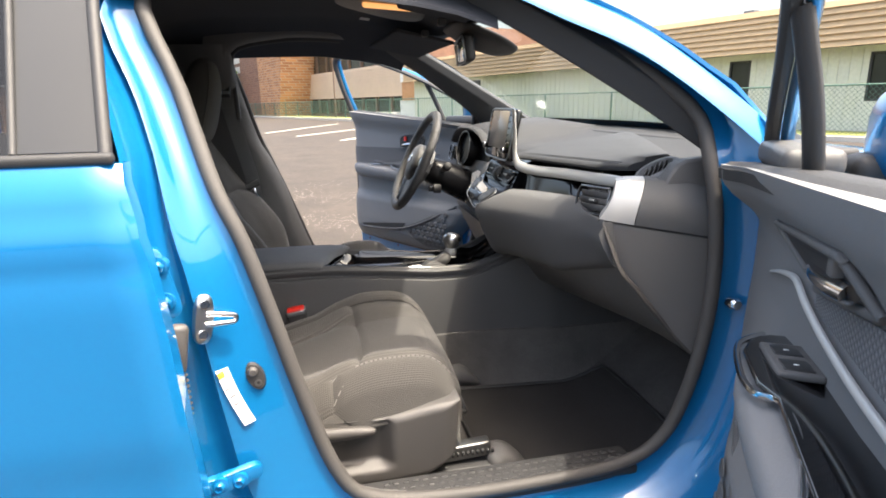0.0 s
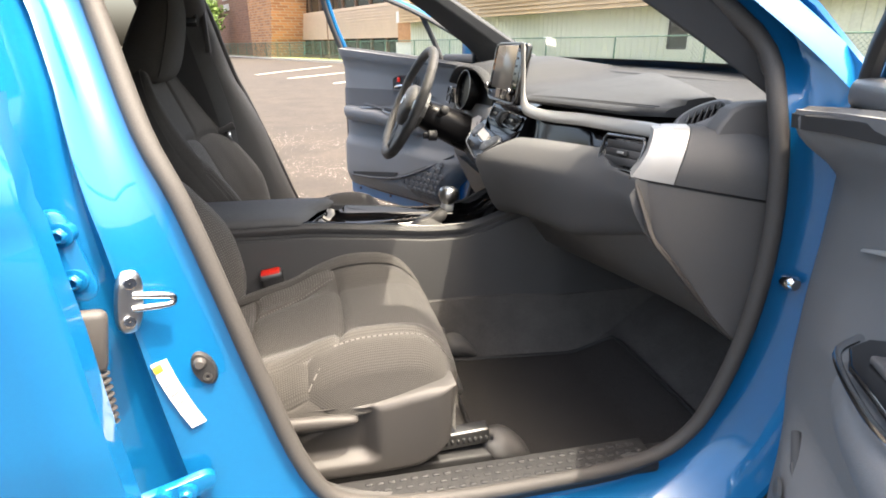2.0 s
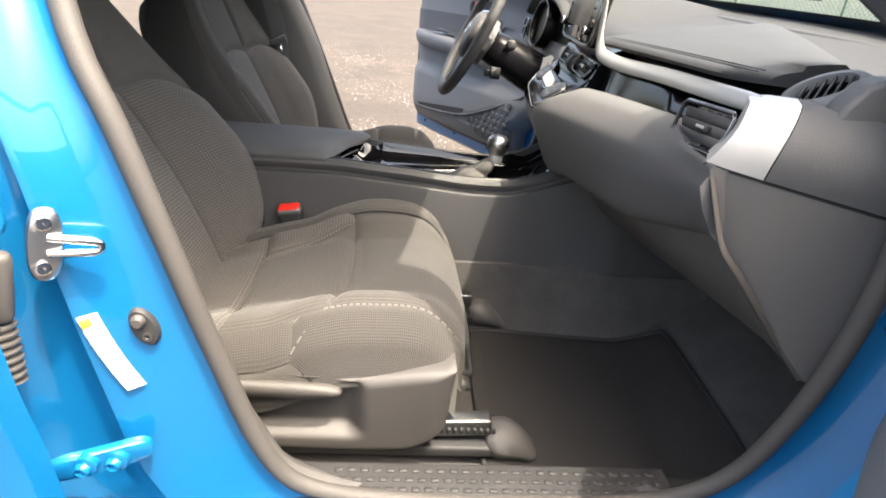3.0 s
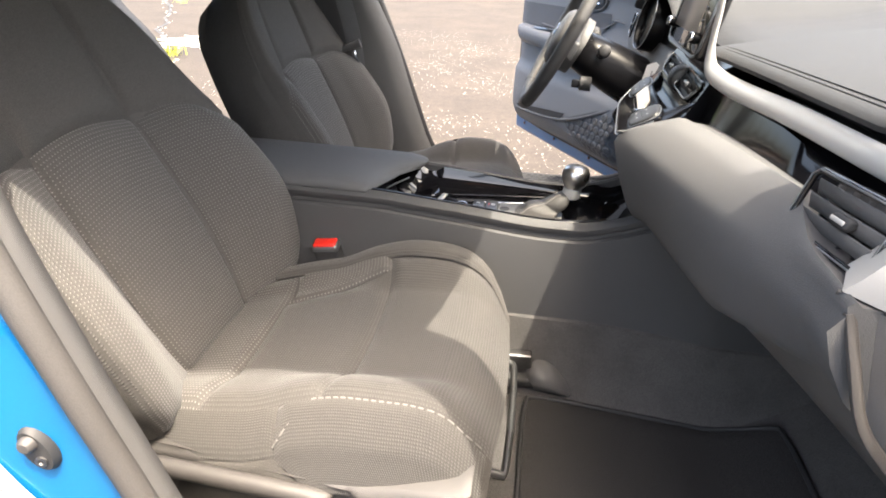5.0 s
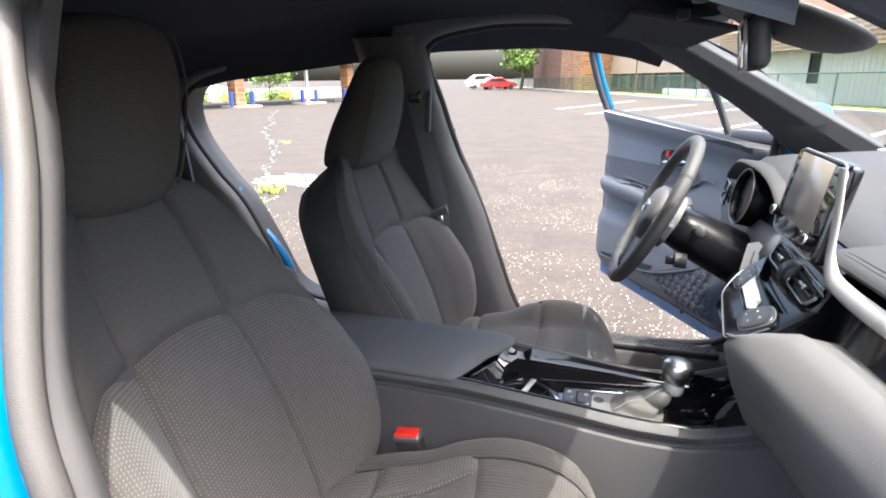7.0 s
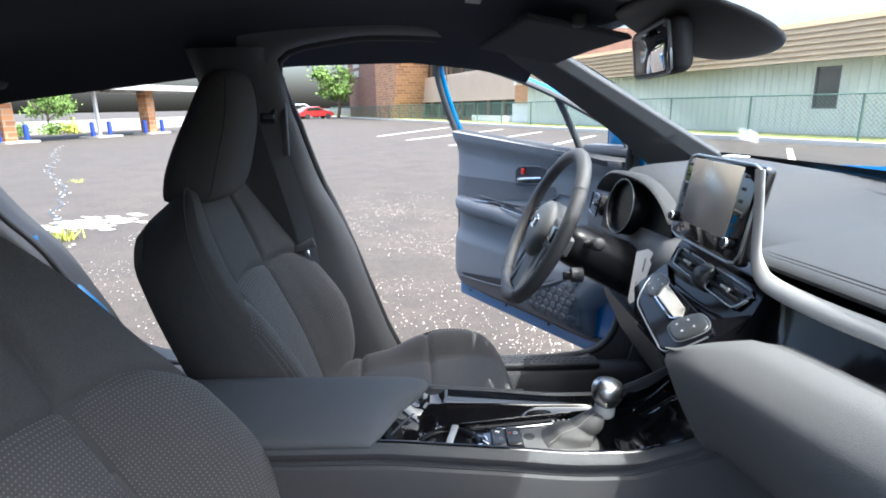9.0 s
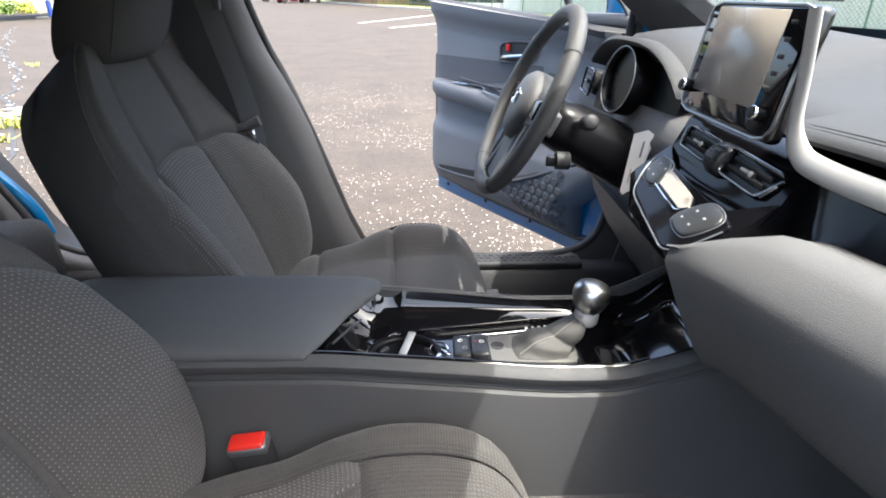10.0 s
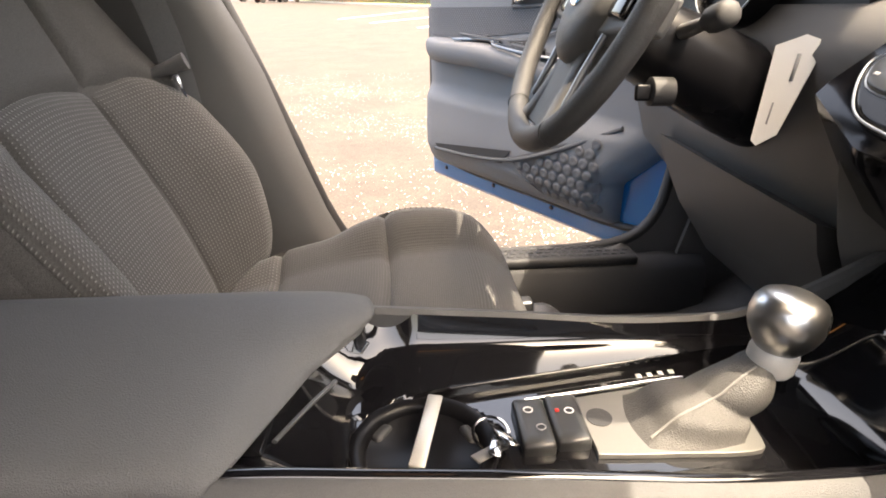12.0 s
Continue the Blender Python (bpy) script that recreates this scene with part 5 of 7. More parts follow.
# two long vents side by side with a roller between them, in one housing
VF = facing((0.588, 0.010, 0.9485), (0, -1, -0.045), (-0.88, -0.05, 0.47))
def stack_vent(x0, x1, h, skew, bar):
    """A long flat vent over the stack: dark well, blades, satin lower lip and a silver slider."""
    rim = [(x0 + 0.006, 0), (x1 - 0.008, 0), (x1, 0.005), (x1 + skew, h - 0.005), (x1 + skew - 0.006, h), (x0 + skew * 0.2, h), (x0 - 0.004, h - 0.005), (x0, 0.006)]
    vent = part("air_vent", prism([VF @ Vector((x, y, 0.0005)) for x, y in rim], VF.to_3x3() @ Vector((0, 0, -0.012))), BLACKSATIN, dash, "long black air vent")
    part("vent_rim", tube([VF @ Vector((x, y, 0.003)) for x, y in rim], 0.0026, 8, True), GLOSS, vent, "gloss black rim")
    lip = spline([(x0 - 0.002, h * 0.55, 0.0055), (x0, 0.008, 0.0055), (x0 + 0.008, 0.0005, 0.0055), (lerp(x0, x1, 0.5), 0.0, 0.0055), (x1 - 0.008, 0.0005, 0.0055), (x1 + skew * 0.2, 0.006, 0.0055), (x1 + skew * 0.7, h * 0.6, 0.0055)], 4)
    part("vent_lip", tube([VF @ p for p in lip], 0.0011, 6), SATIN, vent, "thin satin lip")
    for i in range(2):
        part("vent_slat", rbox(VF @ pose((x0 + x1) / 2 + skew * 0.3 * i, h * (0.34 + 0.32 * i), 0.002, 30, 0, 0), (x1 - x0 - 0.010, 0.009, 0.0018), 0.0007, 1), RUBBER, vent)
    sl = part("vent_slider", rbox(VF @ pose(bar, h * 0.52, 0.0045), (0.026, 0.007, 0.006), 0.002, 2), RUBBER, vent, "black slider")
    part("slider_bar", rbox(VF @ pose(bar - 0.003, h * 0.52, 0.0082), (0.019, 0.0038, 0.0016), 0.0006, 1), SILVER, sl, "silver bar")
    part("slider_grip", rbox(VF @ pose(bar + 0.011, h * 0.52, 0.0088), (0.005, 0.0075, 0.003), 0.001, 1), SILVER, sl, "silver grip")
stack_vent(-0.108, -0.022, 0.031, 0.004, -0.063)
stack_vent(0.012, 0.104, 0.035, 0.020, 0.065)
part("vent_dial", rbox(VF @ pose(0.113, 0.013, 0.004, 0, 0, 60), (0.024, 0.006, 0.003), 0.0015, 1), SATIN, dash, "small ribbed dial")
part("vent_dial", rbox(VF @ pose(-0.113, 0.018, 0.004, 0, 0, 100), (0.020, 0.005, 0.003), 0.0015, 1), SATIN, dash, "small ribbed dial")
roll = part("hazard_roller", lathe([(0.0, -0.017), (0.0165, -0.017), (0.0200, -0.0145), (0.0212, -0.008), (0.0216, 0.0), (0.0212, 0.008), (0.0200, 0.0145), (0.0165, 0.017), (0.0, 0.017)], VF @ pose(-0.004, 0.013, -0.004) @ pose(0, 0, 0, 0, 90, 0), 36), COVER, dash, "dark ribbed roller switch")
for i in range(15):
    a = -1.3 + 2.6 * i / 14
    part("roller_rib", rbox(VF @ pose(-0.004, 0.013 + 0.0216 * math.sin(a), -0.004 + 0.0216 * math.cos(a), -math.degrees(a), 0, 0), (0.022, 0.0012, 0.0010), 0.0003, 1), RUBBER, roll)
# climate panel: a gloss wedge with two rounded button pads and a small display between them
CM = facing((0.535, 0.0, 0.916), (-0.06, -0.994, -0.06), (-0.60, 0.0, 0.80))
rim_ = spline([(-0.124, 0.012, 0), (-0.116, 0.027, 0), (-0.05, 0.027, 0), (0.07, 0.028, 0), (0.112, 0.026, 0), (0.119, 0.015, 0), (0.108, -0.026, 0), (0.090, -0.046, 0), (0.055, -0.046, 0), (-0.02, -0.041, 0), (-0.070, -0.035, 0), (-0.106, -0.012, 0)], 4, True)
cp = part("climate_panel", prism([CM @ p for p in rim_], CM.to_3x3() @ Vector((0, 0, -0.016))), GLOSS_DARK, dash, "gloss black climate panel with chrome edge", bevel=0.003)
part("panel_frame", tube([CM @ (p + Vector((0, 0, -0.001))) for p in spline([(-0.116, 0.027, 0), (-0.126, 0.012, 0), (-0.107, -0.013, 0), (-0.071, -0.037, 0), (-0.02, -0.043, 0), (0.055, -0.048, 0), (0.091, -0.048, 0), (0.110, -0.027, 0), (0.121, 0.014, 0)], 6)], 0.0012, 8), SATIN, cp, "satin metal edge")
# its pale colour stands for reflected sky, not a lit display
part("climate_display", prism([CM @ Vector((x, y, 0.0035)) for x, y in ((-0.062, 0.021), (0.030, 0.016), (0.047, 0.004), (0.036, -0.006), (-0.046, -0.004))], CM.to_3x3() @ Vector((0, 0, -0.004))), SCREEN_SHEEN, cp, "small display, pale sky reflection put into its colour", bevel=0.001)
part("display_edge", tube([CM @ Vector(p) for p in ((-0.050, -0.008, 0.003), (0.0, -0.010, 0.003), (0.034, -0.010, 0.003), (0.050, 0.002, 0.003))], 0.0013, 6), CHROME, cp, "thin chrome edge")
for name_, quad in (("button_pad", ((-0.112, 0.010), (-0.104, 0.024), (-0.072, 0.023), (-0.056, 0.002), (-0.062, -0.012), (-0.094, -0.010))), ("button_pad", ((0.052, 0.006), (0.066, 0.024), (0.094, 0.024), (0.104, 0.012), (0.094, -0.016), (0.080, -0.022), (0.056, -0.020), (0.047, -0.012)))):
    ring_ = spline([(x, y, 0) for x, y in quad], 4, True)
    mid_ = sum(ring_, Vector()) / len(ring_)
    pad_ = part(name_, loft([[CM @ (mid_ + (p - mid_) * k + Vector((0, 0, h))) for p in ring_] for k, h in ((1.12, -0.002), (1.12, 0.0018), (1.08, 0.0032), (0.98, 0.0040), (0.5, 0.0044))]), COVER, cp, "smooth dark button pad")
    part("pad_gap", tube([CM @ (mid_ + (p - mid_) * 1.17 + Vector((0, 0, 0.0003))) for p in ring_], 0.0009, 6, True), SATIN, pad_, "thin satin line")
    for i in (-1, 1):
        for j in (-1, 1):
            part("button_mark", rbox(CM @ (Matrix.Translation(mid_) @ pose(i * 0.011 + j * 0.003, j * 0.0085, 0.0042)), (0.0055, 0.0034, 0.0008), 0.0003, 1), GREYINK, pad_)
    part("pad_line", rbox(CM @ (Matrix.Translation(mid_) @ pose(0.001, 0, 0.0044)), (0.034, 0.0007, 0.0006), 0.0002, 1), RUBBER, pad_)
# driver's lower panels
def knee(y):
    k = min(1, max(0, (y - 0.2) / 0.5))
    return [(0.68, 0.985), (0.615, 0.965), (0.60, 0.92), (0.612, 0.82), (0.645, 0.72), (0.70, 0.66), (0.95, 0.64), (1.0, 0.9)]
part("driver_knee_panel", loft([[Vector((x, y, z)) for x, z in knee(y)] for y in np.linspace(0.13, 0.755, 14)]), PLASTIC, dash, auto=60)
def stack_side(u, v):
    z = lerp(0.885, 0.52, v)
    x = table([0.52, 0.62, 0.72, 0.80, 0.885], [0.72, 0.655, 0.59, 0.550, 0.525])(z)
    return Vector((x + 0.030 + 0.22 * u ** 0.8, 0.135 + 0.045 * u + 0.02 * v, z - 0.03))
part("stack_side_panel", sheet(stack_side, 14, 16, thick=(0.03, -0.04, 0)), PLASTIC, dash, auto=60)
part("footwell_panel", loft([[Vector((x + 0.02 * (y - 0.12), y, z)) for x, z in ((0.605, 0.755), (0.615, 0.72), (0.66, 0.63), (0.73, 0.53), (0.78, 0.50), (0.80, 0.51), (0.72, 0.72))] for y in (0.20, 0.26, 0.40, 0.62)]), SEATPLASTIC, dash, "grey lower panel")
# gauge and its hood
GM = facing((0.606, 0.430, 1.000), (0.08, -1, 0), (-1, -0.05, 0.20))
def egg(sx, sy, z):
    return [GM @ Vector((sx * math.cos(a), sy * math.sin(a), z)) for a in [2 * math.pi * k / 36 for k in range(36)]]
gp = part("gauge", loft([egg(0.070, 0.064, -0.03), egg(0.070, 0.064, 0.018), egg(0.067, 0.061, 0.021), egg(0.064, 0.058, 0.018), egg(0.064, 0.058, 0.004)]), BLACKSATIN, dash, "round instrument pod")
part("gauge_ring", tube(egg(0.068, 0.062, 0.0212), 0.0012, 6, True), SATIN, gp, "thin satin ring")
part("gauge_face", loft([egg(0.0638, 0.0578, 0.004), egg(0.0638, 0.0578, 0.007)]), BLACKSATIN, gp)
hood_up = lambda a: 0.076 * (1 - abs((a - 0.01) / 0.205) ** 3.0) - 0.004
arch_ = [(a, hood_up(a) - 0.004) for a in np.linspace(-0.16, 0.19, 19)]
part("gauge_binnacle", prism([GM @ Vector((a, h, -0.014)) for a, h in arch_] + [GM @ Vector((a, -0.075, -0.014)) for a in (0.19, -0.16)], GM.to_3x3() @ Vector((0, 0, -0.03))), BLACKSATIN, dash, "black binnacle")
hood = []
for i in range(23):
    a = lerp(-0.17, 0.205, i / 22)
    up = hood_up(a)
    z1 = 0.034 - 0.55 * a * a
    hood.append([GM @ Vector(p) for p in ((a, up - 0.008, -0.05), (a, up - 0.006, z1 - 0.004), (a, up - 0.001, z1), (a, up + 0.006, z1 - 0.004), (a, up + 0.010, -0.02), (a, up + 0.008, -0.12), (a * 1.05, up * 0.6 + 0.015, -0.28), (a * 1.05, up * 0.6 - 0.03, -0.28))])
part("gauge_hood", loft(hood), DASHTOP, dash, "grained instrument hood", auto=60)

# ---- steering wheel ----
wheel = thing("steering_wheel", "black leather three-spoke steering wheel", "steering wheel", at=(0.42, 0.385, 0.97))
WM = Matrix.Translation((0.400, 0.385, 0.970)) @ Euler((0, radians(-64), 0)).to_matrix().to_4x4()   # z to the driver, x up
rim = [WM @ Vector((0.172 * math.cos(a), 0.178 * math.sin(a), 0)) for a in [2 * math.pi * k / 64 for k in range(64)]]
part("rim", tube(rim, 0.0158, 14, True, flat=0.88), LEATHER, wheel, "black leather rim")
for a in (52, -52, 148, -148):
    v = Vector((0.172 * math.cos(radians(a)), 0.178 * math.sin(radians(a)), 0))
    t = Vector((-math.sin(radians(a)), math.cos(radians(a)), 0))
    ring = [WM @ (v + 0.0163 * (math.cos(q) * v.normalized() + 0.9 * math.sin(q) * Vector((0, 0, 1)))) for q in [2 * math.pi * k / 14 for k in range(14)]]
    part("rim_stitch", tube(ring, 0.0007, 4, True), RUBBER, wheel)
def padring(s, z):
    o = []
    for k in range(28):
        a = 2 * math.pi * k / 28
        x, y = math.cos(a), math.sin(a)
        o.append(WM @ Vector((0.066 * s * x * (1.0 if x > 0 else 1.05) - 0.004, 0.068 * s * y * (1.0 - 0.22 * (1 if x < 0 else 0) * abs(x)), z)))
    return o
part("airbag_pad", loft([padring(0.96, -0.05), padring(1.0, -0.012), padring(0.97, 0.004), padring(0.80, 0.014), padring(0.4, 0.019)]), PLASTIC, wheel, "grained centre pad")
EM = WM @ pose(0.004, 0, 0.0195)
part("emblem", tube([EM @ Vector((0.015 * math.cos(a), 0.0215 * math.sin(a), 0)) for a in [2 * math.pi * k / 32 for k in range(32)]], 0.0021, 6, True), CHROME, wheel, "chrome oval badge")
part("emblem_bar", tube([EM @ Vector((0.007, 0.016 * math.cos(a) * 0.75, 0.0005)) + WM.to_3x3() @ Vector((0.006 * math.sin(a), 0, 0)) for a in [2 * math.pi * k / 24 for k in range(24)]], 0.0016, 6, True), CHROME, wheel)
part("emblem_stem", tube([EM @ Vector((0.008, 0, 0.0005)), EM @ Vector((-0.013, 0, 0.0005))], 0.0022, 6), CHROME, wheel)
for sg in (1, -1):
    sp = loft([[WM @ Vector((x, sg * r, z)) for x, z in ((-h, -0.028), (h, -0.028), (h * 0.9, zt), (-h * 0.9, zt))] for r, h, zt in ((0.045, 0.040, -0.004), (0.075, 0.034, -0.004), (0.115, 0.026, -0.006), (0.15, 0.022, -0.006), (0.172, 0.020, -0.004))])
    s_ = part("spoke", sp, PLASTIC, wheel, bevel=0.005)
    part("spoke_switch", rbox(WM @ pose(0.004, sg * 0.097, -0.002), (0.036, 0.045, 0.012), 0.006), GLOSS, s_, "switch pad on the spoke")
    part("lower_spoke", tube([WM @ Vector((-0.045, sg * 0.030, -0.014)), WM @ Vector((-0.09, sg * 0.034, -0.012)), WM @ Vector((-0.135, sg * 0.044, -0.008)), WM @ Vector((-0.160, sg * 0.055, -0.004))], [0.016, 0.014, 0.014, 0.016], 10, flat=0.5, up=WM.to_3x3() @ Vector((0, 0, 1))), PLASTIC, wheel)
    part("spoke_bezel", tube([WM @ Vector((-0.030, sg * 0.075, -0.008)), WM @ Vector((-0.075, sg * 0.070, -0.008)), WM @ Vector((-0.125, sg * 0.072, -0.006))], [0.004, 0.005, 0.003], 8), SATIN, wheel, "satin spoke bezel")
part("lower_trim", loft([[WM @ Vector((x, y, z)) for y, z in ((-w, -0.02), (w, -0.02), (w, -0.006), (-w, -0.006))] for x, w in ((-0.06, 0.03), (-0.10, 0.032), (-0.155, 0.05))]), PLASTIC, wheel, bevel=0.003)
col = thing("steering_column", "black plastic column shroud with stalks", "steering column", at=(0.5, 0.385, 0.9))
def colring(s, z, dx=0.0):
    return [WM @ Vector((0.052 * s * math.copysign(abs(math.cos(a)) ** 0.8, math.cos(a)) - 0.008 + dx, 0.066 * s * math.copysign(abs(math.sin(a)) ** 0.8, math.sin(a)), z)) for a in [2 * math.pi * k / 28 for k in range(28)]]
part("shroud", loft([colring(0.66, -0.045), colring(0.86, -0.055), colring(0.94, -0.085), colring(1.02, -0.13), colring(1.1, -0.20), colring(1.12, -0.26)]), BLACKSATIN, col)
for sg in (1, -1):
    base = WM @ Vector((0.012, sg * 0.060, -0.092))
    tip = WM @ Vector((0.030, sg * 0.150, -0.080))
    st = part("stalk", tube([base, base.lerp(tip, 0.5), tip], [0.009, 0.007, 0.008], 10), PLASTIC, col)
    part("stalk_grip", tube([base.lerp(tip, 0.62), base.lerp(tip, 0.72), base.lerp(tip, 1.02), base.lerp(tip, 1.06)], [0.010, 0.0135, 0.0135, 0.009], 12), RUBBER, st)
part("ignition_barrel", lathe([(0.016, -0.02), (0.016, 0.004), (0.012, 0.006), (0.0, 0.006)], facing((0.452, 0.300, 0.880), (0, -1, 0.2), (-0.9, -0.35, 0.1)), 18), RUBBER, col)
part("ignition_key", rbox(facing((0.438, 0.295, 0.880), (0, -1, 0.2), (-0.9, -0.35, 0.1)), (0.008, 0.018, 0.018), 0.003), BLACKSATIN, col, "key in the lock")
# hanging paper tag by the column
tag = facing((0.585, 0.285, 0.884), (0.25, -0.95, -0.12), (-0.95, -0.30, 0.25)) @ Matrix.Scale(0.80, 4)
pt = thing("paper_tag", "white paper tag hanging beside the steering column", "paper tag", at=(0.585, 0.285, 0.88))
part("sheet", prism([tag @ Vector(p) for p in ((-0.034, 0.050, 0), (0.004, 0.072, 0), (0.026, 0.070, 0), (0.036, 0.045, 0), (0.036, -0.056, 0), (0.014, -0.080, 0), (0.002, -0.076, 0))], tag.to_3x3() @ Vector((0, 0, 0.0012))), PAPER, pt, smooth=False)
for (x, y, w, h) in ((0.012, 0.030, 0.006, 0.036), (0.010, -0.034, 0.003, 0.030)):
    part("print_bar", rbox(tag @ pose(x, y, 0.0016, 0, 0, 12), (w, h, 0.0006), 0.0002, 1), GREYINK, pt)

# ---- front doors ----
def make_door(name, label, sd, angle, shift):
    """An open front door; sd 1 is the car's right side. a runs from the hinge to the door's end, b into the cabin, z up.
    shift moves the handle and armrest along the door."""
    hx, hy = 0.815, -0.842
    ca, sa = math.cos(radians(angle)), math.sin(radians(angle))
    def W(a, b, z):
        return Vector((hx - a * ca - b * sa, sd * (hy - a * sa + b * ca), z))
    nb_ = W(0, 1, 0) - W(0, 0, 0)
    d = thing(name, label, "car door", "front doors", (hx, sd * hy, 0.35))
    L = 1.03
    ztop = lambda a: lerp(1.062, 1.128, min(1, a / 0.95))
    def shell(u, v):
        a = lerp(-0.03, L, u)
        z = lerp(0.355, ztop(a) - 0.02, v)
        return W(a, -0.10 - 0.025 * math.sin(math.pi * v), z)
    part("outer_panel", sheet(shell, 16, 10, thick=W(0, 0.02, 0) - W(0, 0, 0)), PAINT, d, "blue painted panel")
    part("inner_frame", loft([[W(a, b, z) for b, z in ((-0.095, 0.357), (-0.02, 0.352), (0.004, 0.372), (0.006, 0.44), (0.004, ztop(a) - 0.06), (-0.08, ztop(a) - 0.03))] for a in np.linspace(-0.02, L - 0.005, 12)]), PAINT, d, "blue painted inner frame", bevel=0.006)
    for i in range(4):
        part("drain_plug", lathe([(0.007, 0), (0.006, 0.003), (0.0, 0.004)], Matrix.Translation(W(0.16 + 0.26 * i, 0.006, 0.405)) @ nb_.to_track_quat("Z", "Y").to_matrix().to_4x4(), 12), RUBBER, d)
    seal_path = spline([W(0.035, 0.012, 1.02), W(0.03, 0.012, 0.8), W(0.035, 0.012, 0.6), W(0.075, 0.012, 0.47), W(0.17, 0.012, 0.43), W(0.5, 0.012, 0.428), W(0.85, 0.012, 0.432), W(0.96, 0.012, 0.47), W(1.005, 0.012, 0.62), W(1.01, 0.012, 0.9)], 5)
    part("door_rubber", tube(seal_path, 0.010, 8), RUBBER, d, "black rubber seal")
    for z in (0.55, 0.90):
        part("hinge", rbox(Matrix.Translation(W(-0.02, -0.035, z)) @ Euler((0, 0, radians(-sd * (90 - angle)))).to_matrix().to_4x4(), (0.05, 0.07, 0.05), 0.01), PAINT, d, "blue painted hinge")
    part("latch", rbox(Matrix.Translation(W(L - 0.003, -0.04, 0.83)) @ Euler((0, 0, radians(-sd * (90 - angle)))).to_matrix().to_4x4(), (0.05, 0.02, 0.09), 0.006), STEEL, d)
    # lining surface
    bz = table([0.42, 0.45, 0.50, 0.56, 0.66, 0.70, 0.78, 0.82, 0.90, 0.97, 1.00, 1.03, 1.06, 1.13], [0.012, 0.050, 0.078, 0.080, 0.075, 0.045, 0.048, 0.055, 0.045, 0.048, 0.060, 0.085, 0.095, 0.090])
    a0 = lambda z: (0.03 if sd < 0 else -0.030) + 0.15 * min(1, max(0, (0.70 - z) / 0.16)) ** 1.3
    def B(a, z):
        end = min(1, max(0, (a - a0(z)) / 0.07)) ** 0.5 * min(1, max(0, (L - 0.02 - a) / 0.08)) ** 0.5
        swell = 0.010 * math.exp(-((a - 0.14) / 0.14) ** 2) * (1 if z < 0.8 else max(0, 1 - (z - 0.8) / 0.1)) + 0.035 * math.exp(-((a - 0.06) / 0.07) ** 2) * max(0, min(1, (z - 0.98) / 0.05))
        zr = z - (ztop(a) - 1.062) * min(1, max(0, (z - 0.88) / 0.08))
        k = min(1, max(0, (a - 0.06) / 0.16))
        flat = 0.050 + 0.03 * max(0, min(1, (z - 1.0) / 0.05))
        return (lerp(flat, bz(zr), k * k * (3 - 2 * k)) + swell) * ((0.35 if sd < 0 else 0.62) + (0.65 if sd < 0 else 0.38) * end)
    def on(a, z, o=0.0):
        return W(a, B(a, z) + o, z)
    def lining(u, v):
        z = lerp(0.43, ztop(u), v)
        a = lerp(a0(z), L - 0.02, u)
        return on(a, z)
    part("lining", sheet(lining, 40, 60, thick=W(0, -0.03, 0) - W(0, 0, 0)), LINING, d, "dark grained door lining", auto=70)
    # window ledge
    part("window_ledge", loft([[W(a, b, ztop(a) + z) for b, z in ((-0.02, -0.03), (0.02, 0.004), (B(a, 1.06) - 0.012, 0.006), (B(a, 1.06) + 0.004, -0.004), (B(a, 1.06) + 0.002, -0.02))] for a in np.linspace(0.04, L - 0.03, 18)]), DASHTOP, d, auto=50)
    h = 0.48 + shift
    # inner handle in its dark recess
    rec = [(h - 0.085, 1.012), (h + 0.075, 1.004), (h + 0.090, 0.955), (h + 0.080, 0.945), (h - 0.060, 0.957)] if sd < 0 else [(0.266, 1.016), (0.280, 1.021), (0.515, 1.048), (0.532, 1.046), (0.562, 1.020), (0.556, 1.013), (0.405, 0.985), (0.388, 0.987)]
    part("handle_recess", prism([on(a, z, 0.001) for a, z in rec], nb_ * 0.0025), RUBBER, d, "dark handle recess", smooth=False)
    part("recess_rim", tube(spline([on(a, z, 0.004) for a, z in rec], 4, True), 0.0045, 8, True), PLASTIC, d)
    hp = spline([on(h - 0.050, 0.976, 0.006), on(h - 0.01, 0.972, 0.016), on(h + 0.04, 0.966, 0.018), on(h + 0.068, 0.962, 0.010)] if sd < 0 else [on(0.378, 1.001, 0.004), on(0.420, 1.005, 0.011), on(0.480, 1.013, 0.014), on(0.532, 1.021, 0.010)], 5)
    part("inner_handle", tube(hp, [0.006 + 0.004 * i / (len(hp) - 1) for i in range(len(hp))], 12, flat=0.7), CHROME, d, "chrome inner handle")
    part("lock_tab", rbox(Matrix.Translation(on(h + 0.045, 0.992, 0.010) if sd < 0 else on(0.500, 1.036, 0.006)) @ Euler((0, 0, radians(-sd * (90 - angle)))).to_matrix().to_4x4(), (0.012, 0.012, 0.022), 0.003), RED if sd < 0 else PLASTIC, d)
    # silver blade and textured insert above it
    if sd < 0:
        sv = spline([on(0.285, 0.925, 0.004), on(0.33, 0.930, 0.006), on(0.36, 0.912, 0.007), on(0.43, 0.880, 0.008), on(0.53, 0.862, 0.008), on(0.66, 0.860, 0.006), on(0.80, 0.868, 0.004)], 6)
    else:
        sv = spline([on(0.165, 0.934, 0.002), on(0.23, 0.952, 0.004), on(0.305, 0.968, 0.006), on(0.34, 0.967, 0.007), on(0.375, 0.960, 0.008), on(0.451, 0.951, 0.008), on(0.55, 0.946, 0.007), on(0.68, 0.950, 0.006), on(0.82, 0.956, 0.004)], 6)
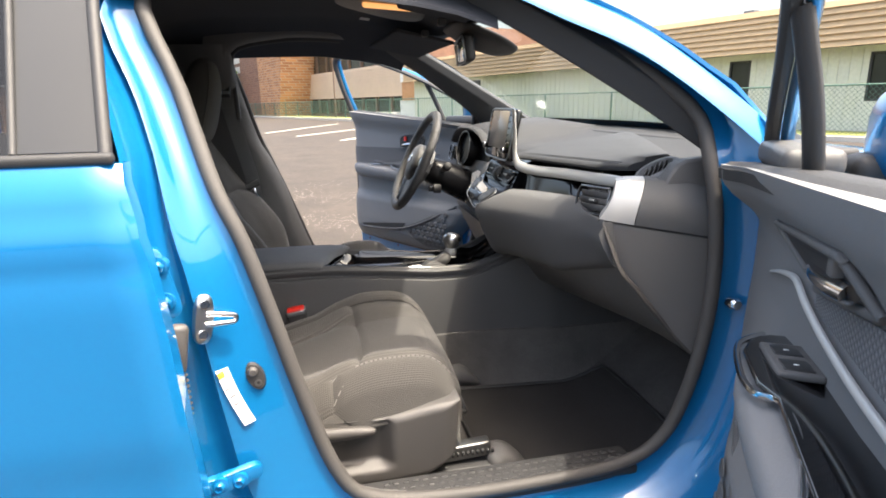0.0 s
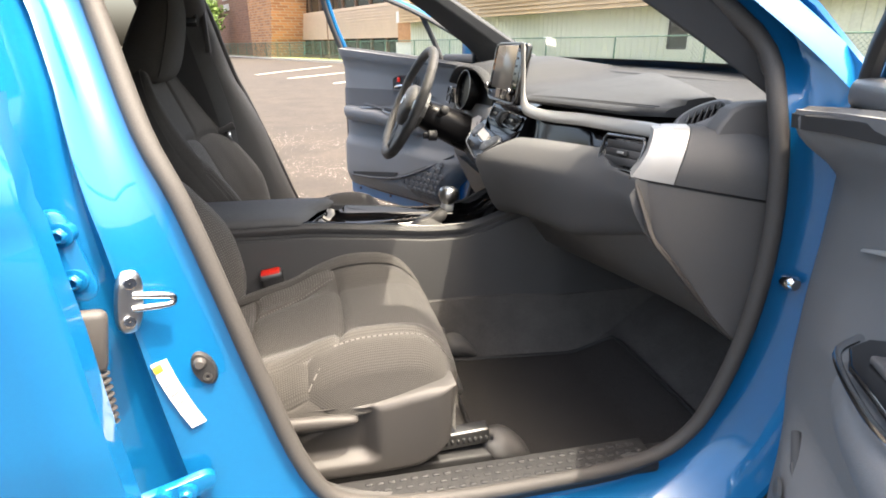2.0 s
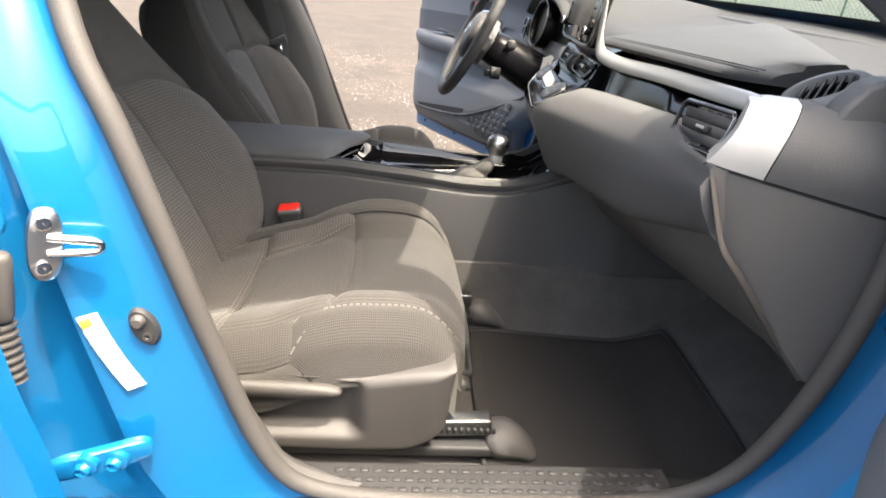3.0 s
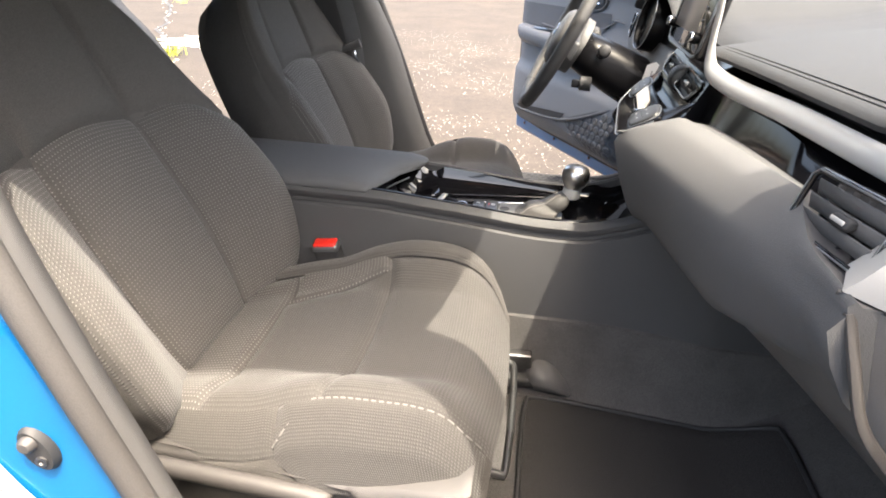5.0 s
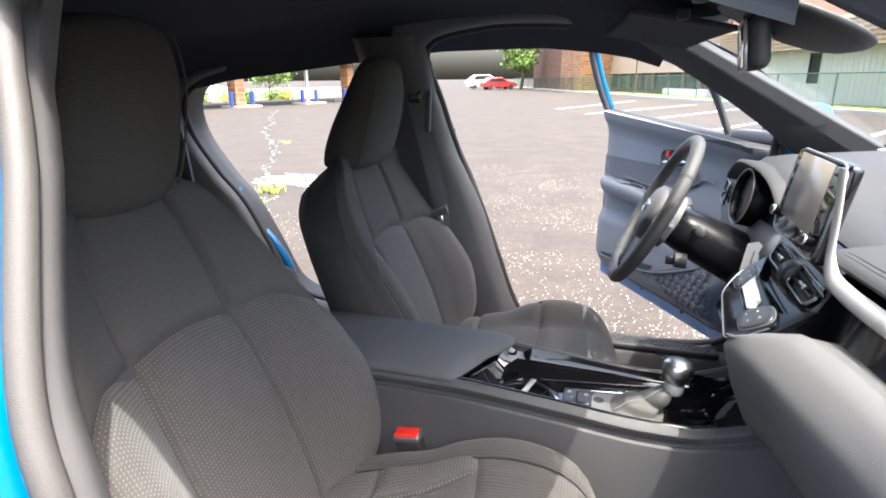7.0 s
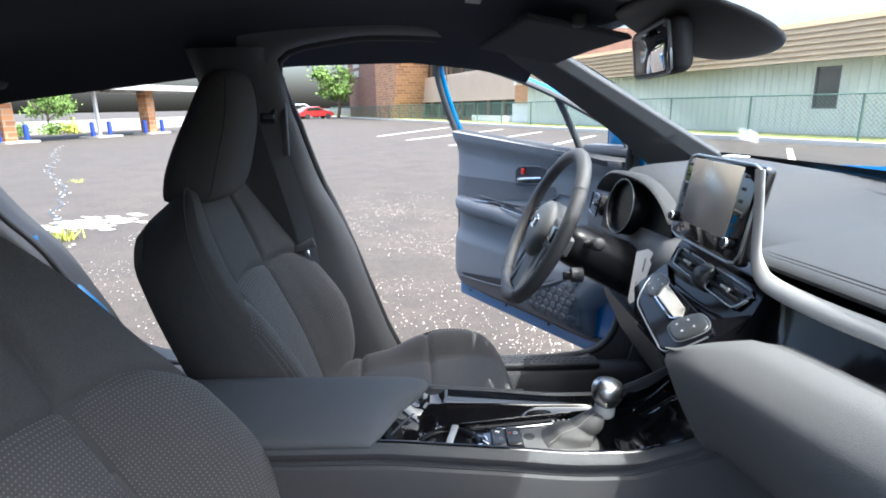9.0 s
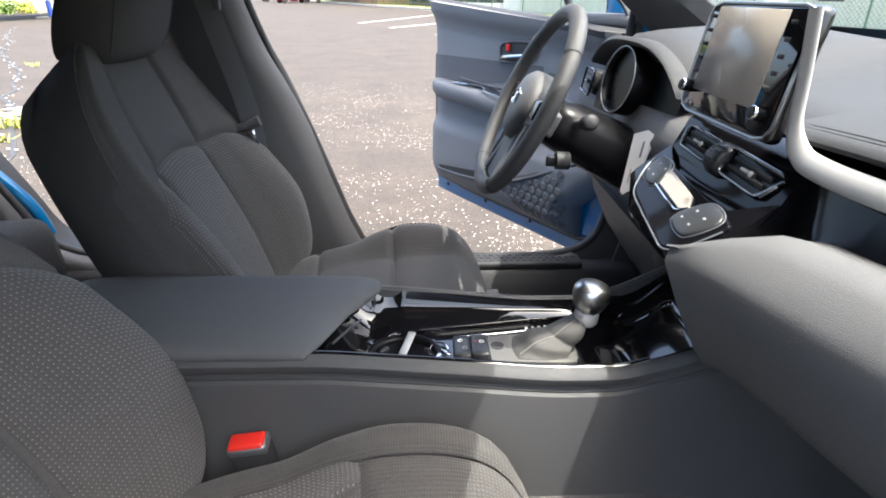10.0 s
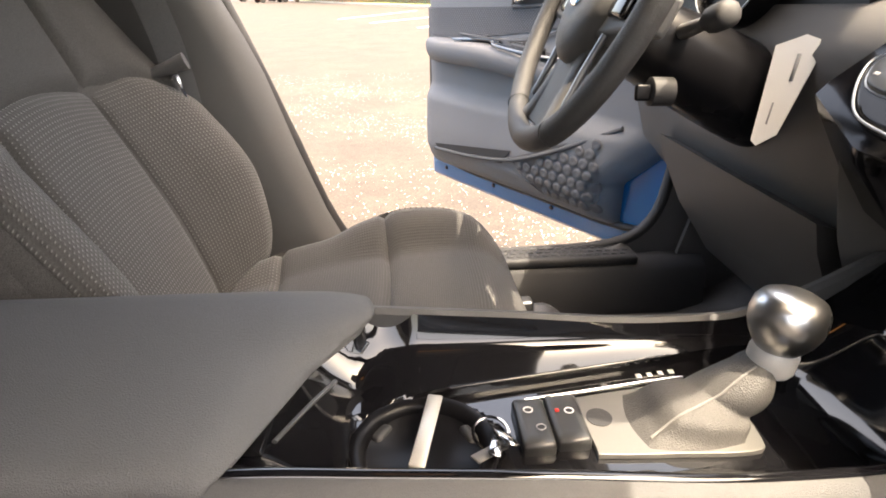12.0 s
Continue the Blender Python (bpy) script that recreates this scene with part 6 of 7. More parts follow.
    part("silver_blade", tube(sv, [0.0022 + 0.0018 * math.sin(math.pi * min(1, i / 28)) if i < 14 else 0.0040 for i in range(len(sv))], 10, flat=0.6), SILVER if sd > 0 else PLASTIC, d, "satin silver trim blade" if sd > 0 else "")
    if sd < 0:
        ins = lambda u, v: on(lerp(0.36, 1.00, u), lerp(0.900 - 0.045 * min(1, u * 1.6), 0.948 - 0.012 * u, v), 0.003)
    else:
        ins = lambda u, v: on(lerp(0.392, 0.86, u), lerp(0.960, lerp(0.976, 1.014, min(1, u * 2.2)), v), 0.003)
    part("textured_insert", sheet(ins, 20, 8), WEAVE, d, "ribbed dark insert")
    # armrest with its gloss panel
    ah = 0.0 if sd < 0 else 0.056
    top = lambda a: 0.8215 + ah + 0.035 * min(1, max(0, a - 0.36) / 0.25)
    arm = loft([[W(a + shift, b, z + ah + 0.035 * min(1, max(0, a - 0.36) / 0.25)) for b, z in ((0.02, 0.735), (bb * 0.8, 0.742), (bb, 0.775), (bb, 0.808), (bb - 0.012, 0.818), (0.02, 0.822))] for a, bb in ((0.36, 0.075), (0.40, 0.100), (0.5, 0.120), (0.62, 0.125), (0.80, 0.120), (0.92, 0.105), (0.96 if shift == 0 else 1.08, 0.07))])
    part("armrest", arm, LINING, d, "padded door armrest", sub=1)
    gp = prism([W(a + shift, b, top(a) + 0.001) for a, b in ((0.365, 0.04), (0.368, 0.066), (0.40, 0.090), (0.45, 0.104), (0.56, 0.108), (0.60, 0.098), (0.74, 0.100), (0.74, 0.035), (0.55, 0.03))], (0, 0, 0.006))
    part("switch_panel", gp, GLOSS, d, "gloss black switch panel", bevel=0.002)
    SWM = Matrix.Translation(W(0.485 + shift, 0.066, top(0.485) + 0.009)) @ Euler((0, 0, radians(sd * angle))).to_matrix().to_4x4() @ pose(0, 0, 0, 0, 6, 0)
    sw = part("window_switch", rbox(SWM, (0.100, 0.042, 0.008), 0.003), PLASTIC, d, "window and lock switches")
    for dx in (-0.026, 0.022):
        ky = part("switch_key", rbox(SWM @ pose(dx, 0, 0.0036), (0.034, 0.027, 0.003), 0.0014), COVER, sw)
        part("switch_mark", rbox(SWM @ pose(dx, 0, 0.0053), (0.003, 0.005, 0.0005), 0.0002, 1), WHITE, sw)
    ch = spline([W(0.362 + shift, 0.070, top(0.37) + 0.004), W(0.42 + shift, 0.104, top(0.42) + 0.004), W(0.52 + shift, 0.116, top(0.52) + 0.002), W(0.575 + shift, 0.112, top(0.58)), W(0.600 + shift, 0.095, top(0.6) + 0.003), W(0.66 + shift, 0.092, top(0.66) + 0.003), W(0.76 + shift, 0.110, top(0.76))], 6)
    part("armrest_chrome", tube(ch, 0.0042, 8, flat=0.8), CHROME if sd > 0 else SATIN, d, "chrome armrest edge")
    # pocket and dimpled lower panel
    part("door_pocket", prism([on(a, z, 0.002) for a, z in ((0.52, 0.565), (0.90, 0.515), (0.88, 0.498), (0.56, 0.520))], nb_ * 0.002), RUBBER, d, "open door pocket", smooth=False)
    part("pocket_lip", tube(spline([on(0.16, 0.690, 0.004), on(0.35, 0.600, 0.006), on(0.52, 0.540, 0.008), on(0.70, 0.512, 0.008), on(0.90, 0.497, 0.004)], 6), 0.006, 8), SOFT, d)
    tri_ = [(0.200, 0.675), (0.520, 0.545), (0.470, 0.500), (0.400, 0.462), (0.235, 0.462), (0.205, 0.500)]
    part("lower_panel", prism([on(a, z, 0.0015) for a, z in tri_], nb_ * 0.003), PLASTIC, d, "dimpled speaker panel", smooth=False)
    dim = bmesh.new()
    for i in range(10):
        for j in range(7):
            a, z = 0.215 + 0.034 * i + 0.017 * (j % 2), 0.474 + 0.0285 * j
            if z > 0.655 - 0.405 * (a - 0.20) or (a > 0.40 and z < 0.48 + 0.55 * (a - 0.40)):
                continue
            hexa = lambda r, o: [on(a + r * math.cos(q), z + 0.92 * r * math.sin(q), o) for q in [math.pi / 5 * k for k in range(10)]]
            loft([hexa(0.0160, 0.0040), hexa(0.0135, 0.0062), hexa(0.0085, 0.0068), hexa(0.0040, 0.0058)], True, True, dim)
    tagged(part("panel_dimple", dim, PLASTIC, d, auto=80), kind="stuff")
    # window frame, glass run and quarter window
    fr = [W(0.03, 0.045, 1.045), W(0.085, 0.055, 1.140), W(0.25, 0.080, 1.226), W(0.45, 0.115, 1.306), W(0.66, 0.150, 1.368), W(0.86, 0.172, 1.398), W(0.935, 0.168, 1.392), W(0.962, 0.150, 1.345), W(0.972, 0.10, 1.22), W(0.985, 0.035, 1.10)]
    path = spline(fr, 6)
    part("window_frame", tube(path, 0.0125, 8, flat=0.8), TRIM if sd < 0 else RUBBER, d, "dark window frame")
    part("frame_paint", tube([p - nb_ * 0.020 + Vector((0, 0, 0.006)) for p in path], 0.0135, 8, flat=0.7), PAINT, d, "blue outer frame")
    part("quarter_divider", tube(spline([W(0.255, 0.035, 1.07), W(0.290, 0.055, 1.16), W(0.330, 0.085, 1.258)], 4), 0.0115, 8), RUBBER, d)
    part("quarter_base", rbox(Matrix.Translation(W(0.135, 0.03, 1.088)) @ Euler((0, 0, radians(sd * angle))).to_matrix().to_4x4(), (0.19, 0.07, 0.035), 0.012), PLASTIC, d)
    q = part("quarter_glass", sheet(lambda u, v: W(lerp(0.085, 0.262, u) + 0.05 * u * v, lerp(0.045, 0.080, v * u), lerp(1.09, lerp(1.14, 1.25, u), v)), 4, 4), GLASS, d)
    q.visible_shadow = False
    # outer mirror
    mm = Matrix.Translation(W(0.17, -0.13, 1.12)) @ Euler((0, 0, radians(sd * angle))).to_matrix().to_4x4()
    mc = part("mirror_housing", rbox(mm, (0.13, 0.18, 0.13), 0.045, 5), PAINT, d, "blue outer mirror housing")
    part("mirror_plate", rbox(mm @ pose(-0.064, 0, 0), (0.006, 0.14, 0.10), 0.02), MIRROR, mc)
    part("mirror_foot", rbox(Matrix.Translation(W(0.16, -0.08, 1.075)) @ Euler((0, 0, radians(sd * angle))).to_matrix().to_4x4(), (0.07, 0.12, 0.04), 0.015), RUBBER, mc)

make_door("passenger_door", "open blue front door with dark lining and silver trim blade", 1, 58, -0.085)
make_door("driver_door", "open blue front door with dark lining and red lock tab", -1, 58, 0.0)

# ---- rear doors ----
rd = thing("rear_door", "shut blue rear door with satin grey window pillar", "car door", "rear doors", (-0.6, -0.86, 0.4))
def rear_skin(u, v):
    z = lerp(0.42, 1.105, v)
    x = lerp(-1.05, table([0.42, 0.67, 0.772, 0.883, 0.971, 1.046, 1.105], [-0.095, -0.103, -0.109, -0.116, -0.126, -0.137, -0.150])(z), u)
    crease = 0.010 * math.exp(-((z - 1.02) / 0.012) ** 2) + 0.006 * math.exp(-((z - 0.62) / 0.05) ** 2)
    return Vector((x, -side_y(x, z) - 0.004 - crease + (0.012 if u > 0.985 else 0), z))
part("outer_panel", sheet(rear_skin, 40, 30, thick=(0, 0.03, 0)), PAINT, rd, "glossy blue panel")
part("belt_moulding", rbox(pose(-0.60, -0.848, 1.112, 8, 0, 0), (0.89, 0.016, 0.014), 0.005), RUBBER, rd, "black belt moulding")
part("pillar_cover", sheet(lambda u, v: Vector((lerp(-0.262, -0.172, u) - 0.045 * v, lerp(-0.838, -0.64, v), lerp(1.120, 1.40, v))), 4, 10, thick=(0, 0.02, -0.005)), COVER, rd, "satin grey pillar cover")
part("pillar_rubber", tube([Vector((-0.166 - 0.045 * v, lerp(-0.842, -0.642, v), lerp(1.112, 1.405, v))) for v in np.linspace(0, 1, 8)], 0.008, 8), RUBBER, rd)
part("glass_rubber", tube([Vector((-0.266 - 0.045 * v, lerp(-0.840, -0.642, v), lerp(1.118, 1.405, v))) for v in np.linspace(0, 1, 8)], 0.005, 8), RUBBER, rd)
part("window_glass", sheet(lambda u, v: Vector((lerp(-1.0, -0.265, u) - 0.045 * v, lerp(-0.832, -0.635, v), lerp(1.118, 1.40, v))), 4, 4, thick=(0, 0.004, 0)), TINT, rd, "dark tinted glass")
# the left rear door stands open
lr = thing("left_rear_door", "open blue rear door on the driver side", "car door", "rear doors", (-0.24, 0.86, 0.4))
def RW(a, b, z):
    return Vector((-0.300 - a * math.cos(radians(64)) - b * math.sin(radians(64)), 0.862 + a * math.sin(radians(64)) - b * math.cos(radians(64)), z))
part("outer_panel", sheet(lambda u, v: RW(lerp(0, 0.80, u), -0.09, lerp(0.42 + 0.30 * max(0, u - 0.55) / 0.45, 1.10, v)), 14, 8, thick=RW(0, 0.05, 0) - RW(0, 0, 0)), PAINT, lr, "blue painted panel")
part("lining", sheet(lambda u, v: RW(lerp(0.10, 0.76, u), 0.02 + 0.03 * math.sin(math.pi * v), lerp(0.47 + 0.30 * max(0, u - 0.55) / 0.45, 1.09, v)), 12, 10, thick=RW(0, -0.05, 0) - RW(0, 0, 0)), SOFT, lr, "dark grained lining")
part("rear_jamb", tube(spline([(-1.03, 0.775, 0.88), (-0.985, 0.78, 0.775), (-0.915, 0.785, 0.70), (-0.855, 0.79, 0.61), (-0.825, 0.79, 0.50)], 6), 0.020, 10), PAINT, car, "blue painted door jamb")
part("window_frame", tube(spline([RW(0.02, 0.0, 1.09), RW(0.06, 0.10, 1.25), RW(0.12, 0.16, 1.34), RW(0.26, 0.18, 1.355)], 5), 0.02, 8, flat=0.7), RUBBER, lr)

# ---- fittings on the right middle pillar ----
stk = thing("door_striker", "silver steel door striker bolted to the blue pillar", "striker", at=(-0.07, -0.765, 0.86))
KMX = facing((-0.084, -0.782, 0.874), (1, 0.75, -0.25), (0.45, -1, 0.1))
part("striker_plate", loft([[KMX @ Vector((-0.012 + 0.0145 * k * math.copysign(abs(math.cos(a)) ** 0.7, math.cos(a)), 0.036 * k * math.copysign(abs(math.sin(a)) ** 0.7, math.sin(a)), z)) for a in [2 * math.pi * i / 28 for i in range(28)]] for k, z in ((1.0, -0.004), (1.0, 0.001), (0.9, 0.0035), (0.5, 0.004))]), BRUSHED, stk, "satin steel plate")
part("striker_bar", tube(spline([KMX @ Vector(p) for p in ((-0.010, 0.008, 0.003), (0.012, 0.007, 0.010), (0.028, 0.005, 0.012), (0.031, 0.0, 0.012), (0.028, -0.005, 0.012), (0.012, -0.006, 0.010), (-0.010, -0.008, 0.003))], 3), 0.0042, 8), CHROME, stk)
for dy in (0.022, -0.022):
    part("bolt", lathe([(0.007, 0), (0.007, 0.004), (0.004, 0.005), (0.0, 0.003)], KMX @ pose(-0.014, dy, 0.003), 8), CHROME, stk)
bmp = thing("door_switch", "grey rubber courtesy switch on the pillar", "switch", at=(-0.03, -0.74, 0.75))
BM_ = facing((-0.038, -0.750, 0.763), (0.9, 0.1, 0.30), (0.1, -1, 0.05))
part("base", loft([[BM_ @ Vector((0.0125 * s * math.cos(a) + 0.0, 0.0225 * s * math.sin(a), z)) for a in [2 * math.pi * k / 20 for k in range(20)]] for s, z in ((1.1, -0.006), (1.1, 0.004), (0.95, 0.008))]), RUBBER, bmp)
part("plunger", lathe([(0.008, 0.006), (0.0075, 0.012), (0.005, 0.015), (0.0, 0.015)], BM_ @ pose(0, 0.010, 0), 16), SEATPLASTIC, bmp)
part("screw", lathe([(0.0055, 0.006), (0.0055, 0.010), (0.003, 0.010), (0.002, 0.007), (0.0, 0.007)], BM_ @ pose(0, -0.011, 0), 12), STEEL, bmp)
stc = thing("tyre_sticker", "white tyre pressure sticker with a yellow corner", "sticker", at=(-0.05, -0.785, 0.70))
SMX = facing((-0.072, -0.772, 0.740), (0.80, 0.55, 0.05), (0.55, -0.8, 0.12))
def stick(u, v):
    y = lerp(0.050, -0.050, v)
    return SMX @ Vector((lerp(-0.0095, 0.0095, u) + 0.014 * (v - 0.5) + 0.010 * v * v, y, 0.004))
part("paper", sheet(stick, 3, 10, thick=SMX.to_3x3() @ Vector((0, 0, -0.001))), PAPER, stc, smooth=False)
part("yellow_corner", rbox(SMX @ pose(-0.010, 0.042, 0.0048, 0, 0, 8), (0.010, 0.010, 0.0008), 0.0003, 1), YELLOW, stc)
for i in range(3):
    part("print_bar", rbox(SMX @ pose(-0.004 + 0.004 * i, 0.018 - 0.014 * i, 0.0048, 0, 0, 12), (0.010, 0.003, 0.0008), 0.0003, 1), GREYINK, stc)
for hz, hyy, hxx in ((0.963, -0.806, -0.138), (0.913, -0.808, -0.134), (0.622, -0.818, -0.096), (0.618, -0.806, -0.070)):
    hb_ = thing("hinge_bolt", "blue painted hinge bolt on the pillar", "bolt", "hinge bolts", (hxx, hyy, hz))
    HM = facing((hxx, hyy, hz), (1, 0, 0.2), (0.45, -1, 0.1))
    part("washer", lathe([(0.013, -0.012), (0.013, 0.002), (0.010, 0.003)], HM, 20), PAINT, hb_)
    part("bolt_head", lathe([(0.009, 0.0), (0.0085, 0.008), (0.006, 0.010), (0.005, 0.006), (0.0, 0.006)], HM, 6), PAINT, hb_)
bx_ = thing("door_wiring_boot", "grey ribbed rubber wiring boot between pillar and rear door", "wiring boot", at=(-0.10, -0.82, 0.80))
part("boot_plate", rbox(facing((-0.128, -0.822, 0.848), (1, 0.5, -0.2), (0.8, -1, 0)), (0.034, 0.072, 0.020), 0.009), SEATPLASTIC, bx_)
bl = [Vector((lerp(-0.132, -0.128, t), lerp(-0.826, -0.838, t), lerp(0.81, 0.755, t))) for t in np.linspace(0, 1, 29)]
part("bellows", tube(bl, [0.013 + 0.004 * (i % 4 < 2) for i in range(29)], 12), SEATPLASTIC, bx_, "ribbed bellows")
for (px_, py_, pz_) in ((0.765, -0.800, 0.822),):
    ab = thing("check_strap_bolt", "steel door check bolt on the front pillar", "bolt", at=(px_, py_, pz_))
    part("bolt_head", lathe([(0.012, -0.01), (0.012, 0.002), (0.008, 0.009), (0.0, 0.010)], facing((px_, py_, pz_), (1, 0, 0), (-0.5, -1, 0)), 8), CHROME, ab)

for hz, hx_, hy_ in ((0.938, -0.137, -0.803), (0.620, -0.084, -0.806)):
    hp_ = thing("hinge_plate", "blue painted rear door hinge plate on the pillar", "hinge", "hinge plates", (hx_, hy_, hz))
    HPM = facing((hx_, hy_, hz), (1, 0.42, 0.2) if hz > 0.8 else (0, 0, 1), (0.45, -1, 0.1))
    part("plate", loft([[HPM @ Vector(((0.019 - 0.005 * math.cos(2 * a)) * k * math.cos(a), 0.050 * k * math.copysign(abs(math.sin(a)) ** 0.75, math.sin(a)), z)) for a in [2 * math.pi * i / 32 for i in range(32)]] for k, z in ((1.04, -0.006), (1.0, 0.003), (0.93, 0.0045), (0.5, 0.0045))]), PAINT, hp_)

# ---- fittings under the roof ----
rc = thing("overhead_console", "dark overhead console with a lit amber map lamp", "overhead lamp", at=(0.30, 0, 1.38))
part("housing", loft([[Vector((x, w * math.cos(a), z0 - d * max(0.0, math.sin(a)) ** 0.7)) for a in [math.pi * k / 12 for k in range(13)]] for x, w, z0, d in ((0.14, 0.075, 1.443, 0.016), (0.18, 0.105, 1.440, 0.026), (0.27, 0.115, 1.432, 0.040), (0.34, 0.100, 1.420, 0.042), (0.38, 0.070, 1.408, 0.026))], True, True), PLASTIC, rc, sub=1)
part("lamp_lens", rbox(pose(0.272, -0.094, 1.4005, 12, 4, 0), (0.130, 0.050, 0.012), 0.005), AMBER, rc, "ribbed amber lamp lens")
for sg in (1, -1):
    vs_ = thing("sun_visor", "dark cloth sun visor folded up", "sun visor", "sun visors", (0.36, sg * 0.30, 1.36))
    part("visor_panel", loft([[Vector((x + ox + (0.028 if sg > 0 else 0), sg * y, z - (0.013 if sg > 0 else -0.012))) for ox, z in ((-0.085, zz + 0.006), (0.085, zz - 0.030), (0.090, zz - 0.040), (-0.085, zz - 0.006))] for y, x, zz in ((0.125, 0.375, 1.385), (0.15, 0.37, 1.386), (0.30, 0.355, 1.384), (0.43, 0.325, 1.374), (0.455, 0.32, 1.371))]), HEADLINER, vs_, bevel=0.005)
    part("visor_tag", rbox(pose(0.243, sg * 0.31, 1.4262, 0, 7, 0), (0.030, 0.050, 0.002), 0.0006, 1), TAG, vs_, "pale airbag tag")
    part("visor_clip", rbox(pose(0.40, sg * 0.12, 1.362), (0.02, 0.03, 0.02), 0.005), RUBBER, vs_)
mr = thing("rear_view_mirror", "black rear-view mirror on an arm from the screen", "mirror", at=(0.47, 0, 1.31))
MM = facing((0.476, 0.0, 1.302), (-0.13, -0.99, 0), (-0.985, 0.13, -0.12))
part("mirror_housing", rbox(MM @ pose(0, 0, -0.014), (0.215, 0.070, 0.030), 0.014, 4), RUBBER, mr, "black housing")
part("mirror_glass", rbox(MM @ pose(0, 0, 0.0015), (0.200, 0.058, 0.003), 0.001, 1), MIRROR, mr, "mirror glass")
part("mirror_rim", tube([MM @ Vector((0.1045 * math.copysign(min(1, abs(math.cos(a)) * 1.3), math.cos(a)), 0.0325 * math.copysign(min(1, abs(math.sin(a)) * 1.3), math.sin(a)), 0.001)) for a in [2 * math.pi * k / 36 for k in range(36)]], 0.0028, 6, True), SATIN, mr)
part("mirror_arm", tube([MM @ Vector((0, 0.01, -0.03)), Vector((0.505, 0.0, 1.325)), Vector((0.515, 0.0, 1.358))], [0.010, 0.012, 0.016], 10), RUBBER, mr)
part("sensor_cover", loft([[Vector((x, -0.012 + w * y, zz + h * q)) for y, q in ((-1, 0), (-0.92, -0.5), (-0.7, -0.85), (0, -1), (0.7, -0.85), (0.92, -0.5), (1, 0), (0, 0.05))] for x, w, zz, h in ((0.435, 0.105, 1.374, 0.016), (0.47, 0.135, 1.366, 0.026), (0.52, 0.160, 1.346, 0.032), (0.57, 0.145, 1.326, 0.032), (0.605, 0.110, 1.311, 0.024), (0.622, 0.060, 1.304, 0.010))]), RUBBER, mr, "black sensor cover", sub=1)
# driver's belt on the middle pillar
bt2 = thing("driver_seat_belt", "dark woven seat belt hanging on the middle pillar", "seat belt", at=(-0.2, 0.66, 0.9))
strap = spline([(-0.240, 0.565, 1.205), (-0.222, 0.585, 1.10), (-0.198, 0.605, 0.98), (-0.182, 0.615, 0.885), (-0.175, 0.640, 0.70), (-0.17, 0.66, 0.48)], 6)
part("strap", tube(strap, 0.024, 8, flat=0.05, up=(0, 1, 0.2)), BELT, bt2, "woven grey strap")
part("belt_guide", rbox(pose(-0.240, 0.572, 1.222, -18, 0, 0), (0.040, 0.018, 0.050), 0.006), RUBBER, bt2)
part("guide_slot", rbox(pose(-0.238, 0.562, 1.215, -18, 0, 0), (0.028, 0.006, 0.012), 0.002), SATIN, bt2)
part("tongue_grip", tube([(-0.218, 0.592, 0.872), (-0.19, 0.597, 0.881), (-0.160, 0.602, 0.892)], [0.008, 0.010, 0.013], 10), PLASTIC, bt2)
part("tongue_plate", rbox(pose(-0.178, 0.600, 0.855, 0, -12, 0), (0.014, 0.003, 0.045), 0.001, 1), CHROME, bt2, "steel tongue")
part("guide_rail", rbox(pose(-0.205, 0.580, 1.215, -20, -4, 0), (0.016, 0.012, 0.20), 0.004), PLASTIC, bt2)
# passenger's belt anchor by the seat foot, and small papers on the dash
pp = thing("dash_paper", "small white paper lying on the dashboard by the screen", "paper", at=(0.905, 0.545, 1.10))
part("sheet", rbox(pose(0.900, 0.540, 1.1005, 0, -4, 20), (0.030, 0.060, 0.002), 0.0006, 1), PAPER, pp)

# ---- outside ----
solo("ground", box((-2500, -2500, -0.3), (2500, 2500, 0.0)), ASPHALT, "old grey-brown asphalt parking lot", "ground", kind="structure", smooth=False)
LD = Vector((0.354, -0.935, 0)).normalized()       # along the lot's far edge
LN = Vector((0.935, 0.354, 0)).normalized()        # away from the lot
LP = Vector((8.85, 20.0, 0))
def E_(s, n, z=0.0):
    return LP + LD * s + LN * n + Vector((0, 0, z))
def ebox(s0, s1, n0, n1, z0, z1, bm=None):
    bm = bm or bmesh.new()
    return prism([E_(s0, n0, z0), E_(s1, n0, z0), E_(s1, n1, z0), E_(s0, n1, z0)], (0, 0, z1 - z0), bm)
solo("kerb", ebox(-75, 40, 0, 0.22, -0.1, 0.13), CONCRETE, "pale concrete kerb along the lot", "kerb", kind="structure", smooth=False)
solo("grass_strip", ebox(-75, 40, 0.22, 2.9, -0.1, 0.10), GRASS, "dry grass strip behind the kerb", "grass", kind="stuff", smooth=False)
# stall lines
ln = [(-2.4, 24.1, 0.9, 33.5), (-0.96, 20.8, 3.6, 29.0), (0.6, 17.4, 5.0, 25.5), (2.2, 14.0, 6.4, 21.6), (3.8, 10.6, 7.9, 17.8), (5.4, 7.2, 9.3, 13.8)]
for x0, y0, x1, y1 in ln:
    a, b = Vector((x0, y0, 0)), Vector((x1, y1, 0))
    w = (b - a).normalized().cross(Vector((0, 0, 1))) * 0.065
    solo("stall_line", prism([a - w, a + w, b + w, b - w], (0, 0, 0.004)), LINE, "worn pale parking stall line", "road marking", "stall lines", "structure", smooth=False)
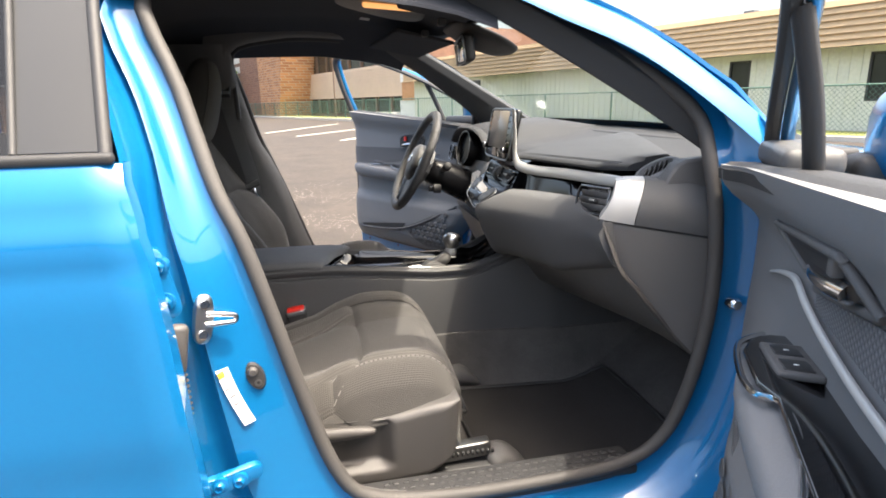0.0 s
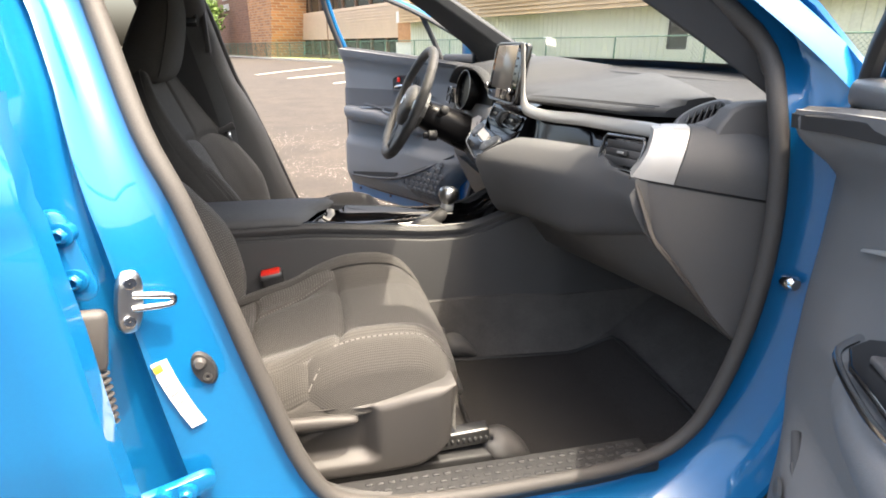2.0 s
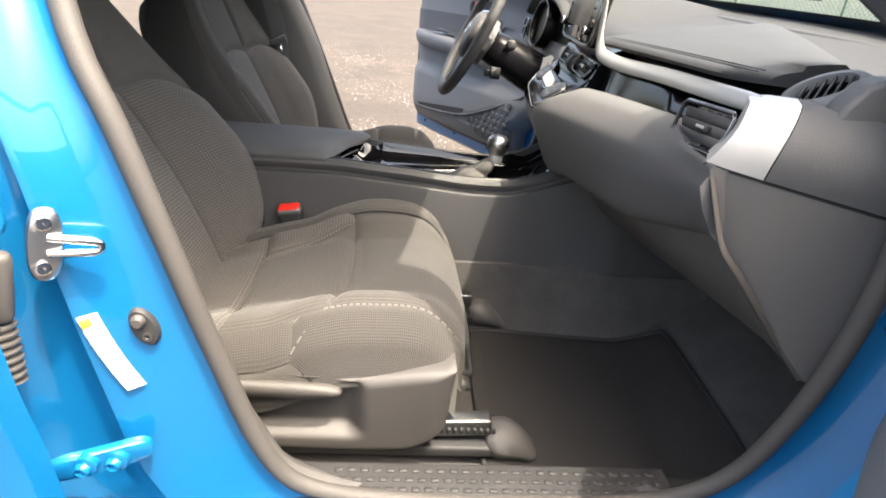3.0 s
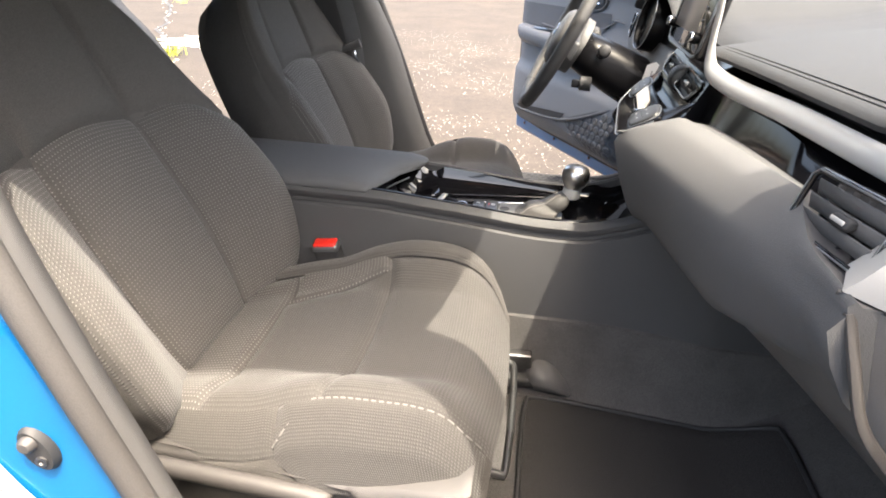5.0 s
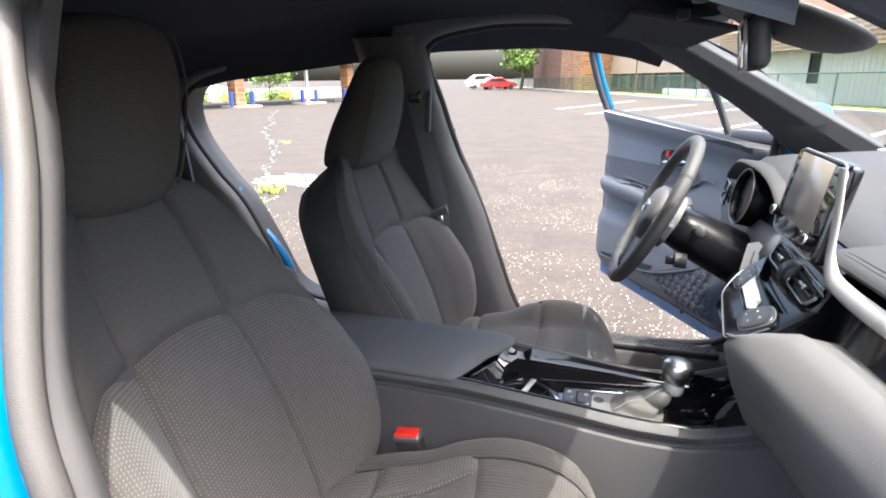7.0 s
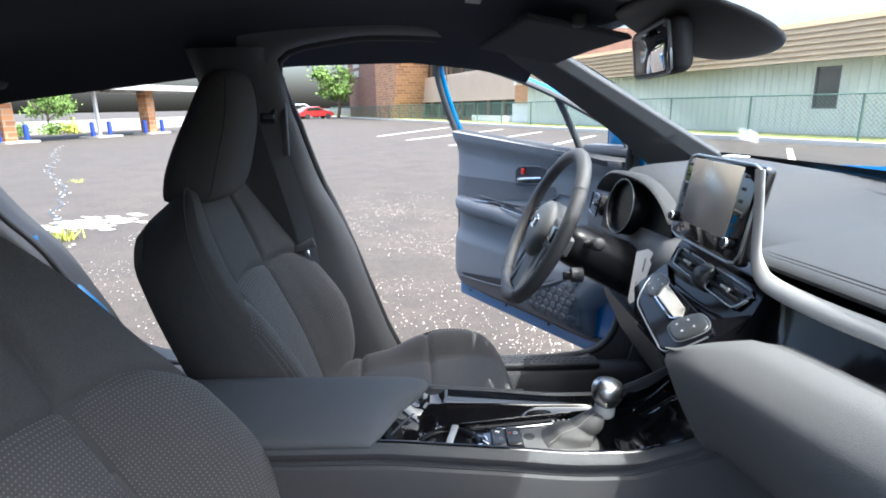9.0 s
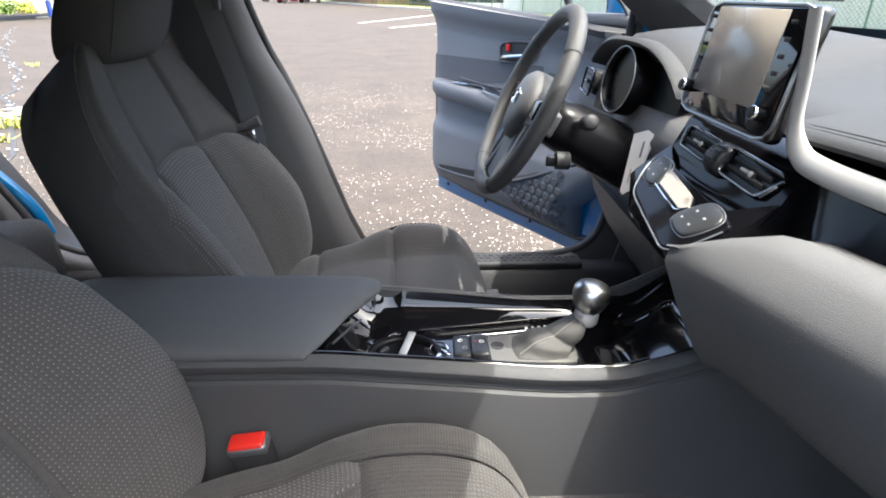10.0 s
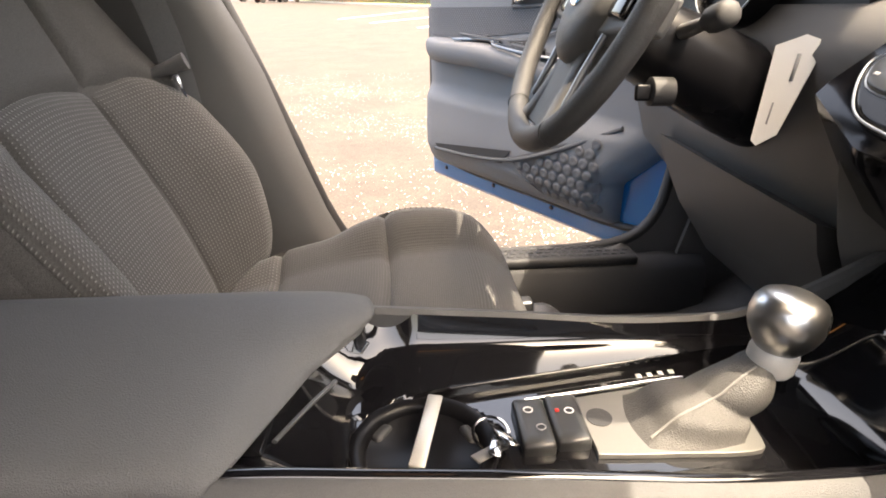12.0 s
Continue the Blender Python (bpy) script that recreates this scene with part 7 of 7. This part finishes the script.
# a long crack with weeds, and worn paint by it
rnd = random.Random(5)
cr, spots = bmesh.new(), bmesh.new()
p = Vector((-2.2, 1.9, 0.003))
while p.y < 21:
    q = p + Vector((-0.32 + rnd.uniform(-0.12, 0.12), 0.52 + rnd.uniform(-0.1, 0.1), 0))
    w = Vector((0.02, 0.012, 0)) * rnd.uniform(0.5, 1.6)
    prism([p - w, p + w, q + w, q - w], (0, 0, 0.002), cr)
    for _ in range(3):
        s = p.lerp(q, rnd.random()) + Vector((rnd.uniform(-0.10, 0.10), rnd.uniform(-0.08, 0.08), 0))
        r = rnd.uniform(0.008, 0.026)
        prism([s + Vector((r * math.cos(k * 1.256 + rnd.random()), r * math.sin(k * 1.256), 0)) for k in range(5)], (0, 0, 0.004), spots)
    p = q
solo("asphalt_crack", cr, RUBBER, "long dark crack in the asphalt", "crack", kind="stuff", smooth=False)
for _ in range(90):
    s = Vector((-3.8 + rnd.gauss(0, 0.25), 5.5 + rnd.gauss(0, 0.22), 0.003))
    r = rnd.uniform(0.02, 0.07)
    prism([s + Vector((r * 1.6 * math.cos(k * 1.256), r * 0.6 * math.sin(k * 1.256), 0)) for k in range(5)], (0, 0, 0.003), spots)
solo("pale_chips", spots, LINE, "pale chips of old paint and filler on the asphalt", "paint chips", kind="stuff", smooth=False)
# grit in the asphalt beside the car; its pale colour also paints the sun's sparkle
grit = bmesh.new()
for _ in range(26000):
    x, y = rnd.uniform(-3.0, 3.2), 0.95 + 6.5 * rnd.random() ** 1.6
    dens = noise.noise(Vector((x * 1.3, y * 1.3, 0)))
    if dens < rnd.uniform(-0.35, 0.5):
        continue
    r = rnd.uniform(0.002, 0.0075)
    a = rnd.random() * 6.3
    tilt = Vector((0, 0, rnd.uniform(0.0, 0.4) * r))
    v = [grit.verts.new(Vector((x + r * math.cos(a + k * 2.094), y + r * math.sin(a + k * 2.094), 0.0035)) + tilt * k) for k in range(3)]
    grit.faces.new(v)
solo("asphalt_grit_glints", grit, GRIT, "bright grit worn out of the asphalt, sun glints put into its colour", "grit", kind="stuff", smooth=False)
weeds = bmesh.new()
for wx, wy, n, hh in ((-3.6, 4.7, 60, 0.16), (-3.35, 4.1, 24, 0.08), (-6.4, 9.5, 20, 0.08)):
    for _ in range(n):
        b = Vector((wx + rnd.gauss(0, 0.08), wy + rnd.gauss(0, 0.06), 0))
        d = Vector((rnd.gauss(0, 0.08), rnd.gauss(0, 0.08), hh * rnd.uniform(0.5, 1.1)))
        w = Vector((-d.y, d.x, 0)).normalized() * 0.008
        v = [weeds.verts.new(q) for q in (b - w, b + w, b + d)]
        weeds.faces.new(v)
solo("weeds", weeds, WEED, "yellow-green weeds growing from the crack", "weeds", kind="stuff", smooth=False)

# near building
nbd = thing("low_building", "low pale panelled building with a deep tan lapped fascia", "building", at=tuple(E_(5, 3)))
wins = [(-9.5, 0.8), (2.9, 0.85), (5.5, 0.75), (9.6, 0.85), (16.0, 0.85), (22.5, 0.85)]
s0 = -16.0
for ws_, ww in wins + [(36.0, 0.0)]:
    part("wall_panel", ebox(s0, ws_, 3.0, 12, 0, 2.6), WALL_PALE, nbd, "pale grey-green panel wall", smooth=False)
    if ww:
        part("wall_panel", ebox(ws_, ws_ + ww, 3.0, 12, 0, 0.93), WALL_PALE, nbd, smooth=False)
        part("wall_panel", ebox(ws_, ws_ + ww, 3.14, 12, 0.932, 2.258), WALL_PALE, nbd, smooth=False)
        part("wall_panel", ebox(ws_, ws_ + ww, 3.0, 12, 2.26, 2.6), WALL_PALE, nbd, smooth=False)
    s0 = ws_ + ww
ribs = bmesh.new()
for i in range(170):
    s = -15.8 + 0.3 * i
    if not any(a - 0.1 < s < a + w + 0.05 for a, w in wins):
        ebox(s, s + 0.035, 2.975, 3.0, 0.1, 2.45, ribs)
tagged(part("wall_rib", ribs, WALL_PALE, nbd, smooth=False), kind="stuff")
for ws_, ww in wins:
    wi = part("window", ebox(ws_ + 0.06, ws_ + ww - 0.06, 3.08, 3.13, 0.99, 2.2), DARKWIN, nbd, "dark window pane", smooth=False)
    for a, b, z0, z1 in ((ws_, ws_ + 0.06, 0.93, 2.26), (ws_ + ww - 0.06, ws_ + ww, 0.93, 2.26), (ws_ + 0.06, ws_ + ww - 0.06, 0.93, 0.99), (ws_ + 0.06, ws_ + ww - 0.06, 2.2, 2.26)):
        part("window_frame", ebox(a, b, 3.02, 3.12, z0, z1), RUBBER, wi, smooth=False)
for i in range(7):
    z = 2.42 + 0.176 * i
    part("lap_board", prism([E_(-16.3, 2.32, z), E_(-16.3, 2.45, z), E_(-16.3, 2.45, z + 0.172), E_(-16.3, 2.392, z + 0.172)], LD * 53), SIDING_TAN, nbd, "tan lap board", smooth=False)
    # solid brown strip that paints the shadow line under the next board
    part("painted_lap_shadow", prism([E_(-16.3, 2.395, z + 0.172), E_(-16.3, 2.45, z + 0.172), E_(-16.3, 2.45, z + 0.176), E_(-16.3, 2.395, z + 0.176)], LD * 53), BROWN, nbd, smooth=False)
part("roof", ebox(-16.2, 36.6, 2.6, 12.4, 2.55, 3.64), CONCRETE, nbd, smooth=False)
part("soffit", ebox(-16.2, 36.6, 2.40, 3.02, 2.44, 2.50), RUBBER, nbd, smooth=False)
for s, w, h in ((5.2, 0.35, 0.22), (7.0, 0.06, 0.5)):
    part("roof_vent", ebox(s, s + w, 4.0, 4.35, 3.6, 3.72 + h), STEEL, nbd, smooth=False)
# fence in front of it
fn = thing("chain_link_fence", "green chain-link fence along the kerb", "fence", at=tuple(E_(0, 0.6)))
for i in range(-20, 11):
    s = -0.9 + 3.5 * i
    part("post", tube([E_(s, 0.6, 0.05), E_(s, 0.6, 1.36)], 0.03, 8), FENCE, fn)
part("top_rail", tube([E_(-71, 0.6, 1.36), E_(36, 0.6, 1.36)], 0.022, 6), FENCE, fn)
mesh_ = bmesh.new()
def wire(a, b, r):
    t = (b - a).normalized()
    s1 = LN * r
    s2 = t.cross(LN) * r
    va = [mesh_.verts.new(a + q) for q in (s1, -s1 * 0.5 + s2 * 0.87, -s1 * 0.5 - s2 * 0.87)]
    vb = [mesh_.verts.new(b + q) for q in (s1, -s1 * 0.5 + s2 * 0.87, -s1 * 0.5 - s2 * 0.87)]
    for k in range(3):
        mesh_.faces.new((va[k], va[(k + 1) % 3], vb[(k + 1) % 3], vb[k]))
s = -71.0
while s < 36:
    wire(E_(s, 0.6, 0.12), E_(s + 1.22, 0.6, 1.34), 0.004)
    wire(E_(s + 1.22, 0.6, 0.12), E_(s, 0.6, 1.34), 0.004)
    s += 0.13
tagged(part("wire_mesh", mesh_, FENCE, fn, smooth=False), kind="stuff")

# two-storey building and the brick block
tb = thing("siding_building", "two-storey office building with beige lapped siding and window bands", "building", at=tuple(E_(-30, 4)))
part("wall", ebox(-44, -18.6, 4.25, 16, 0, 6.4), DARKBRICK, tb, "brown core wall", smooth=False)
for k, (z0, z1) in enumerate(((1.62, 3.9), (5.9, 7.6))):
    n = 11 if k == 0 else 8
    for i in range(n):
        z = lerp(z0, z1, i / n)
        h = (z1 - z0) / n
        part("lap_board", prism([E_(-44, 3.86, z), E_(-44, 4.24, z), E_(-44, 4.24, z + h * 1.02), E_(-44, 3.92, z + h * 1.02)], LD * 25.4), SIDING_PINK, tb, "beige lap board", smooth=False)
for z0, z1 in ((0.35, 1.60), (3.95, 5.85)):
    for i in range(10):
        s = -43.6 + 2.5 * i
        w_ = part("window", ebox(s, s + 2.1, 4.15, 4.23, z0, z1), DARKWIN, tb, "tall dark window", smooth=False)
        part("mullion", ebox(s + 2.12, s + 2.38, 4.02, 4.22, z0, z1), BROWN, w_, smooth=False)
part("white_base", ebox(-24.6, -19.4, 3.0, 4.1, 0, 0.52), CARWHITE, tb, "white low wall", smooth=False)
part("end_wall", ebox(-19.1, -16.6, 3.6, 4.22, 0.0, 1.3), CARWHITE, tb, "white end wall", smooth=False)
part("red_panel", ebox(-18.6, -16.9, 3.5, 3.58, 1.3, 2.5), BRICK, tb, "reddish brick panel", smooth=False)
part("white_sign", ebox(-18.7, -16.4, 3.45, 3.5, 2.5, 3.2), CARWHITE, tb, "blank white panel", smooth=False)
lp = thing("light_pole", "slim brown light pole at the lot's edge", "light pole", at=tuple(E_(-24.5, 0.9)))
part("pole", tube([E_(-24.5, 0.9, 0), E_(-24.5, 0.9, 5.2)], 0.05, 8), BROWN, lp)
part("lamp_head", ebox(-24.75, -24.25, 0.4, 1.2, 5.15, 5.3), BROWN, lp, smooth=False)
bt = thing("brick_block", "tall rough brown and orange brick block", "building", at=tuple(E_(-45, 2)))
part("dark_wall", ebox(-60.5, -45.3, 1.3, 12, 0, 12), DARKBRICK_W, bt, "brown brick wall", smooth=False)
pier = bmesh.new()
loft([[E_(a, n, z) for a, n in ((s0, 0.9), (s1, 0.9), (s1, 8), (s0, 8))] for z, s0, s1 in ((0, -45.2, -39.0), (2.0, -45.2, -38.2), (12, -45.2, -35.0))], True, True, pier)
part("orange_pier", pier, BRICK_W, bt, "orange rough brick pier", smooth=False)
for i in range(4):
    part("sign_bar", ebox(-57.5 + 0.2 * i, -53.5 - 0.3 * i, 1.22, 1.29, 8.2 - 1.1 * i, 8.9 - 1.1 * i), CONCRETE, bt, "pale raised lettering bar", smooth=False)

# fuel station canopy
G0, G1 = Vector((-17.86, 23.96, 0)), Vector((-15.6, 32.05, 0))
GD = (G1 - G0).normalized()
GN = Vector((-GD.y, GD.x, 0))
def gpt(s, n, z):
    return G0 + GD * s + GN * n + Vector((0, 0, z))
def gbox(s0, s1, n0, n1, z0, z1):
    return prism([gpt(s0, n0, z0), gpt(s1, n0, z0), gpt(s1, n1, z0), gpt(s0, n1, z0)], (0, 0, z1 - z0))
gs = thing("station_canopy", "flat grey canopy on brick columns", "canopy", at=tuple(gpt(4, 0, 0)))
part("roof_slab", gbox(-6, 11.5, -0.8, 4.5, 2.32, 2.62), CANOPY, gs, "grey canopy edge", smooth=False)
for s in (0.3, 2.5, 5.2, 7.6):
    part("canopy_lamp", gbox(s, s + 0.35, 0.2, 0.5, 2.22, 2.315), STEEL, gs, smooth=False)
part("roof_box", gbox(5.9, 6.4, 0.5, 1.2, 2.62, 2.85), STEEL, gs, smooth=False)
for s in (-0.5, 7.7):
    part("brick_column", gbox(s, s + 0.55, 0.0, 0.6, 0.10, 2.32), BRICK_W, gs, "orange brick column", smooth=False)
    part("column_post", gbox(s + 0.62, s + 0.78, 0.3, 0.5, 0.10, 2.32), CANOPY, gs, smooth=False)
for s in (-0.75, 3.9, 7.4):
    solo("pump_island", gbox(s, s + 1.55, -0.3, 0.9, 0.0, 0.09), CONCRETE, "pale concrete pump island", "kerb", "pump islands", "structure", smooth=False)
part("slim_post", gbox(4.5, 4.62, 0.2, 0.35, 0.09, 2.32), CARWHITE, gs, smooth=False)
for s in (-0.72, 0.55, 4.0, 5.05, 7.45, 8.75):
    bo = thing("bollard", "blue painted steel bollard on the pump island", "bollard", "bollards", tuple(gpt(s, 0, 0.09)))
    part("tube", lathe([(0.11, 0.0), (0.11, 0.62), (0.08, 0.68), (0.0, 0.70)], Matrix.Translation(gpt(s, 0.1, 0.09)), 12), BOLLARD, bo)
kiosk = thing("brick_kiosk", "small orange brick kiosk with a window", "kiosk", at=tuple(gpt(-5, 1, 0)))
part("wall", gbox(-9.0, -1.6, 2.5, 5.5, 0.0, 2.3), BRICK_W, kiosk, smooth=False)
part("window", gbox(-3.6, -2.6, 2.42, 2.49, 0.9, 1.8), DARKWIN, kiosk, smooth=False)
sw = thing("stone_wall", "low pale stone garden wall behind the canopy", "garden wall", at=tuple(gpt(3, 9, 0)))
part("wall", gbox(-14, 22, 8.0, 8.5, 0, 0.75), CONCRETE, sw, smooth=False)

def make_tree(at, h, r, n, mat, seed, label):
    rr = random.Random(seed)
    t = thing("tree", label, "tree", "trees", at)
    base = Vector(at)
    part("trunk", tube([base, base + Vector((0.05 * h, 0, 0.3 * h)), base + Vector((0.02 * h, 0.03 * h, 0.7 * h))], [0.04 * h, 0.03 * h, 0.012 * h], 8), BARK, t)
    for i in range(5):
        a = i * 1.26 + rr.random()
        part("limb", tube([base + Vector((0.04 * h, 0, (0.3 + 0.06 * i) * h)), base + Vector((0.5 * r * math.cos(a), 0.5 * r * math.sin(a), (0.5 + 0.07 * i) * h)), base + Vector((0.85 * r * math.cos(a), 0.85 * r * math.sin(a), (0.6 + 0.07 * i) * h))], [0.016 * h, 0.011 * h, 0.004 * h], 6), BARK, t)
    lv = bmesh.new()
    clumps = [(Vector((rr.gauss(0, 0.45) * r, rr.gauss(0, 0.45) * r, h * rr.uniform(0.42, 0.95))), r * rr.uniform(0.25, 0.45)) for _ in range(16)]
    for _ in range(n):
        c, cr_ = rr.choice(clumps)
        o = base + c + Vector((rr.gauss(0, 0.5), rr.gauss(0, 0.5), rr.gauss(0, 0.42))) * cr_
        u = Vector((rr.gauss(0, 1), rr.gauss(0, 1), rr.gauss(0, 1))).normalized()
        w = u.orthogonal().normalized() * (0.022 * h) * rr.uniform(0.6, 1.4)
        u = u * 0.04 * h * rr.uniform(0.6, 1.4)
        lv.faces.new([lv.verts.new(q) for q in (o - u, o + w, o + u, o - w)])
    part("crown", lv, mat, t, "loose green leaves", smooth=False)
    return t

make_tree(tuple(gpt(4.4, 11, 0)), 3.1, 1.9, 2600, LEAF, 1, "small broad green tree behind the canopy")
make_tree(tuple(gpt(-2.6, 13, 0)), 3.4, 2.0, 2200, LEAF, 2, "small broad green tree behind the kiosk")
make_tree(tuple(gpt(11.8, 12, 0)), 2.6, 1.5, 1500, LEAF, 3, "small green tree by the road")
make_tree((-11.8, 70.0, 0), 6.0, 2.4, 1800, LEAF, 4, "green street tree beside the brick block")
for i in range(7):
    g_ = gpt(-1.0 + 1.7 * i + 0.4 * (i % 2), 7.2, 0)
    sh = thing("shrub", "low yellow-green shrub before the garden wall", "shrub", "shrubs", tuple(g_))
    lv, rr = bmesh.new(), random.Random(20 + i)
    for _ in range(240):
        o = g_ + Vector((rr.gauss(0, 0.3), rr.gauss(0, 0.25), abs(rr.gauss(0.3, 0.2))))
        u = Vector((rr.gauss(0, 1), rr.gauss(0, 1), rr.gauss(0, 1))).normalized() * 0.10
        w = u.orthogonal().normalized() * 0.06
        lv.faces.new([lv.verts.new(q) for q in (o - u, o + w, o + u, o - w)])
    part("leaves", lv, WEED if i % 3 == 0 else LEAF, sh, smooth=False)

def far_car(at, yaw, mat, label, big=1.0):
    c_ = thing("parked_car", label, "car", "parked cars", at)
    m = Matrix.Translation(at) @ Euler((0, 0, yaw)).to_matrix().to_4x4()
    prof = [(-2.1, 0.35), (-2.15, 0.8), (-1.9, 0.95), (-1.3, 1.42), (0.2, 1.45), (0.95, 1.0), (1.9, 0.85), (2.1, 0.6), (2.1, 0.35)]
    part("body", loft([[m @ Vector((x * big, y * big, z * big * k)) for x, z in prof] for y, k in ((-0.85, 0.97), (-0.6, 1.0), (0.6, 1.0), (0.85, 0.97))]), mat, c_, bevel=0.03)
    for sg in (1, -1):
        part("side_glass", prism([m @ Vector((x * big, sg * 0.855 * big, z * big)) for x, z in ((-1.5, 0.95), (-1.15, 1.33), (0.15, 1.35), (0.75, 0.98))], m.to_3x3() @ Vector((0, sg * 0.02, 0))), DARKWIN, c_, smooth=False)
        for wx in (-1.3, 1.3):
            part("wheel", lathe([(0.2, -0.09), (0.32, -0.08), (0.32, 0.08), (0.2, 0.09)], m @ pose(wx * big, sg * 0.78 * big, 0.32 * big, 90, 0, 0), 14), RUBBER, c_)
    return c_
far_car((-14.4, 69.0, 0), 0.6, CARRED, "red car parked by the road")
far_car((-16.6, 72.0, 0), 0.4, CARWHITE, "white van parked by the road", 1.25)
far_car(tuple(gpt(3.5, 14, 0)), 1.4, CARRED, "dark red car behind the canopy")
far_car(tuple(gpt(8.6, 16, 0)), 1.4, CARWHITE, "pale car behind the canopy")
far_car(tuple(gpt(-1.0, 15, 0)), 1.3, CARWHITE, "pale car behind the kiosk")
